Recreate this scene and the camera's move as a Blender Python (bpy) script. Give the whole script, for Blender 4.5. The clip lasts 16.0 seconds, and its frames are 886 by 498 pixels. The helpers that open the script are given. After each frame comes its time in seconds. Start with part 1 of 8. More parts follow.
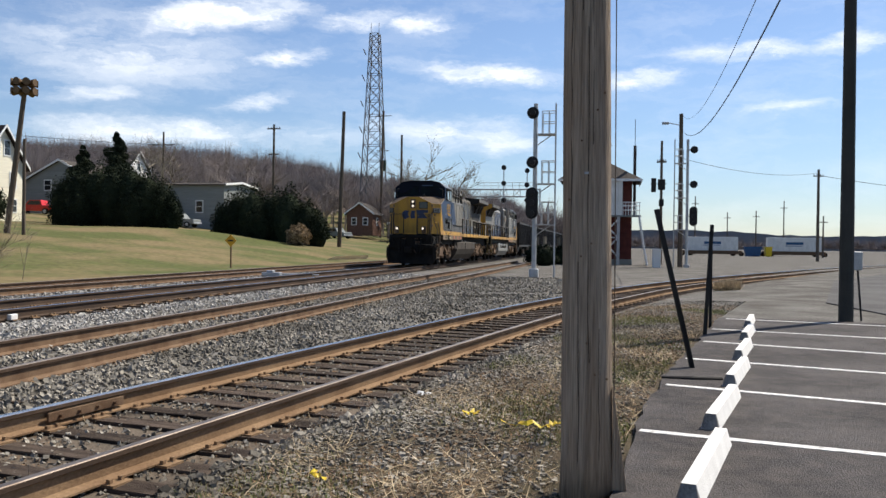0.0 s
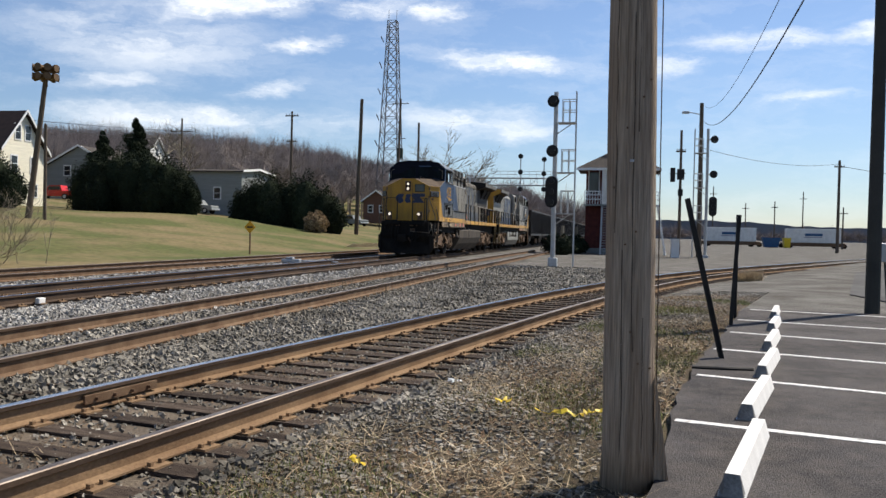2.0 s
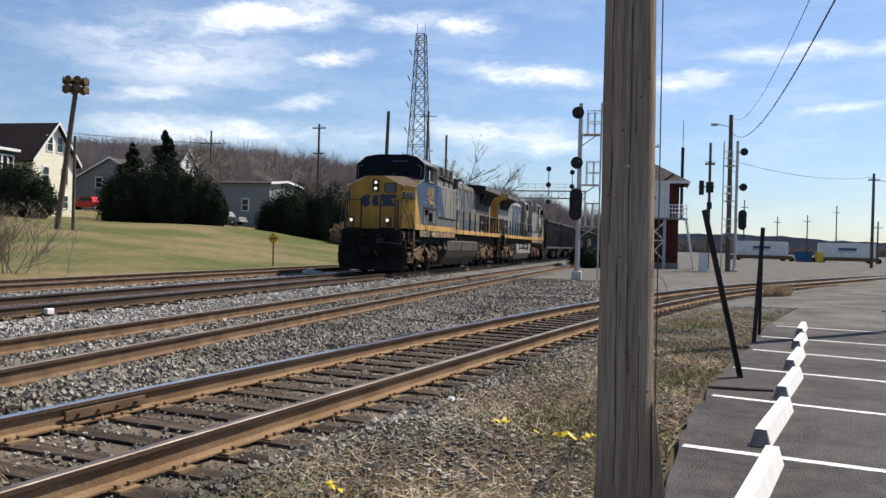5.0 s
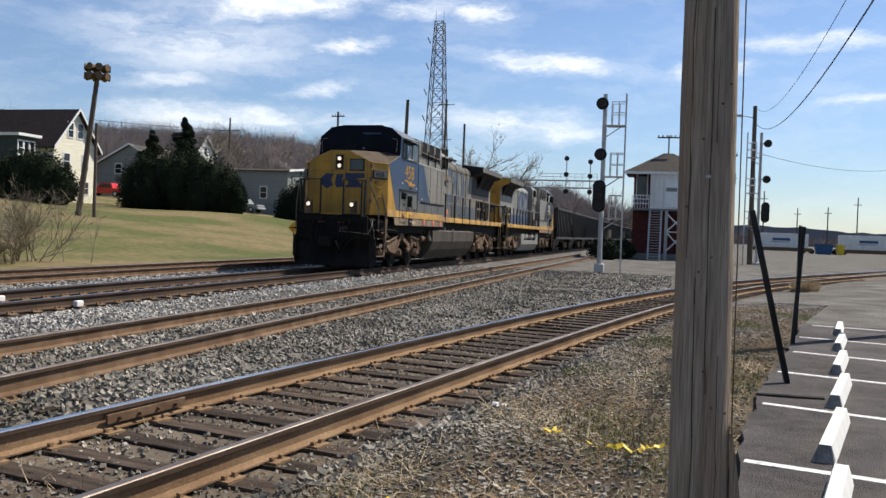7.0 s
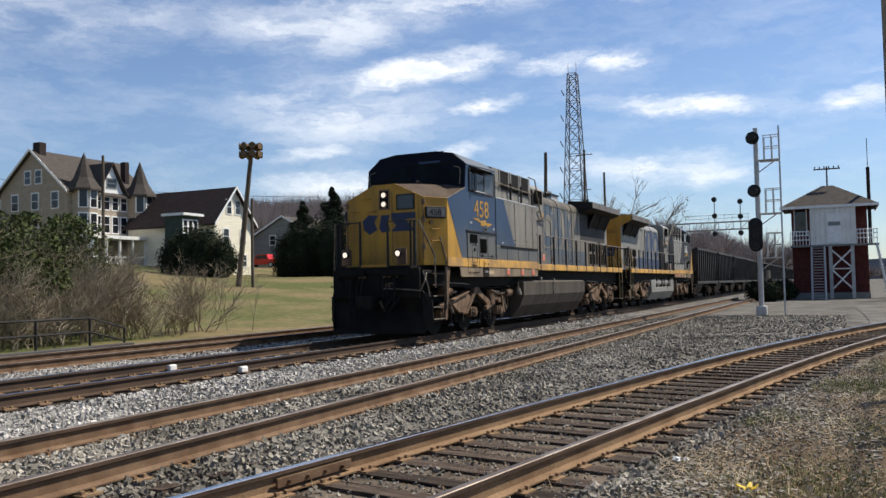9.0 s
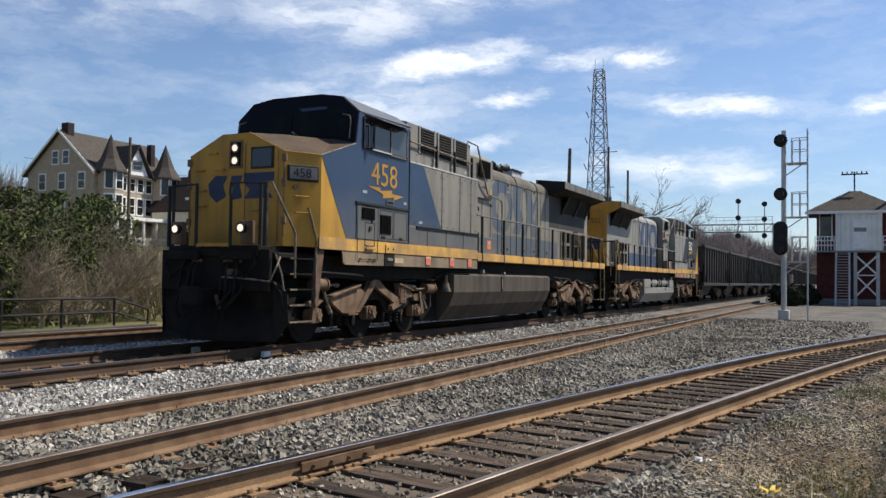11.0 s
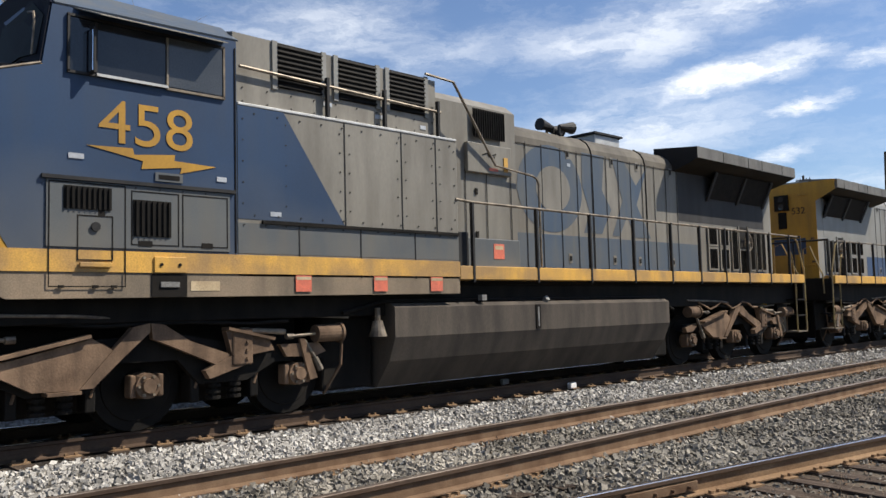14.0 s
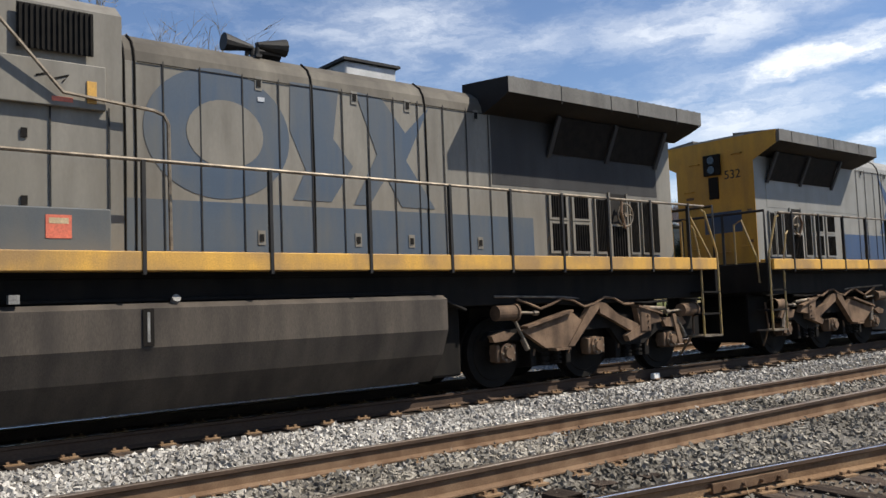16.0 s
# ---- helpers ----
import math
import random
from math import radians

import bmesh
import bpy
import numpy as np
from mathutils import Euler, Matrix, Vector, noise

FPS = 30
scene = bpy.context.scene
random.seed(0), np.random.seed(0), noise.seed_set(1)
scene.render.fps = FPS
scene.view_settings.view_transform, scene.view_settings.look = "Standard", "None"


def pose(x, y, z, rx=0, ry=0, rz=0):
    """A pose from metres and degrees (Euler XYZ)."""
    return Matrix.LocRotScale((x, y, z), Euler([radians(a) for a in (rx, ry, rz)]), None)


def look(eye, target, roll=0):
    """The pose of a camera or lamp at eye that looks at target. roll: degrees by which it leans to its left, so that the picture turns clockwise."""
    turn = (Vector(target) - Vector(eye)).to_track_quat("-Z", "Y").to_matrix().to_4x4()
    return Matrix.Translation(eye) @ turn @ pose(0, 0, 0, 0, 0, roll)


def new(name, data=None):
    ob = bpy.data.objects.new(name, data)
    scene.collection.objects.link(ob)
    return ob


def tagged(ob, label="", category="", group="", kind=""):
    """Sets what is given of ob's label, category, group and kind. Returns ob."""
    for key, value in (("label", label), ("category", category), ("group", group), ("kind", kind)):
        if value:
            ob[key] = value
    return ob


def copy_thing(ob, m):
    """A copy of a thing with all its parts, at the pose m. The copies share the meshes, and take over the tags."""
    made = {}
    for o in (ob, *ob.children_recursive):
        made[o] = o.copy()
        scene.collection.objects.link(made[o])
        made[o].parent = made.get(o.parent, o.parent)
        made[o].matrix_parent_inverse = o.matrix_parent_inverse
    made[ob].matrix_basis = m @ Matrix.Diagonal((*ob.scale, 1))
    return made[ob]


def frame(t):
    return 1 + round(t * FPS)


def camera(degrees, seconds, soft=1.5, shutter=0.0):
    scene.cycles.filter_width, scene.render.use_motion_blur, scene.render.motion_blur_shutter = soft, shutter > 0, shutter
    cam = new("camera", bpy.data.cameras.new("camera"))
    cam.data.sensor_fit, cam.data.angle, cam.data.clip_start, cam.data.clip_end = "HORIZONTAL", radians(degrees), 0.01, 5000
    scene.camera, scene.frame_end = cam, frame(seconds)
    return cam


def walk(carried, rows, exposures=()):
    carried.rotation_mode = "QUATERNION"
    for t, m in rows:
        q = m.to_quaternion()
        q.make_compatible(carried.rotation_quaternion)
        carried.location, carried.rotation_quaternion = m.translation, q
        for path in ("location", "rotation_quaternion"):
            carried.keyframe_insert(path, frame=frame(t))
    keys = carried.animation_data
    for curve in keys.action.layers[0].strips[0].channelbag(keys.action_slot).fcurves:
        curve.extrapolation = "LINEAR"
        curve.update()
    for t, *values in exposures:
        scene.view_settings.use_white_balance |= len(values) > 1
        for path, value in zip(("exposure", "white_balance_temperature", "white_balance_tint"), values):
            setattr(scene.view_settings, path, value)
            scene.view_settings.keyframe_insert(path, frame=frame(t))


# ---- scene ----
cam = camera(55.4, 16.0)

# seconds, eye x y z, yaw to the left of +y, pitch up, roll
PATH = [
    (0, 6.725, 0.422, 1.292, 11.09, -0.31, 0.75),
    (0.5, 6.661, 0.417, 1.294, 10.40, -0.09, 1.10),
    (1, 6.600, 0.401, 1.296, 11.11, -0.03, 1.16),
    (1.5, 6.581, 0.385, 1.288, 14.16, -0.51, -0.05),
    (2, 6.559, 0.404, 1.280, 12.11, -1.12, 1.23),
    (2.5, 6.561, 0.432, 1.267, 13.01, -1.66, 2.42),
    (3, 6.589, 0.581, 1.307, 15.70, -0.44, 1.76),
    (3.5, 6.691, 0.715, 1.287, 16.21, -0.27, 2.22),
    (4, 6.726, 0.770, 1.275, 13.69, 0.25, 2.37),
    (4.5, 6.747, 0.776, 1.274, 14.04, -0.19, 1.42),
    (6.8, 6.488, 1.037, 1.344, 14.38, -0.59, 2.44),
    (7, 6.419, 0.938, 1.391, 15.08, -1.14, 2.03),
    (7.5, 6.369, 1.037, 1.421, 18.16, -0.46, 3.60),
    (8, 6.357, 1.025, 1.477, 22.03, 4.04, 2.90),
    (8.5, 6.239, 1.183, 1.328, 24.67, 2.71, -1.40),
    (11, 6.132, 1.096, 1.324, 26.17, 2.05, 0.80),
    (11.5, 6.115, 1.126, 1.328, 27.35, 2.34, -0.00),
    (12, 6.099, 1.094, 1.327, 29.81, 2.10, -0.60),
    (12.5, 6.119, 1.092, 1.327, 33.14, 2.12, -0.27),
    (13, 6.100, 1.058, 1.348, 33.06, 3.13, -0.69),
    (13.5, 6.098, 0.882, 1.364, 40.34, 3.91, -0.89),
    (14, 6.091, 0.861, 1.367, 45.64, 4.13, -1.46),
    (14.5, 6.126, 0.834, 1.365, 48.94, 4.34, -1.80),
    (15, 6.115, 0.856, 1.354, 47.82, 4.04, -2.01),
    (15.5, 6.107, 0.835, 1.350, 48.64, 4.45, -1.70),
    (16, 6.120, 0.832, 1.317, 50.97, 3.92, -2.18),
]


def aim(x, y, z, yaw, pitch, roll):
    a, p = radians(yaw), radians(pitch)
    return look((x, y, z), (x - math.sin(a) * math.cos(p), y + math.cos(a) * math.cos(p), z + math.sin(p)), roll)


# the clip's camera darkens and brightens a little as it turns
STOPS = [(0, 0.47), (1.0, 0.45), (1.5, 0.40), (2.5, 0.40), (3.0, 0.45), (4.5, 0.48), (7.0, 0.42), (8.0, 0.48), (8.5, 0.39), (11.0, 0.44), (11.5, 0.42), (12.0, 0.50), (13.5, 0.46), (14.5, 0.49), (15.0, 0.60), (15.5, 0.46), (16.0, 0.43)]
walk(cam, [(t, aim(*row)) for t, *row in PATH], STOPS)

# ---- light ----
SUN = Vector((0.63 * 0.643, 0.77 * 0.643, 0.766)).normalized()
world = bpy.data.worlds.new("world")
scene.world = world
world.use_nodes = True


def sky():
    nt = world.node_tree
    nt.nodes.clear()
    n, l = nt.nodes.new, nt.links.new
    out, bg = n("ShaderNodeOutputWorld"), n("ShaderNodeBackground")
    tex = n("ShaderNodeTexSky")
    tex.sky_type, tex.sun_disc = "NISHITA", False
    tex.sun_elevation, tex.sun_rotation = math.asin(SUN.z), math.atan2(SUN.x, SUN.y)
    tex.air_density, tex.dust_density, tex.ozone_density = 1.0, 0.2, 4.2
    # compass bearing and height of each direction, in degrees, ruffled by noise
    tc, sep = n("ShaderNodeTexCoord"), n("ShaderNodeSeparateXYZ")
    l(tc.outputs["Generated"], sep.inputs[0])

    def calc(op, a, b=None):
        m = n("ShaderNodeMath")
        m.operation = op
        for k, v in enumerate((a, b)):
            if v is None:
                continue
            if isinstance(v, (int, float)):
                m.inputs[k].default_value = v
            else:
                l(v, m.inputs[k])
        return m.outputs[0]

    def ruffle(scale, detail, rough, stretch):
        mp, nz = n("ShaderNodeMapping"), n("ShaderNodeTexNoise")
        mp.inputs["Scale"].default_value = stretch
        mp.inputs["Rotation"].default_value = (0, 0, radians(8))
        nz.inputs["Scale"].default_value, nz.inputs["Detail"].default_value, nz.inputs["Roughness"].default_value = scale, detail, rough
        return mp, nz

    flat = n("ShaderNodeCombineXYZ")
    l(calc("MULTIPLY", calc("ARCTAN2", calc("MULTIPLY", sep.outputs["X"], -1.0), sep.outputs["Y"]), 57.3), flat.inputs[0])
    l(calc("MULTIPLY", calc("ARCSINE", sep.outputs["Z"]), 57.3), flat.inputs[1])
    mp, nz = ruffle(0.62, 9, 0.68, (0.40, 1.0, 1))
    l(flat.outputs[0], mp.inputs[0])
    l(mp.outputs[0], nz.inputs["Vector"])
    off, wide, bent = n("ShaderNodeVectorMath"), n("ShaderNodeVectorMath"), n("ShaderNodeVectorMath")
    off.operation, wide.operation = "SUBTRACT", "MULTIPLY"
    l(nz.outputs["Color"], off.inputs[0])
    off.inputs[1].default_value = (0.5, 0.5, 0.5)
    l(off.outputs[0], wide.inputs[0])
    wide.inputs[1].default_value = (6.0, 2.2, 0)
    l(flat.outputs[0], bent.inputs[0])
    l(wide.outputs[0], bent.inputs[1])
    cover = None
    for az, el, length, width, tilt, dense in CIRRUS:
        m, far, rng = n("ShaderNodeMapping"), n("ShaderNodeVectorMath"), n("ShaderNodeMapRange")
        m.vector_type = "TEXTURE"
        m.inputs["Location"].default_value = (az, el, 0)
        m.inputs["Rotation"].default_value = (0, 0, radians(tilt))
        m.inputs["Scale"].default_value = (length * 1.15, width * 1.55, 1)
        l(bent.outputs[0], m.inputs[0])
        far.operation = "LENGTH"
        l(m.outputs[0], far.inputs[0])
        rng.interpolation_type = "SMOOTHSTEP"
        rng.inputs["From Min"].default_value, rng.inputs["From Max"].default_value = 0.0, 1.25
        rng.inputs["To Min"].default_value, rng.inputs["To Max"].default_value = dense, 0.0
        l(far.outputs["Value"], rng.inputs["Value"])
        cover = rng.outputs[0] if cover is None else calc("MAXIMUM", cover, rng.outputs[0])
    # wisps everywhere, faint, and a grain over the clouds
    mp2, nz2 = ruffle(0.40, 11, 0.68, (0.30, 1.0, 1))
    l(bent.outputs[0], mp2.inputs[0])
    l(mp2.outputs[0], nz2.inputs["Vector"])
    wisp, tex2 = n("ShaderNodeMapRange"), n("ShaderNodeMapRange")
    wisp.inputs["From Min"].default_value, wisp.inputs["From Max"].default_value, wisp.inputs["To Max"].default_value = 0.46, 0.80, 0.26
    tex2.inputs["From Min"].default_value, tex2.inputs["From Max"].default_value = 0.34, 0.58
    tex2.inputs["To Min"].default_value, tex2.inputs["To Max"].default_value = 0.12, 1.2
    l(nz2.outputs["Fac"], wisp.inputs["Value"])
    l(nz2.outputs["Fac"], tex2.inputs["Value"])
    veil = calc("ADD", calc("MULTIPLY", cover, tex2.outputs[0]), wisp.outputs[0])
    soft = n("ShaderNodeMath")
    soft.operation = "MINIMUM"
    l(veil, soft.inputs[0])
    soft.inputs[1].default_value = 0.93
    mix = n("ShaderNodeMix")
    mix.data_type = "RGBA"
    l(soft.outputs[0], mix.inputs["Factor"])
    tint = n("ShaderNodeMix")
    tint.data_type, tint.blend_type = "RGBA", "MULTIPLY"
    tint.inputs["Factor"].default_value = 1.0
    low_sky = n("ShaderNodeValToRGB")
    e = low_sky.color_ramp.elements
    e[0].position, e[0].color = 0.0, (0.77, 0.80, 0.88, 1)
    e[1].position, e[1].color = 0.22, (1.03, 1.0, 1.04, 1)
    l(sep.outputs["Z"], low_sky.inputs[0])
    l(low_sky.outputs[0], tint.inputs[7])
    l(tex.outputs[0], tint.inputs[6])
    l(tint.outputs[2], mix.inputs[6])
    mix.inputs[7].default_value = (9.5, 9.8, 10.2, 1)
    l(mix.outputs[2], bg.inputs["Color"])
    bg.inputs["Strength"].default_value = 0.088
    l(bg.outputs[0], out.inputs[0])


# streaks of cirrus: bearing to the left of +y and height of the middle, half length, half width, tilt (degrees), density
CIRRUS = [
    (26.0, 14.4, 7.8, 0.8, -9, 0.95), (31.7, 11.8, 6.8, 1.6, 1, 0.60), (21.7, 12.2, 2.4, 0.4, -11, 0.90), (17.3, 14.7, 3.2, 0.5, -7, 0.80),
    (13.0, 14.6, 2.1, 0.5, -7, 0.90), (23.8, 9.1, 2.8, 0.4, -8, 0.85), (8.1, 11.3, 5.9, 0.5, 6, 1.0), (-1.8, 10.9, 2.6, 0.5, -4, 1.0),
    (-7.9, 12.4, 4.7, 0.5, -1, 0.95), (-14.8, 12.5, 2.4, 0.4, -1, 0.9), (27.8, 7.1, 10.0, 0.7, -1, 0.75), (9.8, 7.4, 5.4, 0.8, 5, 0.8),
    (33.2, 9.2, 2.8, 0.4, -8, 0.5), (-10.7, 8.8, 2.6, 0.3, -3, 0.5), (22.2, 19.3, 7.1, 1.3, -8, 0.85), (31.2, 17.8, 6.0, 1.7, -13, 0.55),
    (14.0, 19.5, 2.8, 0.6, 13, 0.5), (45.9, 16.7, 5.8, 1.2, -14, 0.30), (53.3, 18.6, 6.7, 1.7, -2, 0.45), (35.6, 17.2, 5.4, 1.0, 4, 0.45),
]
sky()
lamp = bpy.data.lights.new("sun", "SUN")
lamp.energy, lamp.angle, lamp.color = 5.0, radians(0.53), (1.0, 0.93, 0.82)
sun = new("sun", lamp)
sun.matrix_world = look(SUN * 100, (0, 0, 0))


# ---- materials ----
def mat(name, c1, c2=None, scale=6.0, rough=0.7, metal=0.0, bump=0.0, bscale=60.0, low=0.35, high=0.65, island=0.0, stretch=(1, 1, 1), dirt=0.0, dirt_color=(0.06, 0.05, 0.04), grain=0.22, dust=None):
    """A surface of two colours in broad patches, finer grain over them, relief and, if asked, dirt or a change from piece to piece."""
    m = bpy.data.materials.new(name)
    m.use_nodes = True
    nt = m.node_tree
    n, l = nt.nodes.new, nt.links.new
    b = nt.nodes["Principled BSDF"]
    b.inputs["Roughness"].default_value, b.inputs["Metallic"].default_value = rough, metal
    b.inputs["Specular IOR Level"].default_value = 0.5 if rough < 0.3 else (0.3 if rough < 0.62 else 0.12)
    c2 = c2 or tuple(v * 0.8 for v in c1)
    tc, mp = n("ShaderNodeTexCoord"), n("ShaderNodeMapping")
    mp.inputs["Scale"].default_value = stretch
    l(tc.outputs["Object"], mp.inputs[0])
    nz = n("ShaderNodeTexNoise")
    nz.inputs["Scale"].default_value, nz.inputs["Detail"].default_value = scale, 6
    l(mp.outputs[0], nz.inputs["Vector"])
    ramp = n("ShaderNodeValToRGB")
    e = ramp.color_ramp.elements
    e[0].position, e[1].position = low, high
    e[0].color, e[1].color = (*c1, 1), (*c2, 1)
    l(nz.outputs["Fac"], ramp.inputs[0])
    col = ramp.outputs[0]
    fine = n("ShaderNodeTexNoise")
    fine.inputs["Scale"].default_value, fine.inputs["Detail"].default_value = bscale, 4
    l(mp.outputs[0], fine.inputs["Vector"])
    hsv = n("ShaderNodeHueSaturation")
    l(col, hsv.inputs["Color"])
    rng = n("ShaderNodeMapRange")
    rng.inputs["From Min"].default_value, rng.inputs["From Max"].default_value = 0.25, 0.75
    rng.inputs["To Min"].default_value, rng.inputs["To Max"].default_value = 1 - grain, 1 + grain
    l(fine.outputs["Fac"], rng.inputs["Value"])
    val = rng.outputs[0]
    if island:
        geo, r2, mul = n("ShaderNodeNewGeometry"), n("ShaderNodeMapRange"), n("ShaderNodeMath")
        oi, sm, fr = n("ShaderNodeObjectInfo"), n("ShaderNodeMath"), n("ShaderNodeMath")
        l(geo.outputs["Random Per Island"], sm.inputs[0])
        l(oi.outputs["Random"], sm.inputs[1])
        fr.operation = "FRACT"
        l(sm.outputs[0], fr.inputs[0])
        r2.inputs["To Min"].default_value, r2.inputs["To Max"].default_value = 1 - island, 1 + island
        l(fr.outputs[0], r2.inputs["Value"])
        mul.operation = "MULTIPLY"
        l(val, mul.inputs[0])
        l(r2.outputs[0], mul.inputs[1])
        val = mul.outputs[0]
    l(val, hsv.inputs["Value"])
    col = hsv.outputs[0]
    if dirt:
        dn, dr, mx = n("ShaderNodeTexNoise"), n("ShaderNodeMapRange"), n("ShaderNodeMix")
        dm = n("ShaderNodeMapping")
        dm.inputs["Scale"].default_value = (3.0, 3.0, 0.5)
        l(tc.outputs["Object"], dm.inputs[0])
        l(dm.outputs[0], dn.inputs["Vector"])
        dn.inputs["Scale"].default_value, dn.inputs["Detail"].default_value = 1.6, 8
        dr.inputs["From Min"].default_value, dr.inputs["From Max"].default_value = 0.42, 0.75
        dr.inputs["To Max"].default_value = dirt
        l(dn.outputs["Fac"], dr.inputs["Value"])
        mx.data_type = "RGBA"
        l(dr.outputs[0], mx.inputs["Factor"])
        l(col, mx.inputs[6])
        mx.inputs[7].default_value = (*dirt_color, 1)
        col = mx.outputs[2]
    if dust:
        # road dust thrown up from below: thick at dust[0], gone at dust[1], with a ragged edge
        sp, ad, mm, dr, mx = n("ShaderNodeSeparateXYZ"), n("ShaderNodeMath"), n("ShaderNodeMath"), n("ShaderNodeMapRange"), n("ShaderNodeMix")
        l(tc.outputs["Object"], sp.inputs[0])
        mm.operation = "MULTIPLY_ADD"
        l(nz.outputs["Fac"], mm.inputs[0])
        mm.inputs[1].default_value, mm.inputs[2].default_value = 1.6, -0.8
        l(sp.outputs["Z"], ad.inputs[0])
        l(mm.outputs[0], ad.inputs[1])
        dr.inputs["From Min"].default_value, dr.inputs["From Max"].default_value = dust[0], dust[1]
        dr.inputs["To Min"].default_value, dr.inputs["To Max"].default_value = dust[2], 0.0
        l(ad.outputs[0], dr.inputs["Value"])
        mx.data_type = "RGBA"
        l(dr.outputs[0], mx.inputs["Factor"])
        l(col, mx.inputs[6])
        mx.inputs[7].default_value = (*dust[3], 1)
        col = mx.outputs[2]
    l(col, b.inputs["Base Color"])
    if bump:
        bp = n("ShaderNodeBump")
        bp.inputs["Strength"].default_value, bp.inputs["Distance"].default_value = bump, 0.02
        l(fine.outputs["Fac"], bp.inputs["Height"])
        l(bp.outputs[0], b.inputs["Normal"])
    return m


def glow(name, color, power):
    m = mat(name, color)
    b = m.node_tree.nodes["Principled BSDF"]
    b.inputs["Emission Color"].default_value, b.inputs["Emission Strength"].default_value = (*color, 1), power
    return m


GRAVEL = mat("gravel", (0.150, 0.141, 0.127), (0.078, 0.070, 0.059), 0.7, 0.95, bump=1.0, bscale=30, grain=0.75)
STONE = mat("ballast_stone", (0.43, 0.407, 0.368), (0.26, 0.244, 0.218), 0.8, 0.9, bump=0.3, bscale=70, island=0.48)
OLDSTONE = mat("weathered_ballast_stone", (0.300, 0.272, 0.226), (0.128, 0.114, 0.092), 0.8, 0.9, bump=0.3, bscale=70, island=0.5)
GRASS = mat("lawn", (0.084, 0.096, 0.030), (0.180, 0.140, 0.070), 0.13, 0.95, low=0.43, high=0.60, bump=0.8, bscale=3.0, grain=0.35, dirt=0.22, dirt_color=(0.14, 0.105, 0.055))
DRY = mat("dry_grass", (0.34, 0.25, 0.145), (0.14, 0.10, 0.060), 3, 0.9, island=0.55)
STRAW = mat("pale_straw", (0.50, 0.40, 0.26), (0.34, 0.26, 0.16), 3, 0.9, island=0.4)
GREENBLADE = mat("green_grass", (0.120, 0.150, 0.045), (0.20, 0.18, 0.075), 3, 0.9, island=0.4)
ASPHALT = mat("asphalt", (0.088, 0.080, 0.077), (0.052, 0.047, 0.046), 0.75, 0.88, bump=0.9, bscale=75, grain=0.8, low=0.40, high=0.60, dirt=0.5, dirt_color=(0.125, 0.108, 0.094))
OLD_ASPHALT = mat("old_asphalt", (0.108, 0.104, 0.099), (0.072, 0.068, 0.065), 0.5, 0.9, bump=0.3, bscale=60, grain=0.4)
LINE = mat("line_paint", (0.72, 0.70, 0.67), (0.34, 0.32, 0.30), 14, 0.8, low=0.48, high=0.72, bump=0.4, bscale=75, grain=0.3)
CONCRETE = mat("white_concrete", (0.79, 0.77, 0.73), (0.74, 0.72, 0.68), 5, 0.8, bump=0.25, bscale=80, grain=0.08, dirt=0.10)
# plain grey for small fittings, and painted shade on the wheel stop ends
GREY_AND_SHADE = mat("grey_and_end_shade", (0.25, 0.245, 0.23), (0.17, 0.165, 0.155), 8, 0.9, bump=0.4, bscale=60)
RUST = mat("rusty_rail", (0.115, 0.068, 0.040), (0.185, 0.120, 0.074), 4, 0.8, bump=0.25, bscale=90)
RAILTOP = mat("worn_rail_head", (0.24, 0.20, 0.165), (0.15, 0.115, 0.09), 3, 0.45, 0.7, bscale=70)
SHINY = mat("polished_rail_head", (0.55, 0.56, 0.58), (0.40, 0.40, 0.42), 3, 0.22, 1.0)
TIE = mat("tie_wood", (0.032, 0.023, 0.018), (0.088, 0.066, 0.050), 2.0, 0.9, bump=0.7, bscale=26, island=0.35, stretch=(1, 6, 6))
POLEWOOD = mat("pole_wood", (0.380, 0.306, 0.232), (0.258, 0.200, 0.148), 3.0, 0.9, bump=1.0, bscale=14, grain=0.42, stretch=(7, 7, 0.28), low=0.36, high=0.66, dirt=0.45, dirt_color=(0.26, 0.150, 0.072))
DARKWOOD = mat("dark_pole_wood", (0.150, 0.120, 0.092), (0.085, 0.066, 0.052), 2, 0.9, bump=0.4, bscale=40, stretch=(6, 6, 0.4))
BLACKMETAL = mat("black_steel", (0.016, 0.016, 0.017), (0.028, 0.026, 0.024), 3, 0.6, 0.2)
GALV = mat("galvanised_steel", (0.48, 0.49, 0.50), (0.36, 0.37, 0.38), 3, 0.5, 0.5)
TOWERSTEEL = mat("dull_tower_steel", (0.17, 0.17, 0.18), (0.12, 0.12, 0.125), 0.3, 0.7)
SILVER = mat("silver_paint", (0.50, 0.50, 0.49), (0.40, 0.40, 0.39), 4, 0.55, 0.2)
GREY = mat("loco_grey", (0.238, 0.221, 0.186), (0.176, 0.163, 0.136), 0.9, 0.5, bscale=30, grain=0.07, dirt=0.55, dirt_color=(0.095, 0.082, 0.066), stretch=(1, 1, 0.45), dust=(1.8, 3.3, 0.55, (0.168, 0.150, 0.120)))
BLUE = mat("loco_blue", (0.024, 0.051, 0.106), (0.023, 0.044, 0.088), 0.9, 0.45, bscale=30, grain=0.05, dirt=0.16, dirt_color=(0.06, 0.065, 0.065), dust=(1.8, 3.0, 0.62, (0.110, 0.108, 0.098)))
FADED = mat("faded_blue", (0.058, 0.084, 0.122), (0.082, 0.098, 0.116), 0.9, 0.5, grain=0.06, dirt=0.50, dirt_color=(0.13, 0.122, 0.10))
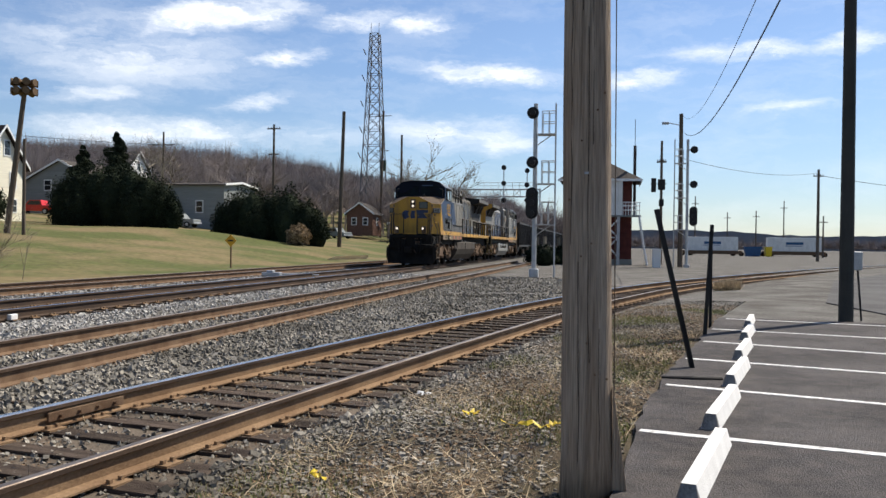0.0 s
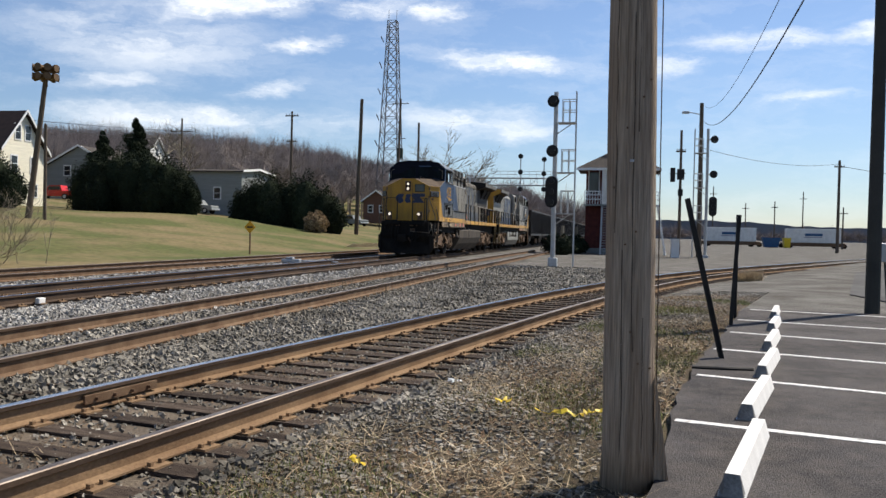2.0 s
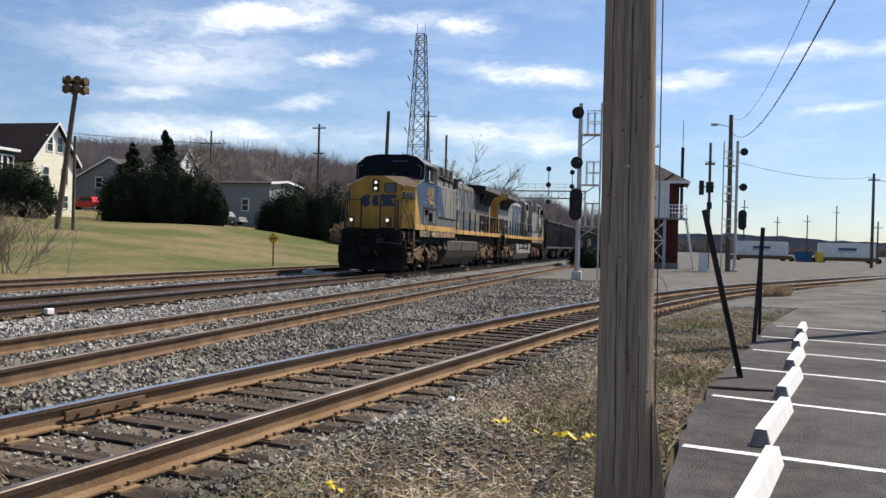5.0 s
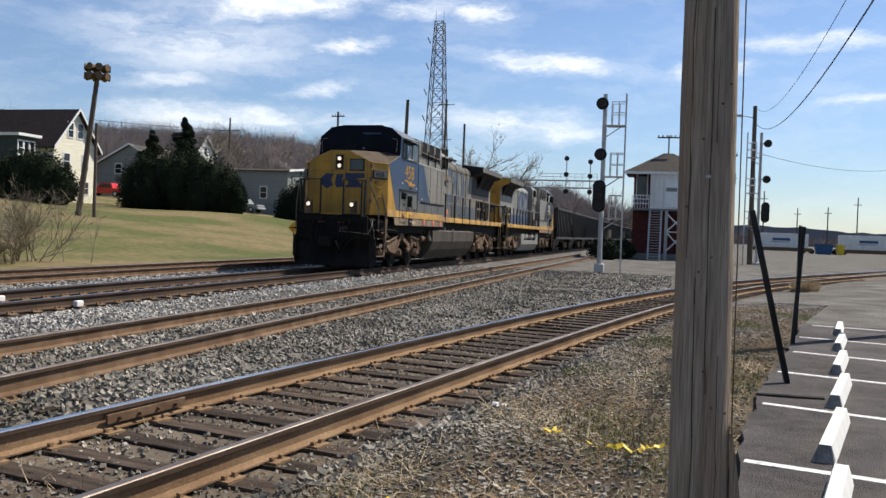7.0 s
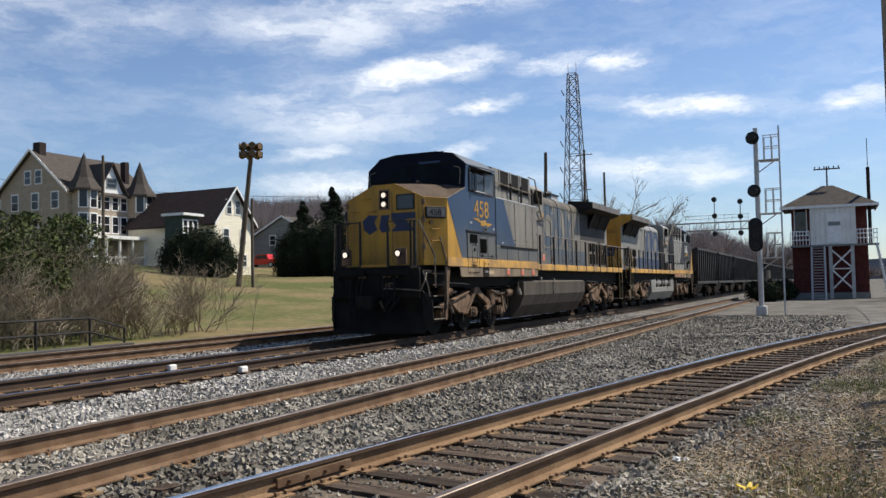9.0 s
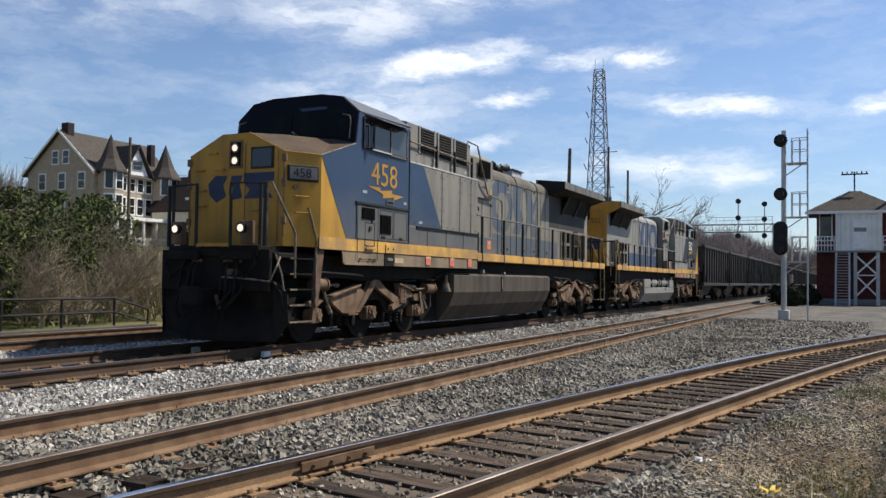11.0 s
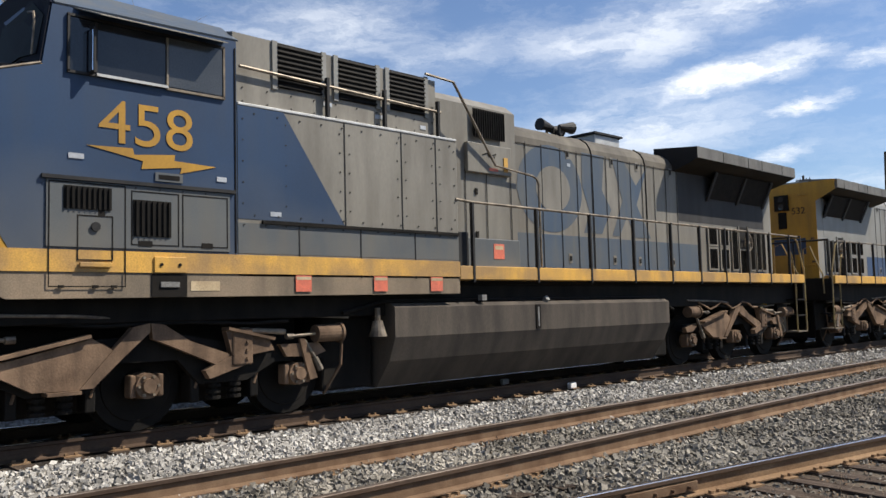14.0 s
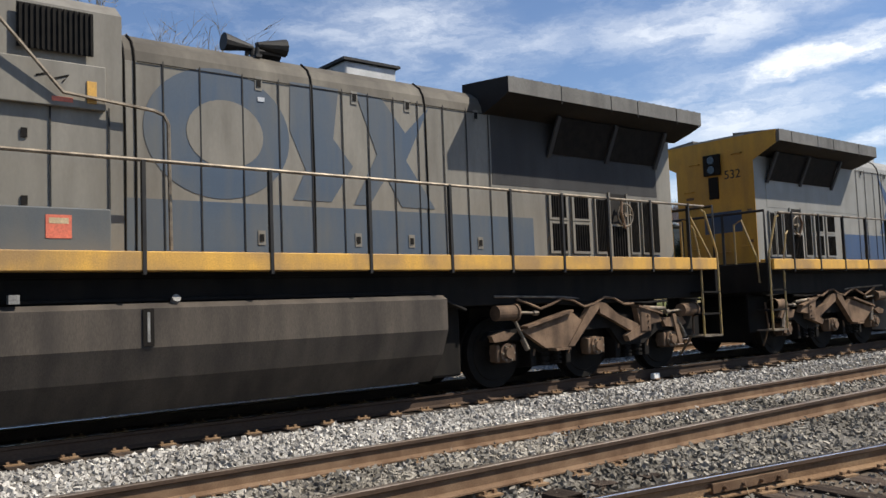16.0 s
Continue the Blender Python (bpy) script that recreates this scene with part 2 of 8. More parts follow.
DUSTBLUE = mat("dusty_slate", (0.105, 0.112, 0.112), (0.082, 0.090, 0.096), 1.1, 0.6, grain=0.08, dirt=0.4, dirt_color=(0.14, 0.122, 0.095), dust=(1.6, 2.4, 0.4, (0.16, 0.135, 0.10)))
GREY_B = mat("paler_loco_grey", (0.262, 0.258, 0.238), (0.205, 0.198, 0.178), 0.9, 0.5, bscale=30, grain=0.06, dirt=0.35, dirt_color=(0.15, 0.14, 0.12))
BLUE_B = mat("bright_loco_blue", (0.040, 0.076, 0.160), (0.046, 0.075, 0.135), 0.9, 0.5, grain=0.06, dirt=0.25, dirt_color=(0.12, 0.115, 0.10))
CAB_B = mat("black_cab_side", (0.012, 0.014, 0.020), (0.020, 0.022, 0.026), 1.2, 0.55)
# soot plus the radiator wing's shade, both put into one dark colour
WALL_SHADE = mat("sooty_shaded_hood_wall", (0.066, 0.065, 0.064), (0.038, 0.037, 0.037), 0.8, 0.65, grain=0.08, dirt=0.5, dirt_color=(0.035, 0.033, 0.032), stretch=(1, 1, 0.4))
GRABGOLD = mat("worn_gold_rail", (0.36, 0.25, 0.085), (0.20, 0.15, 0.08), 5, 0.5)
NAVY = mat("dark_navy", (0.005, 0.007, 0.014), (0.008, 0.009, 0.016), 1.2, 0.75)
EMBLEM = mat("emblem_navy", (0.022, 0.034, 0.085), (0.03, 0.04, 0.08), 2.0, 0.6, dirt=0.3)
BOARD = mat("board_grey", (0.19, 0.185, 0.17), (0.14, 0.135, 0.125), 6, 0.6)
WINGGREY = mat("sooty_wing", (0.165, 0.157, 0.141), (0.115, 0.108, 0.096), 1.4, 0.6, dirt=0.4, dirt_color=(0.035, 0.032, 0.03))
LITTER = mat("leaf_litter", (0.20, 0.125, 0.070), (0.095, 0.062, 0.040), 5, 0.9, island=0.6)
SKIRT = mat("dusty_skirt", (0.270, 0.205, 0.140), (0.165, 0.135, 0.100), 1.1, 0.7, dirt=0.45, dirt_color=(0.07, 0.06, 0.05))
PALERUST = mat("dusty_rail_web", (0.245, 0.160, 0.092), (0.165, 0.100, 0.056), 3, 0.9, bump=0.25, bscale=60, stretch=(1, 0.5, 1))
HEADRUST = mat("dark_rail_side", (0.050, 0.034, 0.025), (0.085, 0.056, 0.038), 3, 0.7, bscale=60, stretch=(1, 0.4, 1))
YELLOW = mat("loco_yellow", (0.47, 0.255, 0.030), (0.37, 0.200, 0.030), 1.1, 0.55, bscale=30, grain=0.08, dirt=0.48, dirt_color=(0.15, 0.092, 0.036))
STRIPE = mat("stripe_yellow", (0.62, 0.345, 0.068), (0.36, 0.215, 0.080), 1.3, 0.6, low=0.42, high=0.60, dirt=0.5, dirt_color=(0.22, 0.15, 0.08))
REFLECT = mat("red_reflector", (0.66, 0.17, 0.10), (0.52, 0.14, 0.09), 12, 0.4)
UNDER = mat("underframe_black", (0.007, 0.0065, 0.006), (0.014, 0.012, 0.010), 2, 0.75, dirt=0.3, dirt_color=(0.028, 0.023, 0.018))
TRUCK = mat("truck_dust", (0.232, 0.154, 0.100), (0.098, 0.064, 0.043), 2.2, 0.85, bump=0.2, bscale=40, grain=0.14, dirt=0.6, dirt_color=(0.036, 0.027, 0.022))
TANK = mat("fuel_tank", (0.098, 0.082, 0.066), (0.050, 0.043, 0.037), 1.3, 0.7, stretch=(1, 2, 0.45), dirt=0.5, dirt_color=(0.055, 0.048, 0.042))
HANDRAIL = mat("handrail_worn", (0.26, 0.215, 0.16), (0.10, 0.08, 0.06), 6, 0.5, 0.3)
SHOULDER = mat("sooty_shoulder", (0.150, 0.134, 0.108), (0.085, 0.076, 0.063), 0.8, 0.65, grain=0.1, dirt=0.6, dirt_color=(0.06, 0.053, 0.045), stretch=(2, 2, 0.6))
# soot black, taken darker to hold the shade below the wing too
SOOT_SHADE = mat("soot_and_shade", (0.017, 0.016, 0.015), (0.030, 0.027, 0.024), 1.2, 0.7)
SCREEN = mat("windscreen_glass", (0.003, 0.004, 0.005), (0.005, 0.010, 0.012), 2, 0.65)
# oil-dark ballast, with the shade beneath the train also in its colour
OILSHADE = mat("oiled_shaded_ballast", (0.026, 0.022, 0.019), (0.045, 0.038, 0.032), 2.0, 0.9, bump=1.0, bscale=24, grain=0.5)
GRILLE = mat("grille_dark", (0.007, 0.0065, 0.006), (0.014, 0.012, 0.010), 8, 0.7)
GREYGLASS = mat("grey_window", (0.045, 0.05, 0.055), (0.06, 0.064, 0.068), 1.5, 0.12)
GLASS = mat("dark_glass", (0.012, 0.014, 0.018), (0.02, 0.022, 0.026), 2, 0.06)
HOPPER = mat("hopper_black", (0.018, 0.018, 0.020), (0.032, 0.030, 0.030), 1.2, 0.6, dirt=0.35, dirt_color=(0.06, 0.052, 0.045))
COAL = mat("coal", (0.012, 0.012, 0.013), (0.025, 0.025, 0.026), 5, 0.6, bump=1.0, bscale=12)
BRICK = mat("red_brick", (0.115, 0.036, 0.030), (0.08, 0.026, 0.024), 3, 0.85, bump=0.3, bscale=40)
OLDBRICK = mat("brown_brick", (0.170, 0.092, 0.062), (0.120, 0.066, 0.048), 3, 0.85, bump=0.3, bscale=40)
WHITE = mat("white_paint", (0.78, 0.77, 0.73), (0.68, 0.67, 0.63), 1.5, 0.7, dirt=0.15)
SHINGLE = mat("shingle_roof", (0.085, 0.073, 0.063), (0.06, 0.052, 0.046), 3, 0.9, bump=0.5, bscale=30)
DARKROOF = mat("dark_roof", (0.045, 0.032, 0.030), (0.03, 0.024, 0.024), 2, 0.9, bump=0.4, bscale=20)
TAN = mat("tan_shingle_wall", (0.40, 0.335, 0.26), (0.33, 0.275, 0.21), 2, 0.9, bump=0.3, bscale=14)
GREYWALL = mat("grey_siding", (0.240, 0.255, 0.248), (0.20, 0.21, 0.205), 2, 0.85, bump=0.3, bscale=9, stretch=(0.1, 0.1, 6))
CREAM = mat("cream_siding", (0.82, 0.78, 0.63), (0.75, 0.70, 0.56), 2, 0.8, bump=0.25, bscale=8, stretch=(0.1, 0.1, 6))
GREENWALL = mat("green_siding", (0.06, 0.075, 0.065), (0.045, 0.06, 0.05), 2, 0.85)
TRIM = mat("white_trim", (0.80, 0.80, 0.78), (0.70, 0.70, 0.68), 4, 0.6)
NEEDLE = mat("evergreen", (0.014, 0.021, 0.012), (0.026, 0.033, 0.017), 0.8, 0.95, island=0.35)
OLIVE = mat("olive_leaf", (0.080, 0.098, 0.030), (0.046, 0.062, 0.022), 0.9, 0.85, island=0.45)
POLESTEEL = mat("painted_pole_steel", (0.040, 0.041, 0.037), (0.055, 0.054, 0.048), 1.5, 0.7)
TWIG = mat("bare_twig", (0.320, 0.270, 0.195), (0.190, 0.160, 0.112), 1.5, 0.9, island=0.35)
FARTWIG = mat("far_bare_twig", (0.270, 0.222, 0.200), (0.205, 0.178, 0.166), 0.05, 0.95, island=0.35)
WOODS = mat("woodland_floor", (0.10, 0.078, 0.062), (0.13, 0.095, 0.07), 0.08, 0.95)
FARHILL = mat("far_hill", (0.19, 0.19, 0.20), (0.15, 0.15, 0.155), 0.02, 0.95)
SIGNY = mat("sign_yellow", (0.75, 0.36, 0.02), (0.62, 0.30, 0.02), 4, 0.5)
HORNY = mat("siren_ochre", (0.14, 0.085, 0.04), (0.10, 0.06, 0.03), 5, 0.6)
RED = mat("red_car_paint", (0.60, 0.03, 0.02), (0.52, 0.025, 0.02), 1, 0.25)
PLASTIC = mat("yellow_plastic", (0.75, 0.55, 0.03), (0.62, 0.42, 0.03), 9, 0.5)
RUBBER = mat("rubber", (0.02, 0.02, 0.02), None, 8, 0.8)
MIRROR = mat("mirror_glass", (0.82, 0.84, 0.86), (0.80, 0.82, 0.84), 2, 0.04, 1.0, grain=0.0)
SKYBLUE = mat("blue_paint", (0.03, 0.10, 0.22), (0.03, 0.08, 0.17), 3, 0.5)
LIT = glow("lit_lamp", (1.0, 0.84, 0.66), 0.7)
CINDER = mat("cinder", (0.150, 0.120, 0.090), (0.07, 0.056, 0.044), 1.6, 0.95, bump=0.9, bscale=36)
VERGE = mat("dry_verge_soil", (0.118, 0.088, 0.060), (0.030, 0.023, 0.016), 1.9, 0.95, bump=1.0, bscale=46, grain=0.75, dirt=0.5, dirt_color=(0.085, 0.085, 0.040))


# ---- building blocks ----
def part(name, bm, material, parent=None, label="", smooth=False):
    """Links a bmesh as one mesh object, under a thing or under a part."""
    me = bpy.data.meshes.new(name)
    bmesh.ops.recalc_face_normals(bm, faces=bm.faces)
    bm.to_mesh(me)
    bm.free()
    for m in material if isinstance(material, (list, tuple)) else (material,):
        me.materials.append(m)
    if smooth:
        for p in me.polygons:
            p.use_smooth = True
    ob = new(name, me)
    ob.parent = parent
    return tagged(ob, label)


def raw(name, verts, faces, material, parent=None, label="", smooth=False):
    me = bpy.data.meshes.new(name)
    me.from_pydata(np.asarray(verts).tolist(), [], np.asarray(faces).tolist() if not isinstance(faces, list) else faces)
    me.materials.append(material)
    if smooth:
        for p in me.polygons:
            p.use_smooth = True
    ob = new(name, me)
    ob.parent = parent
    return tagged(ob, label)


def box(bm, x0, x1, y0, y1, z0, z1, bevel=0.0, m=None):
    made = bmesh.ops.create_cube(bm, size=1, matrix=(m or Matrix()) @ Matrix.LocRotScale(((x0 + x1) / 2, (y0 + y1) / 2, (z0 + z1) / 2), None, (abs(x1 - x0), abs(y1 - y0), abs(z1 - z0))))
    if bevel:
        edges = list({e for v in made["verts"] for e in v.link_edges})
        bmesh.ops.bevel(bm, geom=edges, offset=bevel, segments=2, affect="EDGES", profile=0.5)
    return bm


def boxp(name, x0, x1, y0, y1, z0, z1, material, parent=None, bevel=0.0, label="", m=None):
    return part(name, box(bmesh.new(), x0, x1, y0, y1, z0, z1, bevel, m), material, parent, label)


def rod(bm, a, b, r, r2=None, sides=8, caps=True):
    a, b = Vector(a), Vector(b)
    way = b - a
    m = Matrix.Translation((a + b) / 2) @ way.to_track_quat("Z", "Y").to_matrix().to_4x4()
    bmesh.ops.create_cone(bm, cap_ends=caps, segments=sides, radius1=r, radius2=r if r2 is None else r2, depth=way.length, matrix=m)
    return bm


def rodp(name, a, b, r, material, parent=None, r2=None, sides=10, label=""):
    return part(name, rod(bmesh.new(), a, b, r, r2, sides), material, parent, label)


def tube(bm, pts, r, sides=6):
    """A bent pipe swept along points, in one piece."""
    pts = [Vector(p) for p in pts]
    n, rings = None, []
    for i, p in enumerate(pts):
        t = (pts[min(i + 1, len(pts) - 1)] - pts[max(i - 1, 0)]).normalized()
        if n is None:
            n = t.orthogonal()
        n = (n - t * n.dot(t)).normalized()
        o = t.cross(n)
        rings.append([bm.verts.new(p + (n * math.cos(a) + o * math.sin(a)) * r) for a in np.linspace(0, 2 * math.pi, sides, endpoint=False)])
    for a, b in zip(rings, rings[1:]):
        for k in range(sides):
            bm.faces.new((a[k], a[(k + 1) % sides], b[(k + 1) % sides], b[k]))
    bm.faces.new(rings[0][::-1])
    bm.faces.new(rings[-1])
    return bm


def plate(bm, pts, depth):
    """A flat outline, given as 3D points, thickened by the vector depth."""
    depth = Vector(depth)
    low = [bm.verts.new(p) for p in pts]
    top = [bm.verts.new(Vector(p) + depth) for p in pts]
    bm.faces.new(low[::-1])
    bm.faces.new(top)
    for i in range(len(pts)):
        j = (i + 1) % len(pts)
        bm.faces.new((low[i], low[j], top[j], top[i]))
    return bm


def side_plate(name, x, pts, depth, material, parent, label=""):
    """A plate on a side wall at x from (y, z) points, thickened outward."""
    return part(name, plate(bmesh.new(), [(x, y, z) for y, z in pts], (depth, 0, 0)), material, parent, label)


def loft(bm, sections, caps=True):
    rings = [[bm.verts.new(p) for p in s] for s in sections]
    n = len(rings[0])
    for a, b in zip(rings, rings[1:]):
        for i in range(n):
            bm.faces.new((a[i], a[(i + 1) % n], b[(i + 1) % n], b[i]))
    if caps:
        bm.faces.new(rings[0][::-1])
        bm.faces.new(rings[-1])
    return bm


def thing(name, m, label, category, group="", kind=""):
    ob = new(name)
    ob.matrix_basis = m
    return tagged(ob, label, category, group, kind)


def letters(name, text, size, m, material, parent, thick=0.004, label=""):
    cu = bpy.data.curves.new(name, "FONT")
    cu.body, cu.size, cu.extrude, cu.align_x = text, size, thick, "LEFT"
    tmp = new(name, cu)
    bpy.context.view_layer.update()
    me = bpy.data.meshes.new_from_object(tmp.evaluated_get(bpy.context.evaluated_depsgraph_get()))
    bpy.data.objects.remove(tmp)
    me.transform(m)
    me.materials.clear()
    me.materials.append(material)
    ob = new(name, me)
    ob.parent = parent
    return tagged(ob, label)


# ---- plan of the ground ----
HALF = 0.81           # half the distance between the two rail heads of a track
XC, XB, XA = 0.0, -4.385, -8.75
ZB = 0.06             # head of the rails on which the train runs
ZD = -0.14            # head of the near siding's rails
D_Y = (-8, 0, 5, 8, 10, 14, 20, 24, 32, 39, 46, 57, 68, 80, 95, 115)
D_X = (0.9, 1.75, 2.5, 3.0, 3.35, 4.05, 5.2, 6.1, 8.25, 10.7, 13.6, 18.4, 23.5, 29.6, 37.8, 50.0)


def siding(y):
    """The centre line of the curving siding: a smoothed table."""
    ys = np.linspace(y - 3, y + 3, 7)
    return float(np.mean(np.interp(ys, D_Y, D_X)))


def smooth(a, b, v):
    u = np.clip((v - a) / (b - a), 0, 1)
    return u * u * (3 - 2 * u)


def ground_z(x, y):
    x, y = np.asarray(x, float), np.asarray(y, float)
    d = x - np.interp(y, D_Y, D_X)
    z = -0.15 + 0 * x
    z = z - 0.06 * smooth(-2.6, -1.4, x)
    near = smooth(-2.0, -1.2, d) * (1 - smooth(45, 70, y))
    z = z - 0.018 * (smooth(-1.5, -1.1, d) - smooth(1.1, 1.5, d)) * (1 - smooth(45, 70, y))
    z = z - 0.13 * near + 0.10 * smooth(1.4, 3.2, d) * (1 - smooth(45, 70, y))
    u = np.clip(-12.2 - x, 0, None)
    bank = 4.6 * smooth(0, 62, u) + 0.55 * smooth(1, 9, u) * smooth(20, 60, y)
    z = z + bank + 0.12 * np.sin(x * 0.21 + y * 0.13) * smooth(3, 12, u)
    z = z + 0.85 * np.exp(-((x + 31) / 9) ** 2 - ((y - 76) / 15) ** 2) - 0.5 * np.exp(-((x + 52) / 12) ** 2 - ((y - 80) / 22) ** 2)
    z = z + np.interp(-x, (0, 35, 98, 166, 240), (2, 8, 14, 20, 24)) * smooth(150, 310, y) * smooth(0, 20, u)
    return z


def build_ground():
    xs = np.unique(np.concatenate([np.linspace(-2500, -200, 12), np.linspace(-200, -60, 22), np.linspace(-60, -13, 34), np.linspace(-13, 14, 90), np.linspace(14, 60, 24), np.linspace(60, 2500, 14)]))
    ys = np.unique(np.concatenate([np.linspace(-300, -10, 10), np.linspace(-10, 40, 90), np.linspace(40, 130, 50), np.linspace(130, 500, 24), np.linspace(500, 3500, 10)]))
    gx, gy = np.meshgrid(xs, ys)
    gz = ground_z(gx, gy)
    nx, ny = len(xs), len(ys)
    verts = np.stack([gx.ravel(), gy.ravel(), gz.ravel()], 1)
    idx = np.arange(nx * ny).reshape(ny, nx)
    faces = np.stack([idx[:-1, :-1], idx[:-1, 1:], idx[1:, 1:], idx[1:, :-1]], -1).reshape(-1, 4)
    g = raw("ground", verts, faces, GRAVEL, smooth=True)
    g.data.materials.append(GRASS)
    g.data.materials.append(WOODS)
    g.data.materials.append(VERGE)
    g.data.materials.append(CINDER)
    # dark strip along the main track: oil and painted under-train shade
    g.data.materials.append(OILSHADE)
    for p in g.data.polygons:
        c = p.center
        d = c.x - float(np.interp(c.y, D_Y, D_X))
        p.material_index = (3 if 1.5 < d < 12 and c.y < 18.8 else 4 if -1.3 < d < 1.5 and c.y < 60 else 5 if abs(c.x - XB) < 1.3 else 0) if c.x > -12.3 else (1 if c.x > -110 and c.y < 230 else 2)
    tagged(g, "grey ballast and gravel beside a mown lawn bank", "ground", kind="structure")


build_ground()


# ---- tracks ----
def rail_profile():
    """Half-inch detail is enough: foot, web and head, about 18 cm high."""
    r = [(0.070, -0.185), (0.070, -0.172), (0.012, -0.150), (0.009, -0.050), (0.037, -0.038), (0.037, -0.006), (0.028, 0.0)]
    return r + [(-x, z) for x, z in r[::-1]]


def build_rail(name, line, parent, top, label, web):
    """A rail swept along points of its head; the running surface has its own material."""
    prof = rail_profile()
    bm = bmesh.new()
    rings = []
    for i, (x, y, z) in enumerate(line):
        a, b = line[max(i - 1, 0)], line[min(i + 1, len(line) - 1)]
        ln = math.hypot(b[0] - a[0], b[1] - a[1])
        nx, ny = (b[1] - a[1]) / ln, -(b[0] - a[0]) / ln
        rings.append([bm.verts.new((x + nx * px, y + ny * px, z + pz)) for px, pz in prof])
    k = len(prof)
    for a, b in zip(rings, rings[1:]):
        for i in range(k):
            f = bm.faces.new((a[i], a[(i + 1) % k], b[(i + 1) % k], b[i]))
            f.material_index = 1 if i in (5, 6, 7) else (0 if i in (3, 4, 8, 9) else 2)
    bm.faces.new(rings[0][::-1])
    bm.faces.new(rings[-1])
    return part(name, bm, [HEADRUST, top, web], parent, label)


def tie_mesh(seed):
    rnd = random.Random(seed)
    bm = box(bmesh.new(), -1.3, 1.3, -0.115, 0.115, -0.17, 0, 0.012)
    for v in bm.verts:
        v.co += Vector((rnd.uniform(-0.03, 0.03) if abs(v.co.x) > 1 else 0, rnd.uniform(-0.008, 0.008), rnd.uniform(-0.008, 0.006)))
    me = bpy.data.meshes.new("tie")
    bm.to_mesh(me)
    bm.free()
    me.materials.append(TIE)
    return me


TIES = [tie_mesh(k) for k in range(6)]


def plate_mesh():
    bm = box(bmesh.new(), -0.17, 0.17, -0.095, 0.095, -0.006, 0.012)
    for sx in (-0.105, 0.105):
        for sy in (-0.055, 0.055):
            box(bm, sx - 0.016, sx + 0.016, sy - 0.016, sy + 0.016, 0.01, 0.04)
    me = bpy.data.meshes.new("tie_plate")
    bm.to_mesh(me)
    bm.free()
    me.materials.append(PALERUST)
    return me


PLATE = plate_mesh()


def build_track(name, centre, y0, y1, z, step, tops, tie_until, plate_until, label, web, drop=0.0):
    track = thing(name, Matrix(), label, "railway track", "tracks", "structure")
    n = int((y1 - y0) / step)
    pts = []
    for i in range(n + 1):
        y = y0 + (y1 - y0) * i / n
        a = math.atan2(centre(y + 0.5) - centre(y - 0.5), 1.0)
        pts.append((centre(y), y, a))
    for s, top in ((-1, tops[0]), (1, tops[1])):
        line = [(x + s * HALF * math.cos(a), y - s * HALF * math.sin(a), z) for x, y, a in pts]
        build_rail("rail", line, track, top, "", web)
    rnd = random.Random(len(name))
    y = y0
    while y < tie_until:
        x, a = centre(y), math.atan2(centre(y + 0.5) - centre(y - 0.5), 1.0)
        tie = new("tie", TIES[rnd.randrange(6)])
        tie.parent = track
        tie.matrix_basis = pose(x + rnd.uniform(-0.05, 0.05), y, z - 0.19 - drop, 0, 0, -math.degrees(a) + rnd.uniform(-1.6, 1.6))
        if y < plate_until:
            for s in (-1, 1):
                pl = new("tie_plate", PLATE)
                pl.parent = track
                pl.matrix_basis = pose(x + s * HALF * math.cos(a), y - s * HALF * math.sin(a), z - 0.188 - drop * 0.5, 0, 0, -math.degrees(a))
        y += 0.53
    return track


build_track("track_main", lambda y: XB, -30, 320, ZB, 8, (SHINY, SHINY), 60, 22, "main line track with polished rails on ballast", HEADRUST)
build_track("track_far", lambda y: XA, -30, 320, ZB, 8, (RAILTOP, RAILTOP), 45, 0, "far running track with dull rails on ballast", RUST)


def middle(y):
    """The middle track, straight beside the main line."""
    return XC


build_track("track_middle", middle, -20, 72, 0.0, 4.0, (RAILTOP, RAILTOP), 42, 22, "middle track of rusty rails on ballast", RUST, 0.055)
SIDING = build_track("track_siding", siding, -6, 112, ZD, 0.8, (SHINY, RAILTOP), 75, 30, "rusty siding on weathered ties that curves away", PALERUST)

# bolted joint in the siding's far rail
joint = bmesh.new()
for s in (-1, 1):
    box(joint, -0.012, 0.012, -0.46, 0.46, -0.135, -0.055, 0.004, pose(0.026 * s, 0, 0))
    for k in range(4):
        rod(joint, (s * 0.03, -0.33 + 0.22 * k, -0.095), (s * 0.075, -0.33 + 0.22 * k, -0.095), 0.018, sides=6)
jo = part("joint_bar", joint, RUST, SIDING, "bolted steel joint bar")
jo.matrix_basis = pose(siding(7.3) - HALF + 0.01, 7.3, ZD, 0, 0, -9)


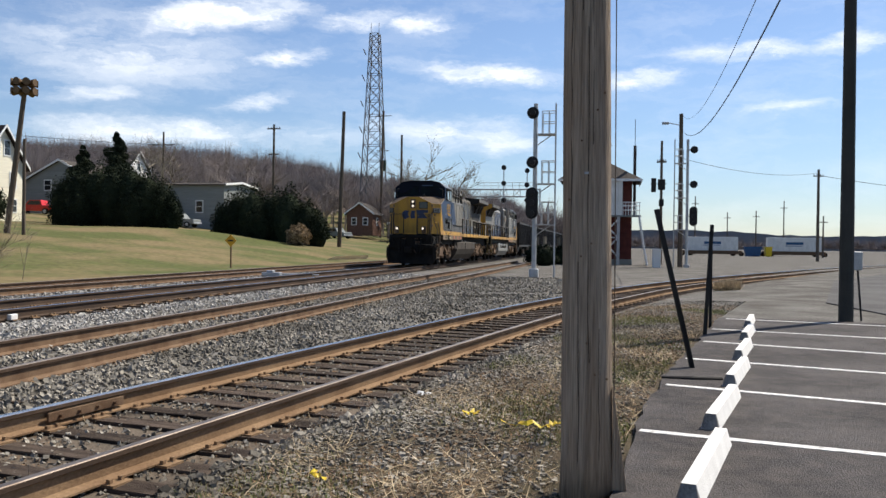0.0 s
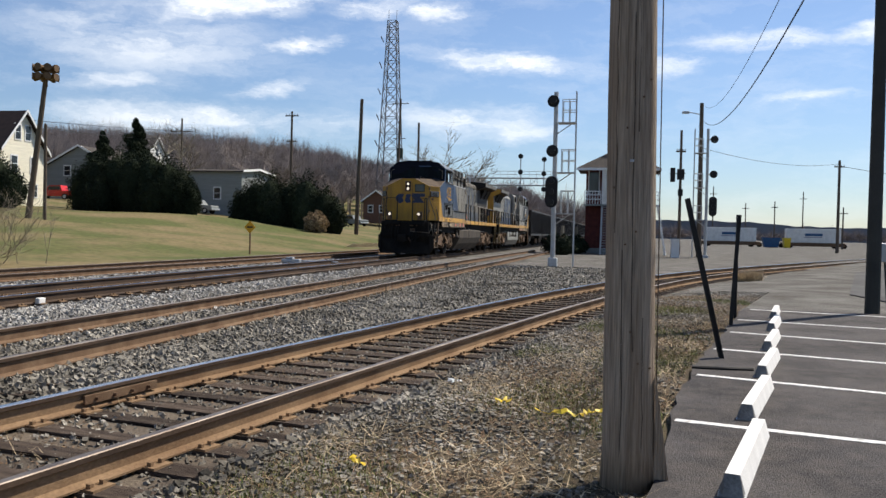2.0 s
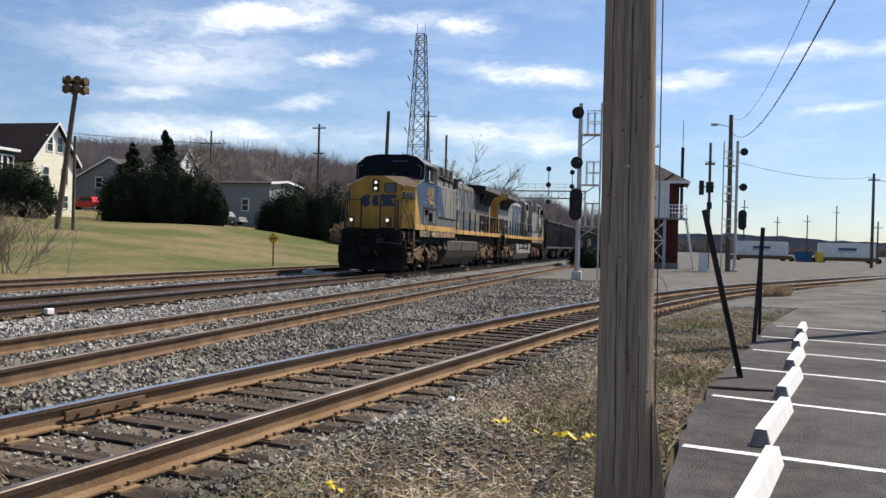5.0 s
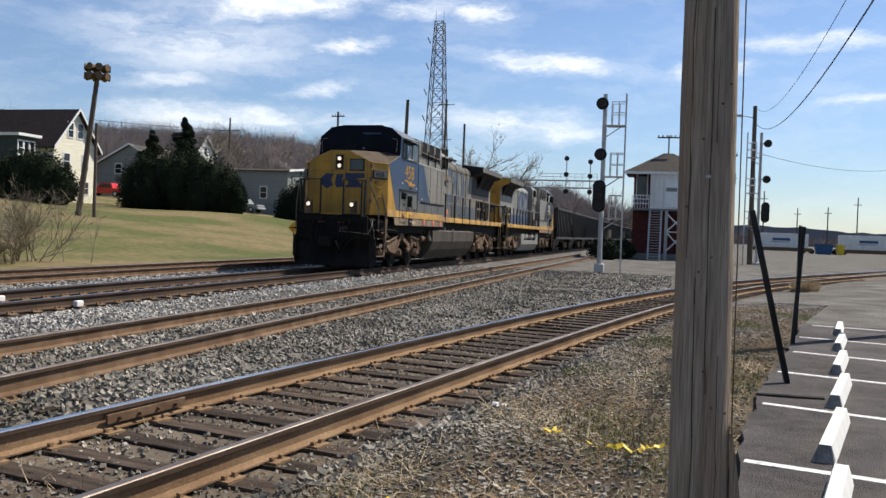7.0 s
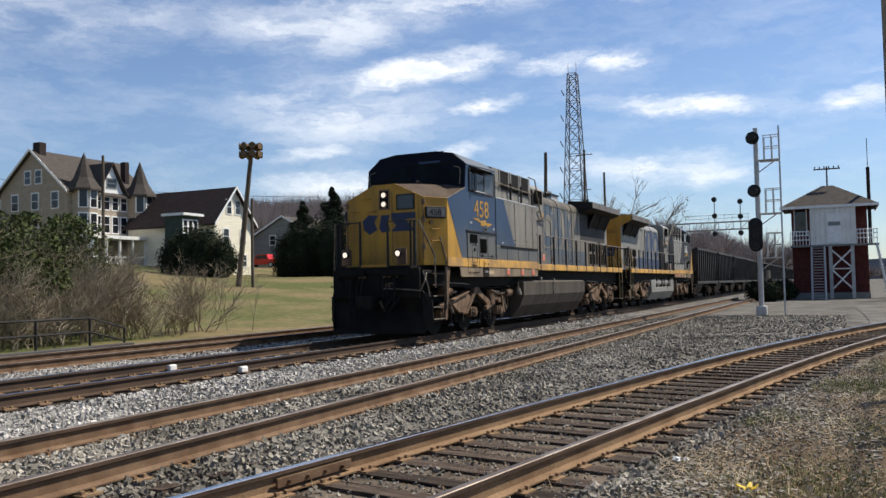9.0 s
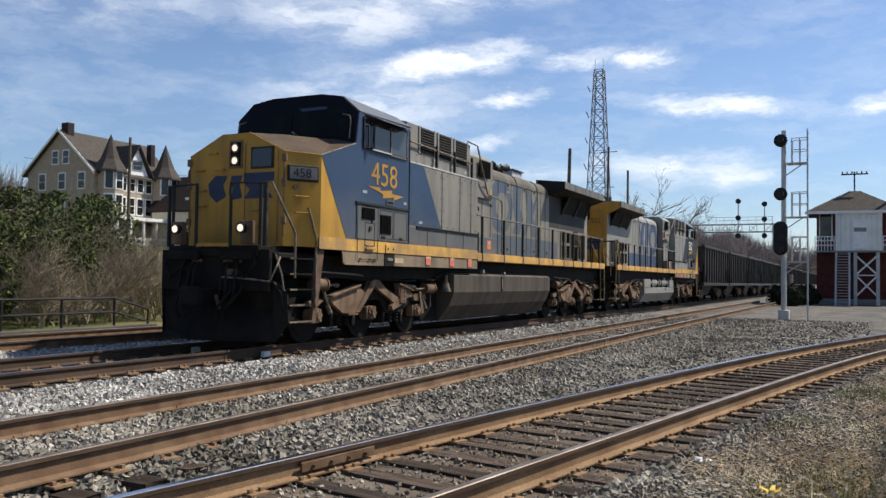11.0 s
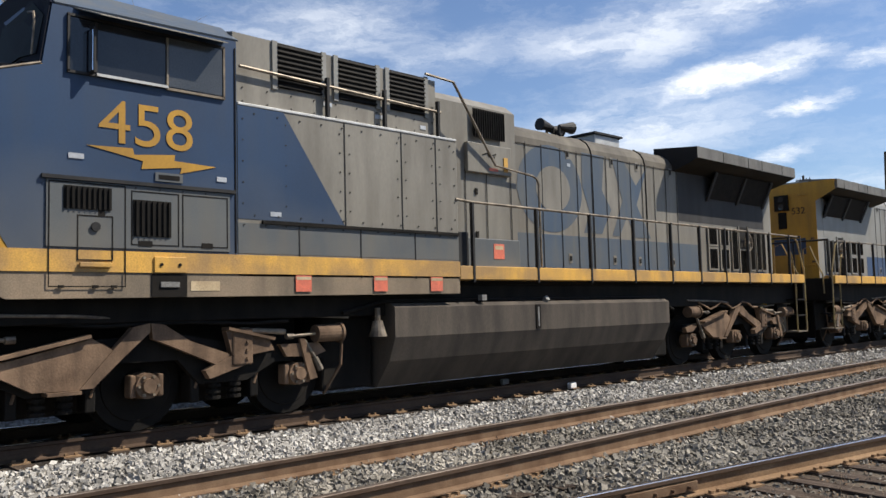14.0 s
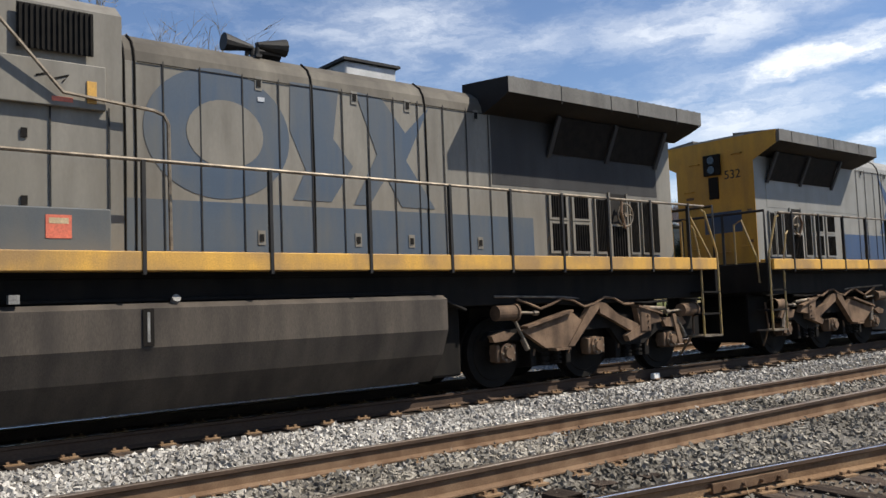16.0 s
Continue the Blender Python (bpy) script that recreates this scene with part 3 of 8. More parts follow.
def build_stones():
    """Loose crushed stone round the rails, thick near by and thinner far off."""
    rng = np.random.default_rng(5)
    spans = [(4.2, 9, 520), (9, 15, 340), (15, 26, 120), (26, 40, 40)]
    px, py, ps = [], [], []
    for y0, y1, dens in spans:
        area = (y1 - y0) * 16.7
        k = int(area * dens)
        x, y = rng.uniform(-10.2, 6.5, k), rng.uniform(y0, y1, k)
        d = x - np.interp(y, D_Y, D_X)
        keep = (np.abs(x - XB) > 1.22 + rng.normal(0, 0.06, k)) & (d < 1.45 + rng.exponential(0.75, k)) & ~((np.abs(d) < 1.3) & (rng.random(k) < 0.62))
        px.append(x[keep]), py.append(y[keep])
        ps.append(rng.uniform(0.014, 0.030, keep.sum()) * (1.0 if y1 < 27 else 1.2) * np.where(d[keep] > 1.6, 0.6, np.where(np.abs(d[keep]) < 1.3, 0.62, 1.0)))
    # a strip by the camera's side of the view to the left
    k = 4800
    x, y = rng.uniform(-5, 1.5, k), rng.uniform(2.2, 4.2, k)
    keep = np.abs(x - XB) > 1.22
    px.append(x[keep]), py.append(y[keep]), ps.append(rng.uniform(0.014, 0.03, keep.sum()))
    px, py, ps = map(np.concatenate, (px, py, ps))
    n = len(px)
    cube = np.array([(x, y, z) for x in (-1, 1) for y in (-1, 1) for z in (-1, 1)], float)
    v = cube[None] * rng.uniform(0.55, 1.1, (n, 8, 1)) * rng.uniform(0.6, 1.25, (n, 1, 3)) + rng.uniform(-0.25, 0.25, (n, 8, 3))
    q = rng.normal(size=(n, 4))
    q /= np.linalg.norm(q, axis=1, keepdims=True)
    w, a, b, c = q.T
    rot = np.stack([1 - 2 * (b * b + c * c), 2 * (a * b - c * w), 2 * (a * c + b * w), 2 * (a * b + c * w), 1 - 2 * (a * a + c * c), 2 * (b * c - a * w), 2 * (a * c - b * w), 2 * (b * c + a * w), 1 - 2 * (a * a + b * b)], 1).reshape(n, 3, 3)
    v = np.einsum("nij,nkj->nki", rot, v) * ps[:, None, None]
    v += np.stack([px, py, ground_z(px, py) + rng.uniform(-0.01, 0.022, n)], 1)[:, None]
    f = np.array([(0, 1, 3, 2), (4, 6, 7, 5), (0, 4, 5, 1), (2, 3, 7, 6), (0, 2, 6, 4), (1, 5, 7, 3)])
    faces = (f[None] + 8 * np.arange(n)[:, None, None]).reshape(-1, 4)
    s = raw("ballast_stones", v.reshape(-1, 3), faces, STONE)
    s.data.materials.append(OLDSTONE)
    s.data.polygons.foreach_set("material_index", np.repeat((px > -1.0 + rng.normal(0, 0.35, n)).astype(np.int32), 6))
    tagged(s, "grey crushed stone ballast between the rails", "ballast", kind="stuff")


build_stones()


# ---- parking lot ----
def build_parking():
    edge = [(6.35, 2.0), (6.96, 7.3), (7.06, 8.4), (7.37, 10.4), (8.1, 14.1), (8.75, 17.6), (9.05, 19.1)]
    back = [(12.2, 18.75), (20, 17.2), (32, 14.6)]
    rough, rnd = [], random.Random(8)
    for (xa, ya), (xb, yb) in zip(edge, edge[1:]):
        n = max(2, int((yb - ya) / 0.30))
        rough += [(xa + (xb - xa) * k / n + rnd.gauss(0, 0.016), ya + (yb - ya) * k / n) for k in range(n)]
    outline = rough + edge[-1:] + back + [(32, -12), (6.0, -12)]
    part("parking_lot", plate(bmesh.new(), [(x, y, -0.26) for x, y in outline], (0, 0, 0.085)), ASPHALT)
    tagged(bpy.data.objects["parking_lot"], "dark asphalt parking lot with white bay lines", "parking lot", kind="structure")
    lines = [((6.99, 7.34), (8.7, 6.95)), ((7.35, 9.72), (9.34, 9.1)), ((7.75, 12.0), (9.99, 11.28)), ((8.21, 14.18), (10.59, 13.33)), ((8.59, 16.34), (11.27, 15.58)), ((9.14, 18.75), (12.05, 18.05)), ((6.65, 4.85), (8.4, 4.55))]
    for a, b in lines:
        a, b = Vector((*a, 0)), Vector((*b, 0))
        way = (b - a).normalized()
        ob = boxp("bay_line", 0, 6.2, -0.05, 0.05, 0, 0.004, LINE)
        ob.matrix_basis = pose(a.x, a.y, -0.174, 0, 0, math.degrees(math.atan2(way.y, way.x)))
        tagged(ob, "white painted parking bay line on asphalt", "road marking", "bay lines", "structure")
    # wheel stops: bevelled bars, higher in the middle
    stops = [((7.27, 5.5), (7.60, 6.9)), ((7.60, 7.50), (8.02, 9.20)), ((8.07, 9.82), (8.45, 11.40)), ((8.47, 12.05), (8.86, 13.75)), ((8.93, 14.6), (9.30, 16.25)), ((9.40, 17.2), (9.62, 18.3)), ((6.92, 3.2), (7.24, 4.7))]
    sec = [(0.078, 0), (0.07, 0.03), (0.042, 0.125), (-0.042, 0.125), (-0.07, 0.03), (-0.078, 0)]
    ring = lambda y, k, zk: [(x * k, y, z * zk) for x, z in sec]
    first = part("wheel_stop", loft(bmesh.new(), [ring(-0.88, 1, 0.06), ring(-0.825, 1, 1), ring(0.825, 1, 1), ring(0.88, 1, 0.06)]), [CONCRETE, GREY_AND_SHADE])
    # end faces get the darker grey: their shade is put into the colour
    for p in first.data.polygons:
        p.material_index = 1 if abs(p.normal.y) > 0.5 else 0
    for i, (a, b) in enumerate(stops):
        ang = math.degrees(math.atan2(b[0] - a[0], b[1] - a[1]))
        m = pose((a[0] + b[0]) / 2 - 0.055, (a[1] + b[1]) / 2, -0.176, 0, 0, -ang)
        ob = first if i == 0 else copy_thing(first, m)
        ob.matrix_basis = m
        tagged(ob, "white painted concrete wheel stop on the asphalt", "wheel stop", "wheel stops")
    part("far_pavement", plate(bmesh.new(), [(x, y, -0.24) for x, y in ((13.2, 21.5), (12.8, 26), (17.4, 44), (24, 58), (60, 58), (60, 12), (32, 14.7), (20, 17.3), (14, 18.6))], (0, 0, 0.03)), OLD_ASPHALT)
    tagged(bpy.data.objects["far_pavement"], "pale worn asphalt yard beyond the parking lot", "pavement", kind="structure")


build_parking()


# ---- foreground posts ----
def build_near_pole():
    p = thing("utility_pole", pose(6.615, 5.66, -0.3), "weathered grey wooden utility pole at the parking edge", "utility pole", "poles")
    bm = bmesh.new()
    rnd = random.Random(3)
    secs = []
    for k in range(16):
        z = 9.0 * (k / 15) ** 1.2
        r = 0.158 - 0.006 * z + (0.012 if k == 0 else 0)
        secs.append([(-0.012 * z + (r + rnd.uniform(-0.003, 0.003)) * math.cos(a), (r + rnd.uniform(-0.003, 0.003)) * math.sin(a), z) for a in np.linspace(0, 2 * math.pi, 28, endpoint=False)])
    part("pole_shaft", loft(bm, secs), POLEWOOD, p, smooth=True)
    for k in range(9):
        a, z = math.radians(rnd.uniform(215, 330)), rnd.uniform(0.4, 2.6)
        c = Vector((-0.012 * z, 0, z))
        out = Vector((math.cos(a), math.sin(a), 0))
        rodp("nail", c + out * 0.12, c + out * (0.164 - 0.006 * z), 0.007, RUST, p, None, 6)
    # long drying cracks in the weathered face
    for k, (ang, z0, z1) in enumerate(((252, 0.2, 1.5), (275, 0.9, 2.9), (300, 0.15, 1.1), (232, 1.6, 3.4), (288, 2.2, 4.2), (262, 3.0, 5.2))):
        pts = []
        for q in range(9):
            z = z0 + (z1 - z0) * q / 8
            a, r = radians(ang + rnd.uniform(-2.0, 2.0)), 0.1565 - 0.006 * z
            pts.append((-0.012 * z + r * math.cos(a), r * math.sin(a), z))
        part("drying_crack", tube(bmesh.new(), pts, 0.0035, 4), TIE, p)
    boxp("tag", -0.035, -0.01, -0.158, -0.152, 2.02, 2.035, GALV, p, 0, "small pale metal tag")
    part("guard_strip", plate(bmesh.new(), [(0.15, -0.06, 0.02), (0.255, -0.06, 0.0), (0.15, -0.06, 0.75)], (0, 0.04, 0)), POLEWOOD, p, "split wooden guard at the foot")
    rodp("ground_wire", (0.162, 0.02, 0), (0.100, 0.02, 8), 0.0035, DARKWOOD, p)


build_near_pole()


def leaning_post(base, top, width, name, label):
    bm = bmesh.new()
    a, b = Vector(base), Vector(top)
    way = (b - a)
    ob = thing(name, Matrix.Translation(a), label, "post", "fence posts")
    m = way.to_track_quat("Z", "Y").to_matrix().to_4x4()
    # u-channel: web and two flanges
    box(bm, -width / 2, width / 2, -0.006, 0.006, 0, way.length, 0, m)
    box(bm, -width / 2, -width / 2 + 0.01, -0.03, 0.03, 0, way.length, 0, m)
    box(bm, width / 2 - 0.01, width / 2, -0.03, 0.03, 0, way.length, 0, m)
    part("channel", bm, BLACKMETAL, ob)


leaning_post((7.78, 11.15, -0.3), (7.30, 11.15, 1.76), 0.085, "leaning_post", "dark steel channel post leaning at the asphalt edge")
leaning_post((8.34, 15.3, -0.3), (8.44, 15.3, 1.68), 0.05, "sign_post", "thin dark steel post, bare, at the lot's edge")
leaning_post((8.66, 17.3, -0.3), (8.66, 17.3, 1.74), 0.05, "sign_post", "thin dark steel post, bare, at the lot's edge")


def plain_pole(name, x, y, z0, z1, r, material, label, lean=(0, 0), arms=(), lamp_arm=None):
    p = thing(name, pose(x, y, z0), label, "utility pole", "poles")
    h = z1 - z0
    rodp("pole_shaft", (0, 0, -0.3), (lean[0], lean[1], h), r, material, p, r * 0.72, 12)
    for z, w in arms:
        k = z / h
        arm = boxp("crossarm", lean[0] * k - w / 2, lean[0] * k + w / 2, lean[1] * k - 0.06, lean[1] * k + 0.06, z - 0.06, z + 0.06, DARKWOOD, p)
        for s in (-0.42, -0.2, 0.2, 0.42):
            rodp("insulator", (lean[0] * k + s * w, lean[1] * k, z + 0.05), (lean[0] * k + s * w, lean[1] * k, z + 0.22), 0.05, GALV, arm)
    if lamp_arm:
        rodp("lamp_arm", (0, 0, h - 0.9), (-lamp_arm, 0, h - 0.7), 0.035, GALV, p)
        boxp("lamp_head", -lamp_arm - 0.55, -lamp_arm, -0.15, 0.15, h - 0.8, h - 0.62, GALV, p, 0.05)
    return p


plain_pole("steel_pole", 11.55, 19.1, -0.2, 9.5, 0.15, POLESTEEL, "dark green-grey steel pole at the lot's back edge")
plain_pole("utility_pole", -21.3, 86, -0.5, 15.2, 0.24, DARKWOOD, "tall dark wooden pole beside the track", (0.4, 0))
plain_pole("utility_pole", -30.8, 91, 1.9, 14.7, 0.16, DARKWOOD, "wooden utility pole with short crossarms on the lawn", (0, 0), [(12.3, 1.6), (9.4, 1.2)])
plain_pole("utility_pole", -54.1, 108, 4.0, 16.4, 0.16, DARKWOOD, "wooden utility pole with a crossarm behind the hedge", (0, 0), [(10.6, 3.4)])
plain_pole("utility_pole", -38.5, 165, 1.0, 28.0, 0.3, DARKWOOD, "wooden utility pole with crossarms by the radio tower", (0.4, 0), [(26, 3.4), (19, 2.6)])
plain_pole("utility_pole", -33.0, 160, 1.0, 22.5, 0.28, DARKWOOD, "bare wooden pole behind the train")
plain_pole("utility_pole", 12.15, 67.8, -0.4, 11.6, 0.20, DARKWOOD, "dark wooden pole with a street lamp by the signal", (-0.05, 0), [], 0.95)
plain_pole("utility_pole", -38.95, 43.6, float(ground_z(-38.95, 43.6)), 10.8, 0.13, DARKWOOD, "slim dark wooden pole before the mansion")
tp = plain_pole("utility_pole", 11.1, 75, -0.4, 10.4, 0.14, DARKWOOD, "wooden pole with transformer boxes behind the siding", (0, 0), [(9.0, 0.8)])
for x0, x1, z0, z1 in ((-0.85, -0.45, 6.4, 7.6), (-0.30, 0.30, 6.6, 7.5), (-0.2, 0.2, 5.2, 5.8)):
    part("transformer_box", box(bmesh.new(), x0, x1, -0.4, -0.1, z0, z1, 0.04), BLACKMETAL, tp)
rodp("bracket", (-0.9, -0.2, 7.1), (0.4, -0.2, 7.1), 0.04, BLACKMETAL, tp)
mb = thing("meter_post", pose(12.1, 20.0, -0.3), "thin steel post with a small grey meter box", "post", "fence posts")
rodp("post_shaft", (0, 0, 0), (-0.12, 0, 1.5), 0.022, BLACKMETAL, mb)
boxp("meter_box", -0.2, -0.02, -0.1, 0.06, 1.15, 1.55, GALV, mb, 0.02)
plain_pole("utility_pole", 31.7, 110, -0.4, 11.0, 0.20, DARKWOOD, "wooden utility pole with a short crossarm in the yard", (0, 0), [(10.6, 1.2)])
plain_pole("utility_pole", -32.9, 52, 1.3, 8.2, 0.13, DARKWOOD, "short dark wooden pole on the lawn")
for x, y, h in ((44, 160, 7.2), (26, 200, 13), (40, 205, 10), (47, 210, 12.5), (35, 215, 10), (80, 190, 9)):
    plain_pole("yard_pole", x, y, -0.4, h, 0.16, DARKWOOD, "distant wooden pole in the freight yard", (0, 0), [(h * 0.9, 1.5)])
bx = plain_pole("siren_pole", -34.3, 52, 1.3, 11.3, 0.22, DARKWOOD, "leaning wooden pole carrying a yellow warning siren", (1.35, 0))
siren = thing("siren", pose(-32.95, 52, 11.2), "ochre warning siren with a ring of horns on a leaning pole", "siren")
for z in (0.25, 0.85):
    boxp("hub", -0.3, 0.3, -0.3, 0.3, z - 0.2, z + 0.2, HORNY, siren, 0.05)
    for k in range(8):
        a = math.radians(45 * k)
        rodp("horn", (0.25 * math.cos(a), 0.25 * math.sin(a), z), (0.85 * math.cos(a), 0.85 * math.sin(a), z), 0.12, HORNY, siren, 0.26, 12)
rodp("siren_neck", (0, 0, -0.4), (0, 0, 1.1), 0.14, HORNY, siren)

# yellow diamond-ish trackside marker
ys = thing("track_sign", pose(-13.4, 43.2, -0.15), "small orange diamond sign on a rusty post by the lawn", "sign")
boxp("sign_post", -0.035, 0.035, -0.03, 0.03, 0, 1.25, RUST, ys)
boxp("sign_face", -0.24, 0.24, -0.045, -0.032, -0.24, 0.24, SIGNY, ys, 0, "", Matrix.Translation((0, 0, 1.5)) @ pose(0, 0, 0, 0, 45, 0))
boxp("sign_mark", -0.16, 0.16, -0.05, -0.046, 1.46, 1.54, BLACKMETAL, ys)


def wire(name, a, b, sag, r, label):
    bm = bmesh.new()
    a, b = Vector(a), Vector(b)
    pts = [a.lerp(b, k / 32) - Vector((0, 0, sag * 4 * (k / 32) * (1 - k / 32))) for k in range(33)]
    tube(bm, pts, r, 5)
    tagged(part(name, bm, BLACKMETAL), label, "cable", "overhead cables")


wire("overhead_cable", (12.15, 67.8, 10.36), (8.7, -10.0, 8.3), 3.17, 0.018, "black overhead service cable sagging from a pole")
wire("overhead_cable", (12.15, 67.8, 11.5), (8.2, -10.0, 7.7), 2.82, 0.009, "black overhead service cable sagging from a pole")
wire("overhead_cable", (31.7, 110, 10.6), (12.1, 67.8, 8.2), 0.7, 0.02, "black overhead service cable sagging from a pole")
wire("overhead_cable", (31.7, 110, 10.3), (90, 150, 10.5), 1.5, 0.03, "black overhead service cable sagging from a pole")
wire("overhead_cable", (-54.1, 108, 14.6), (-95, 78, 17), 0.8, 0.03, "black overhead service cable sagging from a pole")
wire("overhead_cable", (-54.1, 108, 14.2), (-32.9, 52, 8.0), 0.6, 0.02, "black overhead service cable sagging from a pole")


# ---- signals, tower, gantry ----
def signal_mast(name, x, y, z0, tall, heads, ladder_x, label, head_side):
    s = thing(name, pose(x, y, z0), label, "railway signal", "signals")
    rodp("mast", (0, 0, 0), (0, 0, tall), 0.115, SILVER, s, 0.10, 14)
    boxp("mast_base", -0.22, 0.22, -0.22, 0.22, 0, 0.45, SILVER, s, 0.05)
    for k, (z, kind) in enumerate(heads):
        plat_z = z - 1.0
        if kind == "disc":
            h = rodp("signal_head", (head_side, -0.20, z), (head_side, -0.12, z), 0.28, BLACKMETAL, s, None, 24, "round black signal target")
            rodp("hood", (head_side, -0.42, z), (head_side, -0.2, z), 0.14, BLACKMETAL, h, 0.15)
        else:
            oval = [(head_side + 0.29 * math.cos(a), -0.12, z + (0.45 if math.sin(a) >= 0 else -0.45) + 0.29 * math.sin(a)) for a in np.linspace(0, 2 * math.pi, 28, endpoint=False) + 0.05]
            h = part("signal_head", plate(bmesh.new(), oval, (0, -0.10, 0)), BLACKMETAL, s, "tall oval black signal target")
            for q in (-0.5, 0, 0.5):
                rodp("hood", (head_side, -0.42, z + q), (head_side, -0.2, z + q), 0.13, BLACKMETAL, h, 0.14)
        rodp("bracket", (0, 0, z), (head_side, -0.12, z), 0.05, SILVER, s)
        pf = part("platform", tube(box(bmesh.new(), 0.12 if ladder_x > 0 else ladder_x, ladder_x if ladder_x > 0 else -0.12, -0.35, 0.35, plat_z - 0.04, plat_z), [(0.1 * np.sign(ladder_x), 0, plat_z - 0.5), (ladder_x * 0.8, 0, plat_z - 0.04)], 0.025), SILVER, s)
        for yy in (-0.33, 0.33):
            for xx in (0.35, 0.68):
                rodp("guard_post", (ladder_x * xx, yy, plat_z), (ladder_x * xx, yy, plat_z + 1.05), 0.022, SILVER, pf, None, 6)
            for zz in (0.55, 1.05):
                rodp("guard_rail", (ladder_x * 0.35, yy, plat_z + zz), (ladder_x, yy, plat_z + zz), 0.02, SILVER, pf, None, 6)
    lad = part("ladder", tube(tube(bmesh.new(), [(ladder_x, -0.2, 0), (ladder_x, -0.2, tall)], 0.028), [(ladder_x, 0.2, 0), (ladder_x, 0.2, tall)], 0.028), SILVER, s)
    for k in range(int(tall / 0.32)):
        rodp("rung", (ladder_x, -0.2, 0.3 + 0.32 * k), (ladder_x, 0.2, 0.3 + 0.32 * k), 0.013, SILVER, lad, None, 5)
    return s


signal_mast("signal_mast", 3.27, 40.45, -0.25, 8.25, [(7.80, "disc"), (5.47, "disc"), (3.55, "tall")], 0.95, "silver signal mast with three black targets and a ladder", -0.12)
signal_mast("signal_mast", 12.5, 66.4, -0.45, 9.9, [(9.1, "disc"), (6.5, "disc"), (4.1, "tall")], -0.95, "silver signal mast with three black hooded lamps", 0.45)


def build_tower():
    t = thing("signal_tower", pose(5.85, 72.5, -0.45), "two-storey brick signal tower with white upper enclosure", "building")
    w0, w1, d = -2.55, 2.75, 4.6
    low = part("lower_wall", box(bmesh.new(), w0, w1, 0, d, 0.0, 4.45), BRICK, t)
    boxp("plinth", w0 - 0.05, w1 + 0.05, -0.05, d + 0.05, 0, 0.7, GREYWALL, t)
    boxp("upper_wall", w0, w1, 0, d, 4.455, 7.3, BRICK, t, 0, "red brick upper storey")
    boxp("corner_window", w0 + 0.25, w0 + 1.05, -0.03, 0.02, 5.3, 7.1, GLASS, t)
    for a, b in ((w0 + 0.18, w0 + 0.25), (w0 + 1.05, w0 + 1.13)):
        boxp("window_frame", a, b, -0.06, 0.02, 5.2, 7.2, TRIM, t)
    boxp("side_window", w1 - 0.02, w1 + 0.03, 0.8, 3.8, 5.3, 7.1, GLASS, t)
    enc = boxp("enclosure", -1.2, 1.95, -1.35, -0.01, 4.35, 7.2, WHITE, t, 0.02, "white boarded stair enclosure")
    bm = bmesh.new()
    for k in range(9):
        box(bm, -1.2 + 0.35 * k - 0.006, -1.2 + 0.35 * k + 0.006, -1.362, -1.352, 4.4, 7.15)
    part("board_seams", bm, GREYWALL, enc)
    boxp("door_panel", 0.0, 0.95, -1.375, -1.354, 4.5, 6.7, TRIM, enc)
    boxp("notice", 0.05, 0.9, -1.39, -1.377, 5.75, 6.05, GREYWALL, enc, 0, "small grey notice board")
    boxp("balcony_deck", w0 - 0.1, w1 + 0.7, -1.4, 0, 4.22, 4.34, GREYWALL, t)
    for x0, x1 in ((w0 - 0.05, -1.25), (2.0, w1 + 0.65)):
        for z in (4.75, 5.1, 5.4):
            rodp("balcony_rail", (x0, -1.36, z), (x1, -1.36, z), 0.035, TRIM, t, None, 6)
        k = x0
        while k <= x1 + 0.01:
            rodp("baluster", (k, -1.36, 4.3), (k, -1.36, 5.4), 0.03, TRIM, t, None, 6)
            k += 0.22
    bm = bmesh.new()
    e0, z0, z1 = 0.75, 7.3, 9.3
    a = [bm.verts.new(p) for p in ((w0 - e0, -1.5, z0), (w1 + e0, -1.5, z0), (w1 + e0, d + 0.8, z0), (w0 - e0, d + 0.8, z0))]
    r = [bm.verts.new(p) for p in ((-0.3, 1.2, z1 - 0.25), (0.5, 1.2, z1 - 0.25))]
    r2 = [bm.verts.new(p) for p in ((0.5, 2.6, z1 - 0.25), (-0.3, 2.6, z1 - 0.25))]
    bm.faces.new((a[0], a[1], r[1], r[0])), bm.faces.new((a[1], a[2], r2[0], r[1])), bm.faces.new((a[2], a[3], r2[1], r2[0])), bm.faces.new((a[3], a[0], r[0], r2[1])), bm.faces.new((r[0], r[1], r2[0], r2[1])), bm.faces.new(a[::-1])
    roof = part("roof", bm, SHINGLE, t)
    boxp("eave_board", w0 - e0, w1 + e0, -1.53, -1.503, 7.12, 7.32, TRIM, roof)
    boxp("eave_board", w1 + e0 + 0.003, w1 + e0 + 0.03, -1.5, d + 0.8, 7.12, 7.32, TRIM, roof)
    rodp("roof_mast", (0.1, 1.5, 8.9), (0.1, 1.5, 10.6), 0.06, DARKWOOD, t)
    arm = boxp("roof_crossarm", -0.85, 1.05, 1.45, 1.55, 10.35, 10.45, DARKWOOD, t)
    for k in range(6):
        rodp("insulator", (-0.75 + 0.34 * k, 1.5, 10.45), (-0.75 + 0.34 * k, 1.5, 10.62), 0.05, DARKWOOD, arm)
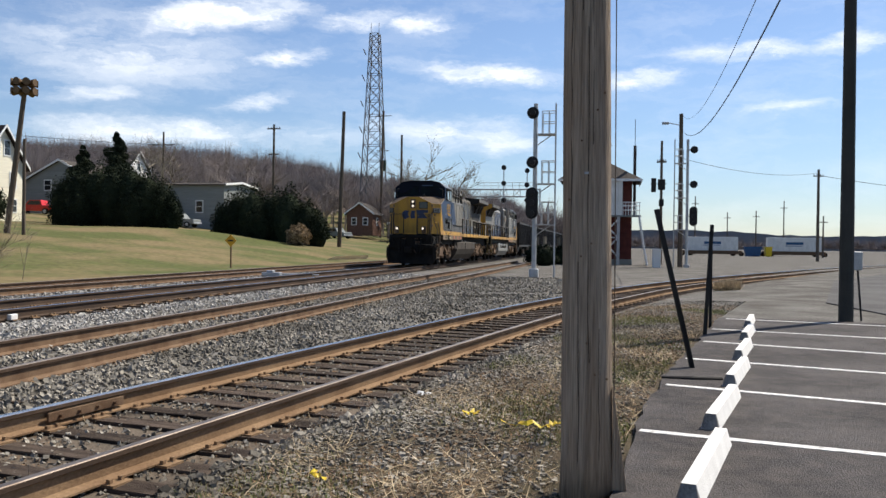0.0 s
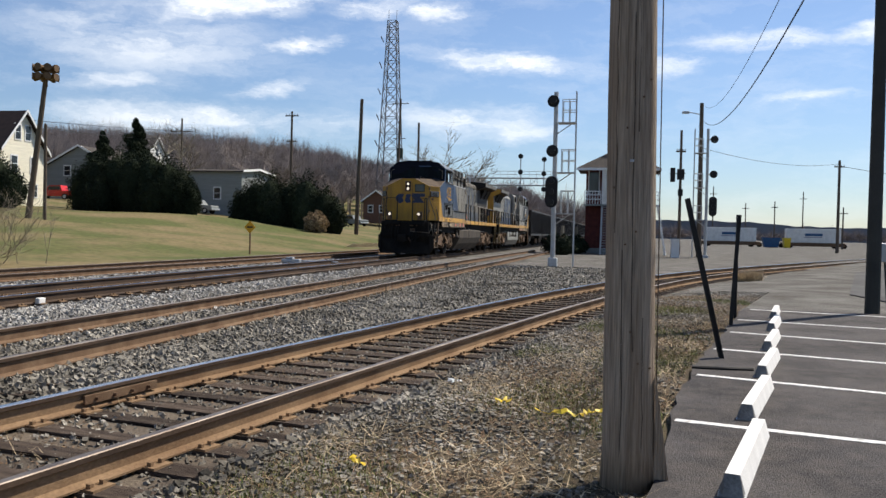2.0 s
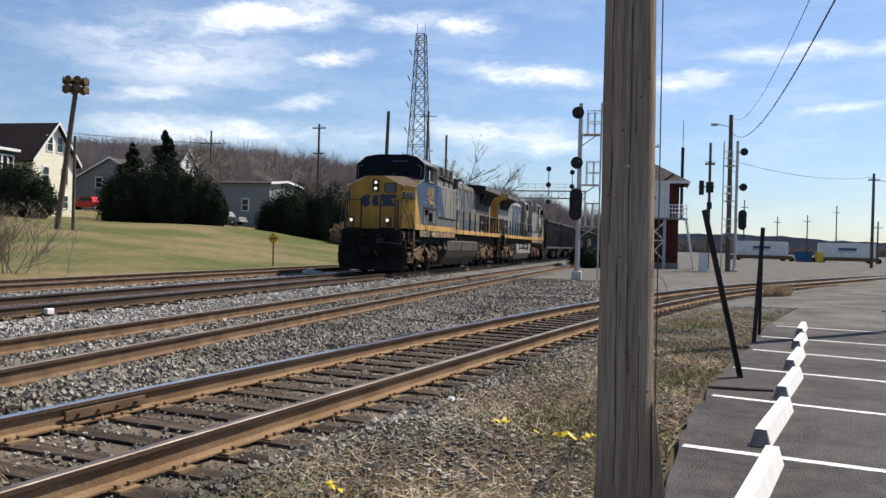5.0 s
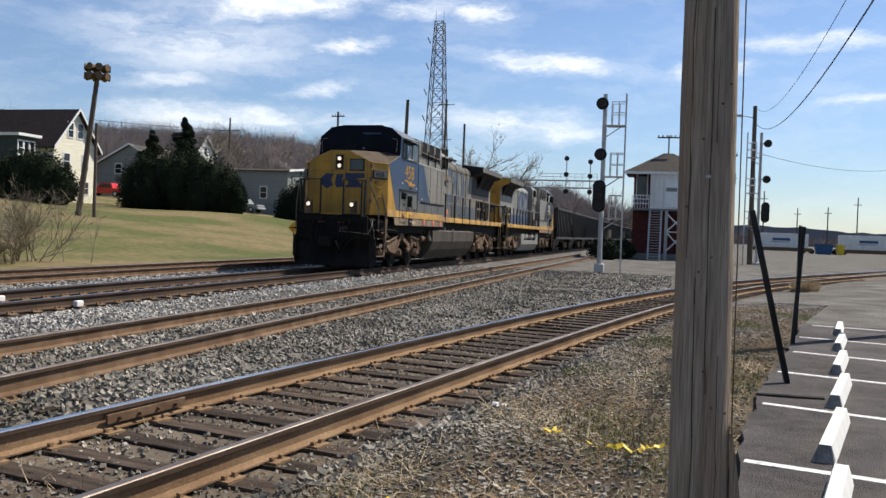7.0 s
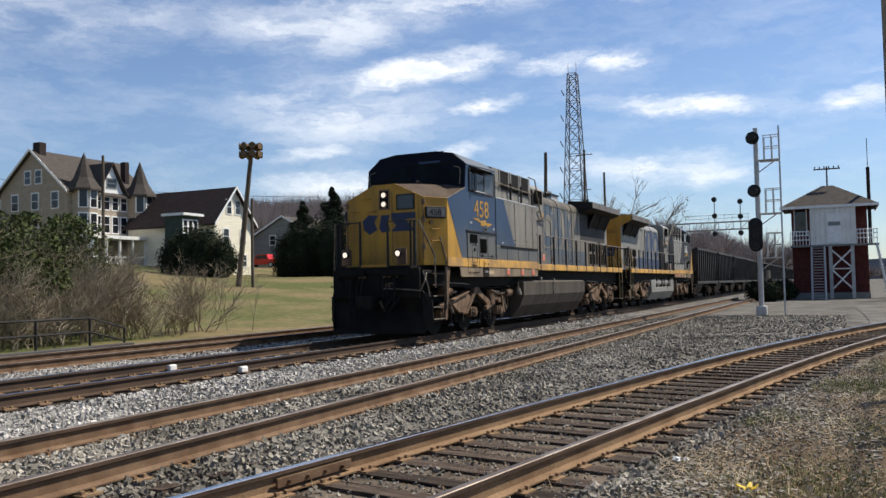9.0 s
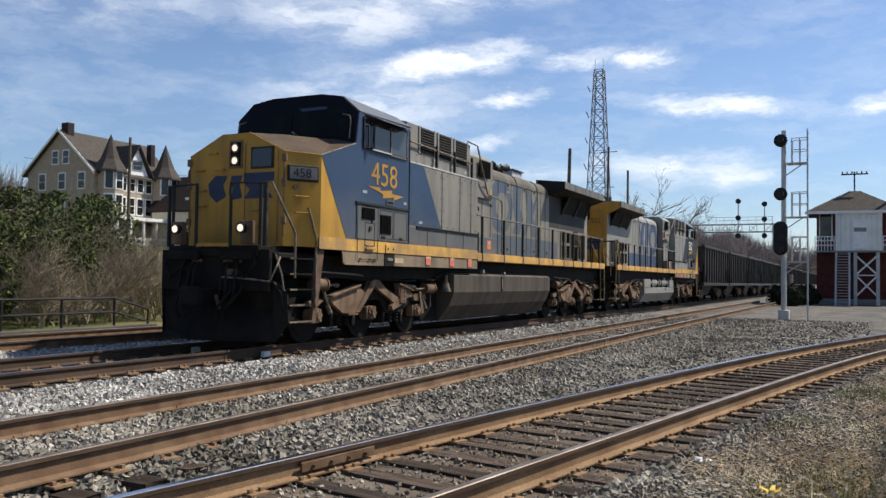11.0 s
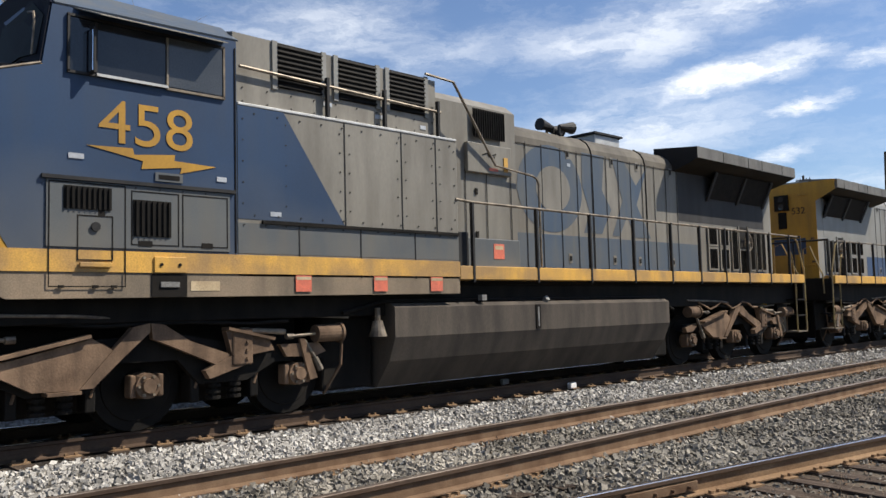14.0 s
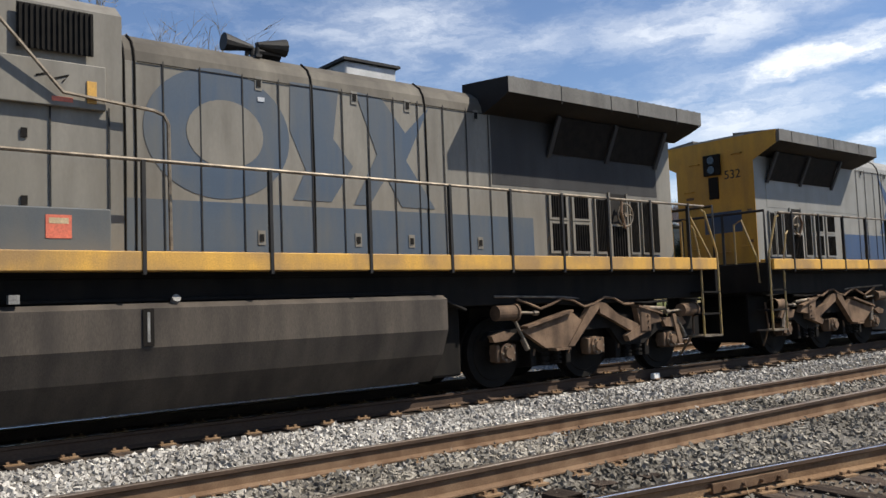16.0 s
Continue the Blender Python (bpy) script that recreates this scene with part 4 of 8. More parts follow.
    # stair flight below the enclosure, seen end on, and its braced posts
    st = part("stair", tube(tube(bmesh.new(), [(-1.15, -4.3, 0), (-1.15, -1.3, 4.2)], 0.07), [(-0.25, -4.3, 0), (-0.25, -1.3, 4.2)], 0.07), SILVER, t, "steep silver steel stair")
    for k in range(20):
        u = (k + 0.5) / 20
        boxp("tread", -1.13, -0.27, -4.3 + 3 * u - 0.12, -4.3 + 3 * u + 0.12, 4.2 * u - 0.02, 4.2 * u + 0.02, SILVER, st)
    for x in (0.15, 1.65):
        boxp("brace_post", x - 0.12, x + 0.12, -1.3, -1.06, 0, 4.22, SILVER, t, 0, "")
    bm = bmesh.new()
    for z0, z1 in ((0.9, 2.5), (2.5, 4.0)):
        rod(bm, (0.15, -1.18, z0), (1.65, -1.18, z1), 0.06), rod(bm, (1.65, -1.18, z0), (0.15, -1.18, z1), 0.06)
    rod(bm, (0.15, -1.18, 2.5), (1.65, -1.18, 2.5), 0.05)
    part("cross_brace", bm, TRIM, t)
    # outside stair on the far side
    st2 = part("side_stair", tube(tube(bmesh.new(), [(w1 + 1.25, -1.4, 0), (w1 + 0.55, -1.4, 4.3)], 0.06), [(w1 + 1.25, -0.5, 0), (w1 + 0.55, -0.5, 4.3)], 0.06), TRIM, t)
    for k in range(18):
        u = (k + 0.5) / 18
        boxp("tread", w1 + 1.25 - 0.7 * u - 0.14, w1 + 1.25 - 0.7 * u + 0.14, -1.38, -0.52, 4.3 * u - 0.02, 4.3 * u + 0.02, TRIM, st2)
    rodp("flue", (w1 + 0.2, 0.3, 4.3), (w1 + 0.2, 0.3, 10.2), 0.13, DARKROOF, t)
    rodp("antenna", (w1 + 0.2, 0.3, 10.2), (w1 + 0.2, 0.3, 12.4), 0.025, BLACKMETAL, t)


build_tower()


def build_gantry():
    g = thing("signal_gantry", pose(-16.5, 189, 0), "silver lattice signal gantry over the main tracks", "signal gantry")
    for x in (-11, 7.5):
        bm = bmesh.new()
        for dx in (-0.6, 0.6):
            for dy in (-0.6, 0.6):
                rod(bm, (x + dx, dy, 0), (x + dx, dy, 14), 0.11, sides=6)
        for k in range(8):
            z = k * 1.7
            rod(bm, (x - 0.6, -0.6, z), (x + 0.6, -0.6, z + 1.7), 0.06, sides=5)
        part("gantry_leg", bm, GALV, g)
    bm = bmesh.new()
    for z in (12.2, 13.8):
        for y in (-0.7, 0.7):
            rod(bm, (-11.5, y, z), (8, y, z), 0.13, sides=6)
    for k in range(13):
        x = -11.2 + 1.5 * k
        rod(bm, (x, -0.7, 12.2), (x + (1.5 if k % 2 else 0), -0.7, 13.8), 0.07, sides=5)
        rod(bm, (x + 1.5, -0.7, 12.2), (x + (0 if k % 2 else 1.5), -0.7, 13.8), 0.06, sides=5)
    part("gantry_beam", bm, GALV, g)
    bm = bmesh.new()
    for z in (14.6, 15.3):
        rod(bm, (-6, -0.7, z), (7, -0.7, z), 0.05, sides=5)
    for k in range(9):
        rod(bm, (-6 + 1.6 * k, -0.7, 13.8), (-6 + 1.6 * k, -0.7, 15.3), 0.04, sides=5)
    part("gantry_rail", bm, GALV, g)
    for x, top in ((0.1, 19.2), (5.3, 18.5)):
        m = rodp("signal_stem", (x, -1, 10.5), (x, -1, top), 0.12, GALV, g)
        for z in (top - 0.6, (top + 11) / 2, 11.3):
            part("signal_head", rod(bmesh.new(), (x, -1.3, z), (x, -1.1, z), 0.55, sides=18), BLACKMETAL, m)


build_gantry()


def build_radio_tower():
    t = thing("radio_tower", pose(-47.7, 192, 1), "tall galvanised lattice radio tower", "radio tower")
    h, w0, w1 = 49.5, 3.0, 1.0
    legs = [(-1, -1), (1, -1), (1, 1), (-1, 1)]
    at = lambda k, z: Vector((k[0] * (w0 + (w1 - w0) * z / h), k[1] * (w0 + (w1 - w0) * z / h), z))
    for k in legs:
        rodp("tower_leg", at(k, 0), at(k, h), 0.16, TOWERSTEEL, t, 0.10, 6)
    n = 15
    for f in range(4):
        a, b = legs[f], legs[(f + 1) % 4]
        z = 0.0
        for i in range(n):
            z2 = h * (1 - (1 - (i + 1) / n) ** 1.25)
            for p, q in ((at(a, z), at(b, z2)), (at(b, z), at(a, z2)), (at(a, z2), at(b, z2))):
                rodp("brace", p, q, 0.07, TOWERSTEEL, t, None, 4)
            z = z2
    for x in (-1, 0.9):
        rodp("aerial", (x, 0, h), (x, 0, h + 2.6), 0.05, TOWERSTEEL, t)
    boxp("equipment_box", 2.3, 3.6, -2.6, -1.8, 17.2, 19.6, GREENWALL, t, 0.05)
    bm = bmesh.new()
    for k in range(5):
        rod(bm, (-2.4 + 0.25 * k, -2.6, 20 + 6 * k), (-3.0 + 0.25 * k, -2.8, 21.4 + 6 * k), 0.12, sides=6)
    part("aerial", bm, TOWERSTEEL, t)


build_radio_tower()


# ---- the train ----
AXLES = (0.65, 2.70, 4.75, 14.85, 16.88, 18.9)
WHEEL = 0.53


def wheelset(parent, y, r, name="wheelset"):
    bm = bmesh.new()
    for s in (-1, 1):
        rod(bm, (s * 0.74, 0, 0), (s * 0.87, 0, 0), r, sides=30)
        rod(bm, (s * 0.70, 0, 0), (s * 0.74, 0, 0), r + 0.03, sides=30)
        rod(bm, (s * 0.87, 0, 0), (s * 0.885, 0, 0), r * 0.80, r * 0.78, sides=24)
        rod(bm, (s * 0.87, 0, 0), (s * 0.95, 0, 0), r * 0.36, r * 0.30, sides=14)
    rod(bm, (-0.75, 0, 0), (0.75, 0, 0), 0.1, sides=12)
    w = part(name, bm, [UNDER], parent, "dark steel wheels on an axle")
    w.location = (0, y, r)
    return w


def bogie(parent, ys):
    """A three-axle frame on each side: a dark beam with cast arms, boxes, springs, brake cylinders and rods."""
    a, b, c = ys
    for s in (-1, 1):
        x = s * 1.05
        X = x + 0.13 * s
        beam = [(a - 0.45, 0.74), (a - 0.3, 0.86), (a + 0.7, 0.90), (b - 0.5, 1.08), (b + 0.5, 1.08), (c - 0.7, 0.92), (c + 0.4, 0.86), (c + 0.5, 0.70), (c - 0.35, 0.70), (c - 0.75, 0.50), (b + 0.65, 0.50), (b + 0.38, 0.80), (b - 0.38, 0.80), (b - 0.65, 0.50), (a + 0.75, 0.50), (a + 0.35, 0.70)]
        # black backing beam: shadow gaps between the arms are painted by its colour
        fr = side_plate("side_frame", x, beam, 0.10 * s, UNDER, parent, "oily black bogie side frame, shadow gaps in its colour")
        arms = ([(a + 0.22, 0.86), (a + 0.55, 0.90), (b - 0.98, 1.02), (b - 0.66, 1.09), (b - 0.44, 0.96), (b - 0.62, 0.60), (b - 0.80, 0.55), (b - 1.28, 0.56)],
                [(b - 0.80, 0.56), (b - 0.66, 0.56), (b - 0.34, 0.86), (b - 0.02, 1.14), (b - 0.02, 1.24), (b - 0.22, 1.20), (b - 0.55, 0.84)],
                [(b + 0.0, 1.24), (b + 0.16, 1.22), (b + 0.48, 1.02), (b + 1.00, 0.84), (b + 0.98, 0.74), (b + 0.82, 0.72), (b + 0.36, 0.92), (b + 0.02, 1.06)],
                [(b + 0.94, 1.12), (b + 1.22, 1.10), (b + 1.55, 0.98), (b + 1.62, 0.86), (b + 1.30, 0.82), (b + 1.22, 0.70), (b + 0.72, 0.56), (b + 0.66, 0.66), (b + 1.02, 0.82)],
                [(c - 0.30, 0.92), (c + 0.30, 0.92), (c + 0.42, 0.80), (c + 0.22, 0.74), (c - 0.2, 0.76)],
                [(a - 0.36, 0.80), (a - 0.10, 0.86), (a + 0.12, 0.82), (a - 0.05, 0.72), (a - 0.30, 0.70)])
        for k, pts in enumerate(arms):
            side_plate("cast_arm", X - (0.05 if k > 3 else 0.0) * s, pts, (0.09 + 0.02 * (k % 2)) * s, TRUCK, fr, "dusty brown cast arm")
        for p0, p1 in (((a + 0.30, 0.90), (b - 0.70, 1.12)), ((b + 0.95, 1.15), (b + 1.6, 1.0)), ((a + 0.9, 0.53), (b - 0.8, 0.53))):
            part("flange", box(bmesh.new(), X - 0.02 * s, X + 0.16 * s, 0, math.hypot(p1[0] - p0[0], p1[1] - p0[1]), -0.018, 0.018, 0, Matrix.Translation((0, p0[0], p0[1])) @ pose(0, 0, 0, math.degrees(math.atan2(p1[1] - p0[1], p1[0] - p0[0])))), TRUCK, fr)
        for y in (a, b, c):
            jb = part("journal_box", rod(rod(box(box(bmesh.new(), x - 0.05 * s, x + 0.12 * s, y - 0.20, y - 0.13, 0.40, 0.66, 0.02), x - 0.05 * s, x + 0.12 * s, y + 0.13, y + 0.20, 0.40, 0.66, 0.02), (x - 0.1 * s, y, 0.53), (x + 0.15 * s, y, 0.53), 0.155, 0.145, 18), (x + 0.15 * s, y, 0.53), (x + 0.20 * s, y, 0.53), 0.09, 0.08, 14), TRUCK, fr)
            bm = bmesh.new()
            for q in range(6):
                w = q * math.pi / 3
                rod(bm, (x + 0.15 * s, y + 0.115 * math.cos(w), 0.53 + 0.115 * math.sin(w)), (x + 0.175 * s, y + 0.115 * math.cos(w), 0.53 + 0.115 * math.sin(w)), 0.018, sides=6)
            tagged(part("cap_bolts", bm, HANDRAIL, fr), kind="stuff")
        for y, z, way in ((a - 0.28, 1.13, 1), (c + 0.22, 1.04, -1)):
            e = y + 0.42
            bc = part("brake_cylinder", rod(rod(bmesh.new(), (x + 0.2 * s, y, z), (x + 0.2 * s, e, z), 0.115, sides=18), (x + 0.2 * s, e - 0.04, z), (x + 0.2 * s, e, z), 0.135, sides=18), TRUCK, fr, "dusty brake cylinder")
            tip = e + 0.42 if way > 0 else y - 0.40
            part("push_rod", rod(rod(bmesh.new(), (x + 0.2 * s, e if way > 0 else y, z), (x + 0.2 * s, tip, z - 0.02), 0.022), (x + 0.2 * s, tip - 0.05, z - 0.02), (x + 0.2 * s, tip + 0.05, z - 0.02), 0.04), HANDRAIL, bc)
            top = e - 0.02 if way > 0 else y - 0.15
            part("damper", rod(rod(bmesh.new(), (x + 0.17 * s, top, z - 0.08), (x + 0.2 * s, top + 0.22, 0.62), 0.026), (x + 0.18 * s, top + 0.16, 0.72), (x + 0.2 * s, top + 0.24, 0.56), 0.045), HANDRAIL, fr)
        for y in (a + 0.62, b - 0.62, b + 0.62, c - 0.62):
            sh = boxp("brake_shoe", x - 0.2 * s, x + 0.06 * s, y - 0.06, y + 0.06, 0.28, 0.62, UNDER, fr, 0.02)
            rodp("hanger", (x + 0.05 * s, y, 0.45), (x + 0.08 * s, y + 0.12, 0.85), 0.02, TRUCK, sh)
        for y in (a + 1.02, b + 1.02):
            for q in (-0.14, 0.14):
                bm = bmesh.new()
                for z in np.linspace(0.30, 0.52, 4):
                    rod(bm, (x + 0.02 * s, y + q, z), (x + 0.02 * s, y + q, z + 0.04), 0.09, sides=12)
                rod(bm, (x + 0.02 * s, y + q, 0.3), (x + 0.02 * s, y + q, 0.56), 0.05, sides=8)
                part("spring", bm, UNDER, fr)
        part("brake_pipe", tube(bmesh.new(), [(x + 0.22 * s, a - 0.3, 1.38), (x + 0.22 * s, a + 1.15, 1.34), (x + 0.17 * s, b - 0.3, 1.30), (x + 0.17 * s, c, 1.28), (x + 0.17 * s, c + 0.8, 1.24)], 0.018), HANDRAIL, fr)
        hp = boxp("pedestal", X - 0.02 * s, X + 0.13 * s, b + 1.02, b + 1.30, 0.70, 1.14, TRUCK, fr, 0.02)
        for q in range(3):
            rodp("bolt", (X + 0.13 * s, b + 1.22, 0.78 + 0.1 * q), (X + 0.15 * s, b + 1.22, 0.78 + 0.1 * q), 0.022, TRUCK, hp, None, 6)
        part("brake_lever", plate(bmesh.new(), [(x + 0.16 * s, c - 0.02, 0.98), (x + 0.16 * s, c + 0.06, 0.98), (x + 0.16 * s, c + 0.26, 0.46), (x + 0.16 * s, c + 0.14, 0.44)], (0.04 * s, 0, 0)), TRUCK, fr)
        part("air_line", tube(bmesh.new(), [(x + 0.1 * s, a + 0.5, 1.30), (x + 0.18 * s, b - 0.6, 1.22), (x + 0.16 * s, b + 0.5, 1.24), (x + 0.2 * s, b + 1.3, 1.2), (x + 0.2 * s, c - 0.2, 1.22)], 0.024), UNDER, fr)
        rodp("slack_adjuster", (x + 0.2 * s, b + 1.15, 1.12), (x + 0.2 * s, c - 0.25, 1.08), 0.035, HANDRAIL, fr)
        part("sand_pipe", tube(bmesh.new(), [(x + 0.1 * s, c + 0.75, 1.1), (x + 0.12 * s, c + 0.7, 0.6), (x - 0.1 * s, c + 0.56, 0.2)], 0.02), TRUCK, fr)
    # black block, carried low to keep the space between the wheels dark
    boxp("bogie_core", -0.7, 0.7, a - 0.3, c + 0.3, 0.24, 1.25, UNDER, parent, 0.05)


def louvres(parent, x, y0, y1, z0, z1, s, n=8, upright=False):
    g = part("grille", box(bmesh.new(), x, x + 0.012 * s, y0, y1, z0, z1), GRILLE, parent, "dark louvred grille")
    for k in range(n):
        if upright:
            y = y0 + (y1 - y0) * (k + 0.5) / n
            boxp("slat", x, x + 0.03 * s, y - 0.006, y + 0.006, z0 + 0.01, z1 - 0.01, GRILLE, g)
        else:
            z = z0 + (z1 - z0) * (k + 0.5) / n
            part("slat", plate(bmesh.new(), [(x, y0 + 0.01, z + 0.03), (x, y1 - 0.01, z + 0.03), (x + 0.035 * s, y1 - 0.01, z - 0.02), (x + 0.035 * s, y0 + 0.01, z - 0.02)], (0, 0, 0.008)), GRILLE, g)
    return g


def rail_of_posts(parent, pts_top, posts, foot, r=0.022, material=None):
    h = part("handrail", tube(bmesh.new(), pts_top, r, 8), material or HANDRAIL, parent, "worn steel handrail")
    for x, y, z in posts:
        part("stanchion", box(bmesh.new(), x - 0.03, x + 0.03, y - 0.02, y + 0.02, foot, z), BLACKMETAL, h)
    return h


def seam(parent, x, y, z0, z1, s):
    return boxp("seam", x, x + 0.006 * s, y - 0.008, y + 0.008, z0, z1, BLACKMETAL, parent)


def build_loco(number, lamps, label, second=False):
    """A wide-nosed freight diesel. Origin under the nose's front on the rail heads; +y runs to its tail."""
    L = thing("locomotive", Matrix(), label, "locomotive", "train")
    W, HW = 1.53, 0.955
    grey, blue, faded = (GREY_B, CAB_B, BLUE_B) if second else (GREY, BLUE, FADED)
    wing0, wing1 = (15.0, 19.40) if second else (14.75, 19.65)
    # frame and walkways
    boxp("frame", -1.25, 1.25, -0.7, 19.9, 1.25, 1.70, UNDER, L, 0.02, "black underframe")
    for s in (-1, 1):
        boxp("side_sill", s * 1.25, s * 1.55, 7.45, 19.9, 1.76, 1.97, STRIPE, L, 0.01, "yellow striped walkway edge")
    boxp("walkway", -1.25, 1.25, 7.45, 19.9, 1.70, 1.92, UNDER, L)
    boxp("front_platform", -1.04, 1.04, -1.0, 0.14, 1.62, 1.82, UNDER, L, 0.02)
    boxp("rear_platform", -1.5, 1.5, 19.9, 20.05, 1.3, 1.9, UNDER, L, 0.02)
    # cab and nose: outline loops from front to back
    def ring(y, xs, z0, zs, xm, zt):
        return [(xs, y, z0), (xs, y, zs), (xm, y, zt), (-xm, y, zt), (-xs, y, zs), (-xs, y, z0)]
    nose = loft(bmesh.new(), [ring(-0.39, 1.12, 1.83, 3.57, 0.30, 3.96), ring(0.20, W, 1.83, 3.555, 0.62, 4.0), ring(1.40, W, 1.83, 3.95, 1.0, 4.06)])
    for f in nose.faces:
        f.normal_update()
        f.material_index = 1 if abs(f.normal.z) > 0.5 and f.calc_center_median().z > 3 else 0
    hood_top = mat("anti_glare_brown", (0.10, 0.072, 0.05), (0.07, 0.05, 0.036), 2, 0.8) if "anti_glare_brown" not in bpy.data.materials else bpy.data.materials["anti_glare_brown"]
    nz = part("nose", nose, [YELLOW, hood_top], L, "yellow wide nose with a brown top")
    for s in (-1, 1):
        part("edge_strip", tube(bmesh.new(), [(s * W, 0.20, 3.56), (s * W, 1.39, 3.955)], 0.016), HANDRAIL, nz, "worn metal edge of the nose")
        part("edge_strip", tube(bmesh.new(), [(s * W, 0.20, 3.555), (s * 1.12, -0.385, 3.57), (s * 0.30, -0.385, 3.96)], 0.014), YELLOW, nz)
        rodp("corner_hinge", (s * 1.12, -0.39, 2.0), (s * 1.12, -0.39, 3.5), 0.016, TRUCK, nz)
        for z in (2.3, 3.0, 3.45):
            boxp("hinge", s * 1.08, s * 1.18, -0.42, -0.37, z - 0.07, z + 0.07, TRUCK, nz, 0.01)
    arch = lambda y, zs, xm, zm, xt, zt: [(W, y, 1.83), (W, y, zs), (xm, y, zm), (xt, y, zt), (-xt, y, zt), (-xm, y, zm), (-W, y, zs), (-W, y, 1.83)]
    cab = loft(bmesh.new(), [arch(1.402, 3.95, 1.2, 4.02, 1.0, 4.07), arch(1.50, 4.60, 1.12, 4.94, 0.62, 5.02), arch(3.66, 4.64, 1.14, 4.89, 0.62, 4.94)])
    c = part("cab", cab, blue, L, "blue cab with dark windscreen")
    # dark cab front with two large panes
    front = [(1.515, 1.395, 3.965), (1.515, 1.49, 4.59), (1.11, 1.49, 4.925), (0.61, 1.49, 5.005), (-0.61, 1.49, 5.005), (-1.11, 1.49, 4.925), (-1.515, 1.49, 4.59), (-1.515, 1.395, 3.965), (-1.0, 1.385, 4.085), (1.0, 1.385, 4.085)]
    cf = part("cab_front", plate(bmesh.new(), front, (0, -0.015, 0.002)), NAVY, c, "dark navy cab front")
    for s in (-1, 1):
        part("windscreen", plate(bmesh.new(), [(s * 1.42, 1.385, 4.07), (s * 1.42, 1.462, 4.50), (s * 1.08, 1.468, 4.72), (s * 0.07, 1.468, 4.70), (s * 0.07, 1.372, 4.13), (s * 0.95, 1.372, 4.13)], (0, -0.012, 0.002)), SCREEN, cf, "dark windscreen pane")
        part("grab_rail", tube(bmesh.new(), [(s * 1.40, 1.34, 4.06), (s * 1.42, 1.36, 4.42), (s * 1.39, 1.36, 4.52), (s * 1.22, 1.36, 4.56)], 0.012), HANDRAIL, cf)
    part("roof_lip", tube(bmesh.new(), [(1.52, 1.49, 4.60), (1.12, 1.49, 4.94), (0.62, 1.49, 5.02), (-0.62, 1.49, 5.02), (-1.12, 1.49, 4.94), (-1.52, 1.49, 4.60)], 0.022), NAVY, c)
    for s in (-1, 1):
        # sloping roof edge in a paler blue than the cab side
        part("roof_edge", plate(bmesh.new(), [(s * 1.53, 1.52, 4.605), (s * 1.12, 1.52, 4.945), (s * 1.14, 3.68, 4.895), (s * 1.53, 3.68, 4.645)], (0.01 * s, 0, 0.02)), faded, c, "paler blue roof edge")
    boxp("roof_cap", -0.6, 0.6, 1.7, 3.6, 4.92, 5.03, NAVY, c, 0.01)
    for y in (1.8, 2.9):
        for x in (-0.6, 0.5):
            part("lifting_eye", tube(bmesh.new(), [(x, y, 4.95), (x, y, 5.07), (x + 0.22, y, 5.07), (x + 0.22, y, 4.95)], 0.015), BLACKMETAL, c)
    part("wiper", tube(bmesh.new(), [(0.9, 1.30, 4.02), (0.2, 1.20, 4.10), (-0.1, 1.1, 4.08)], 0.018), BLACKMETAL, c)
    rodp("bell_bracket", (0.25, 0.95, 4.0), (0.35, 0.95, 4.16), 0.07, BLACKMETAL, c)
    for s in (-1, 1):
        x = s * (W + 0.003)
        # side paint: yellow flash on the blue cab side, yellow band below
        side_plate("blue_side", x, [(0.20, 3.545), (1.40, 3.94), (1.40, 2.02), (1.10, 2.02)], 0.003 * s, blue, c)
        side_plate("yellow_band", x, [(0.16, 1.80), (0.16, 2.03), (7.45, 2.03), (7.45, 1.80)], 0.012 * s, STRIPE, L, "dirty yellow band along the sill")
        side_plate("sill_skirt", s * (W - 0.02), [(0.93, 1.80), (7.45, 1.80), (7.45, 1.55), (1.08, 1.52), (1.0, 1.56), (0.97, 1.74)], 0.02 * s, SKIRT, L, "grey lower skirt")
        # side windows
        win = boxp("side_window", x, x + 0.012 * s, 1.68, 3.46, 3.93, 4.50, GLASS, c)
        for y0, y1, z0, z1 in ((1.64, 3.50, 4.50, 4.54), (1.64, 2.74, 3.89, 3.93), (2.74, 3.5, 3.88, 3.92), (2.74, 2.78, 3.93, 4.5), (3.46, 3.50, 3.9, 4.52), (1.64, 1.68, 3.9, 4.52)):
            boxp("window_frame", x, x + 0.03 * s, y0 + 0.008, y1 - 0.008, z0 + 0.006, z1 - 0.006, HANDRAIL if y0 > 2.7 else BLACKMETAL, win)
        boxp("rear_pane", x + 0.013 * s, x + 0.018 * s, 2.78, 3.46, 3.93, 4.5, GREYGLASS, win)
        mr = boxp("mirror", x + 0.03 * s, x + 0.15 * s, 1.87, 1.90, 3.90, 4.40, BLACKMETAL, c, 0.008)
        boxp("mirror_glass", x + 0.04 * s, x + 0.14 * s, 1.862, 1.868, 3.93, 4.37, MIRROR, mr)
        # sliding pane's own frame and the fixed quarter pane before it
        boxp("quarter_frame", x + 0.012 * s, x + 0.03 * s, 1.93, 1.96, 3.94, 4.49, BLACKMETAL, win)
        boxp("slide_rail", x + 0.03 * s, x + 0.05 * s, 1.95, 2.76, 3.90, 3.93, SILVER, win)
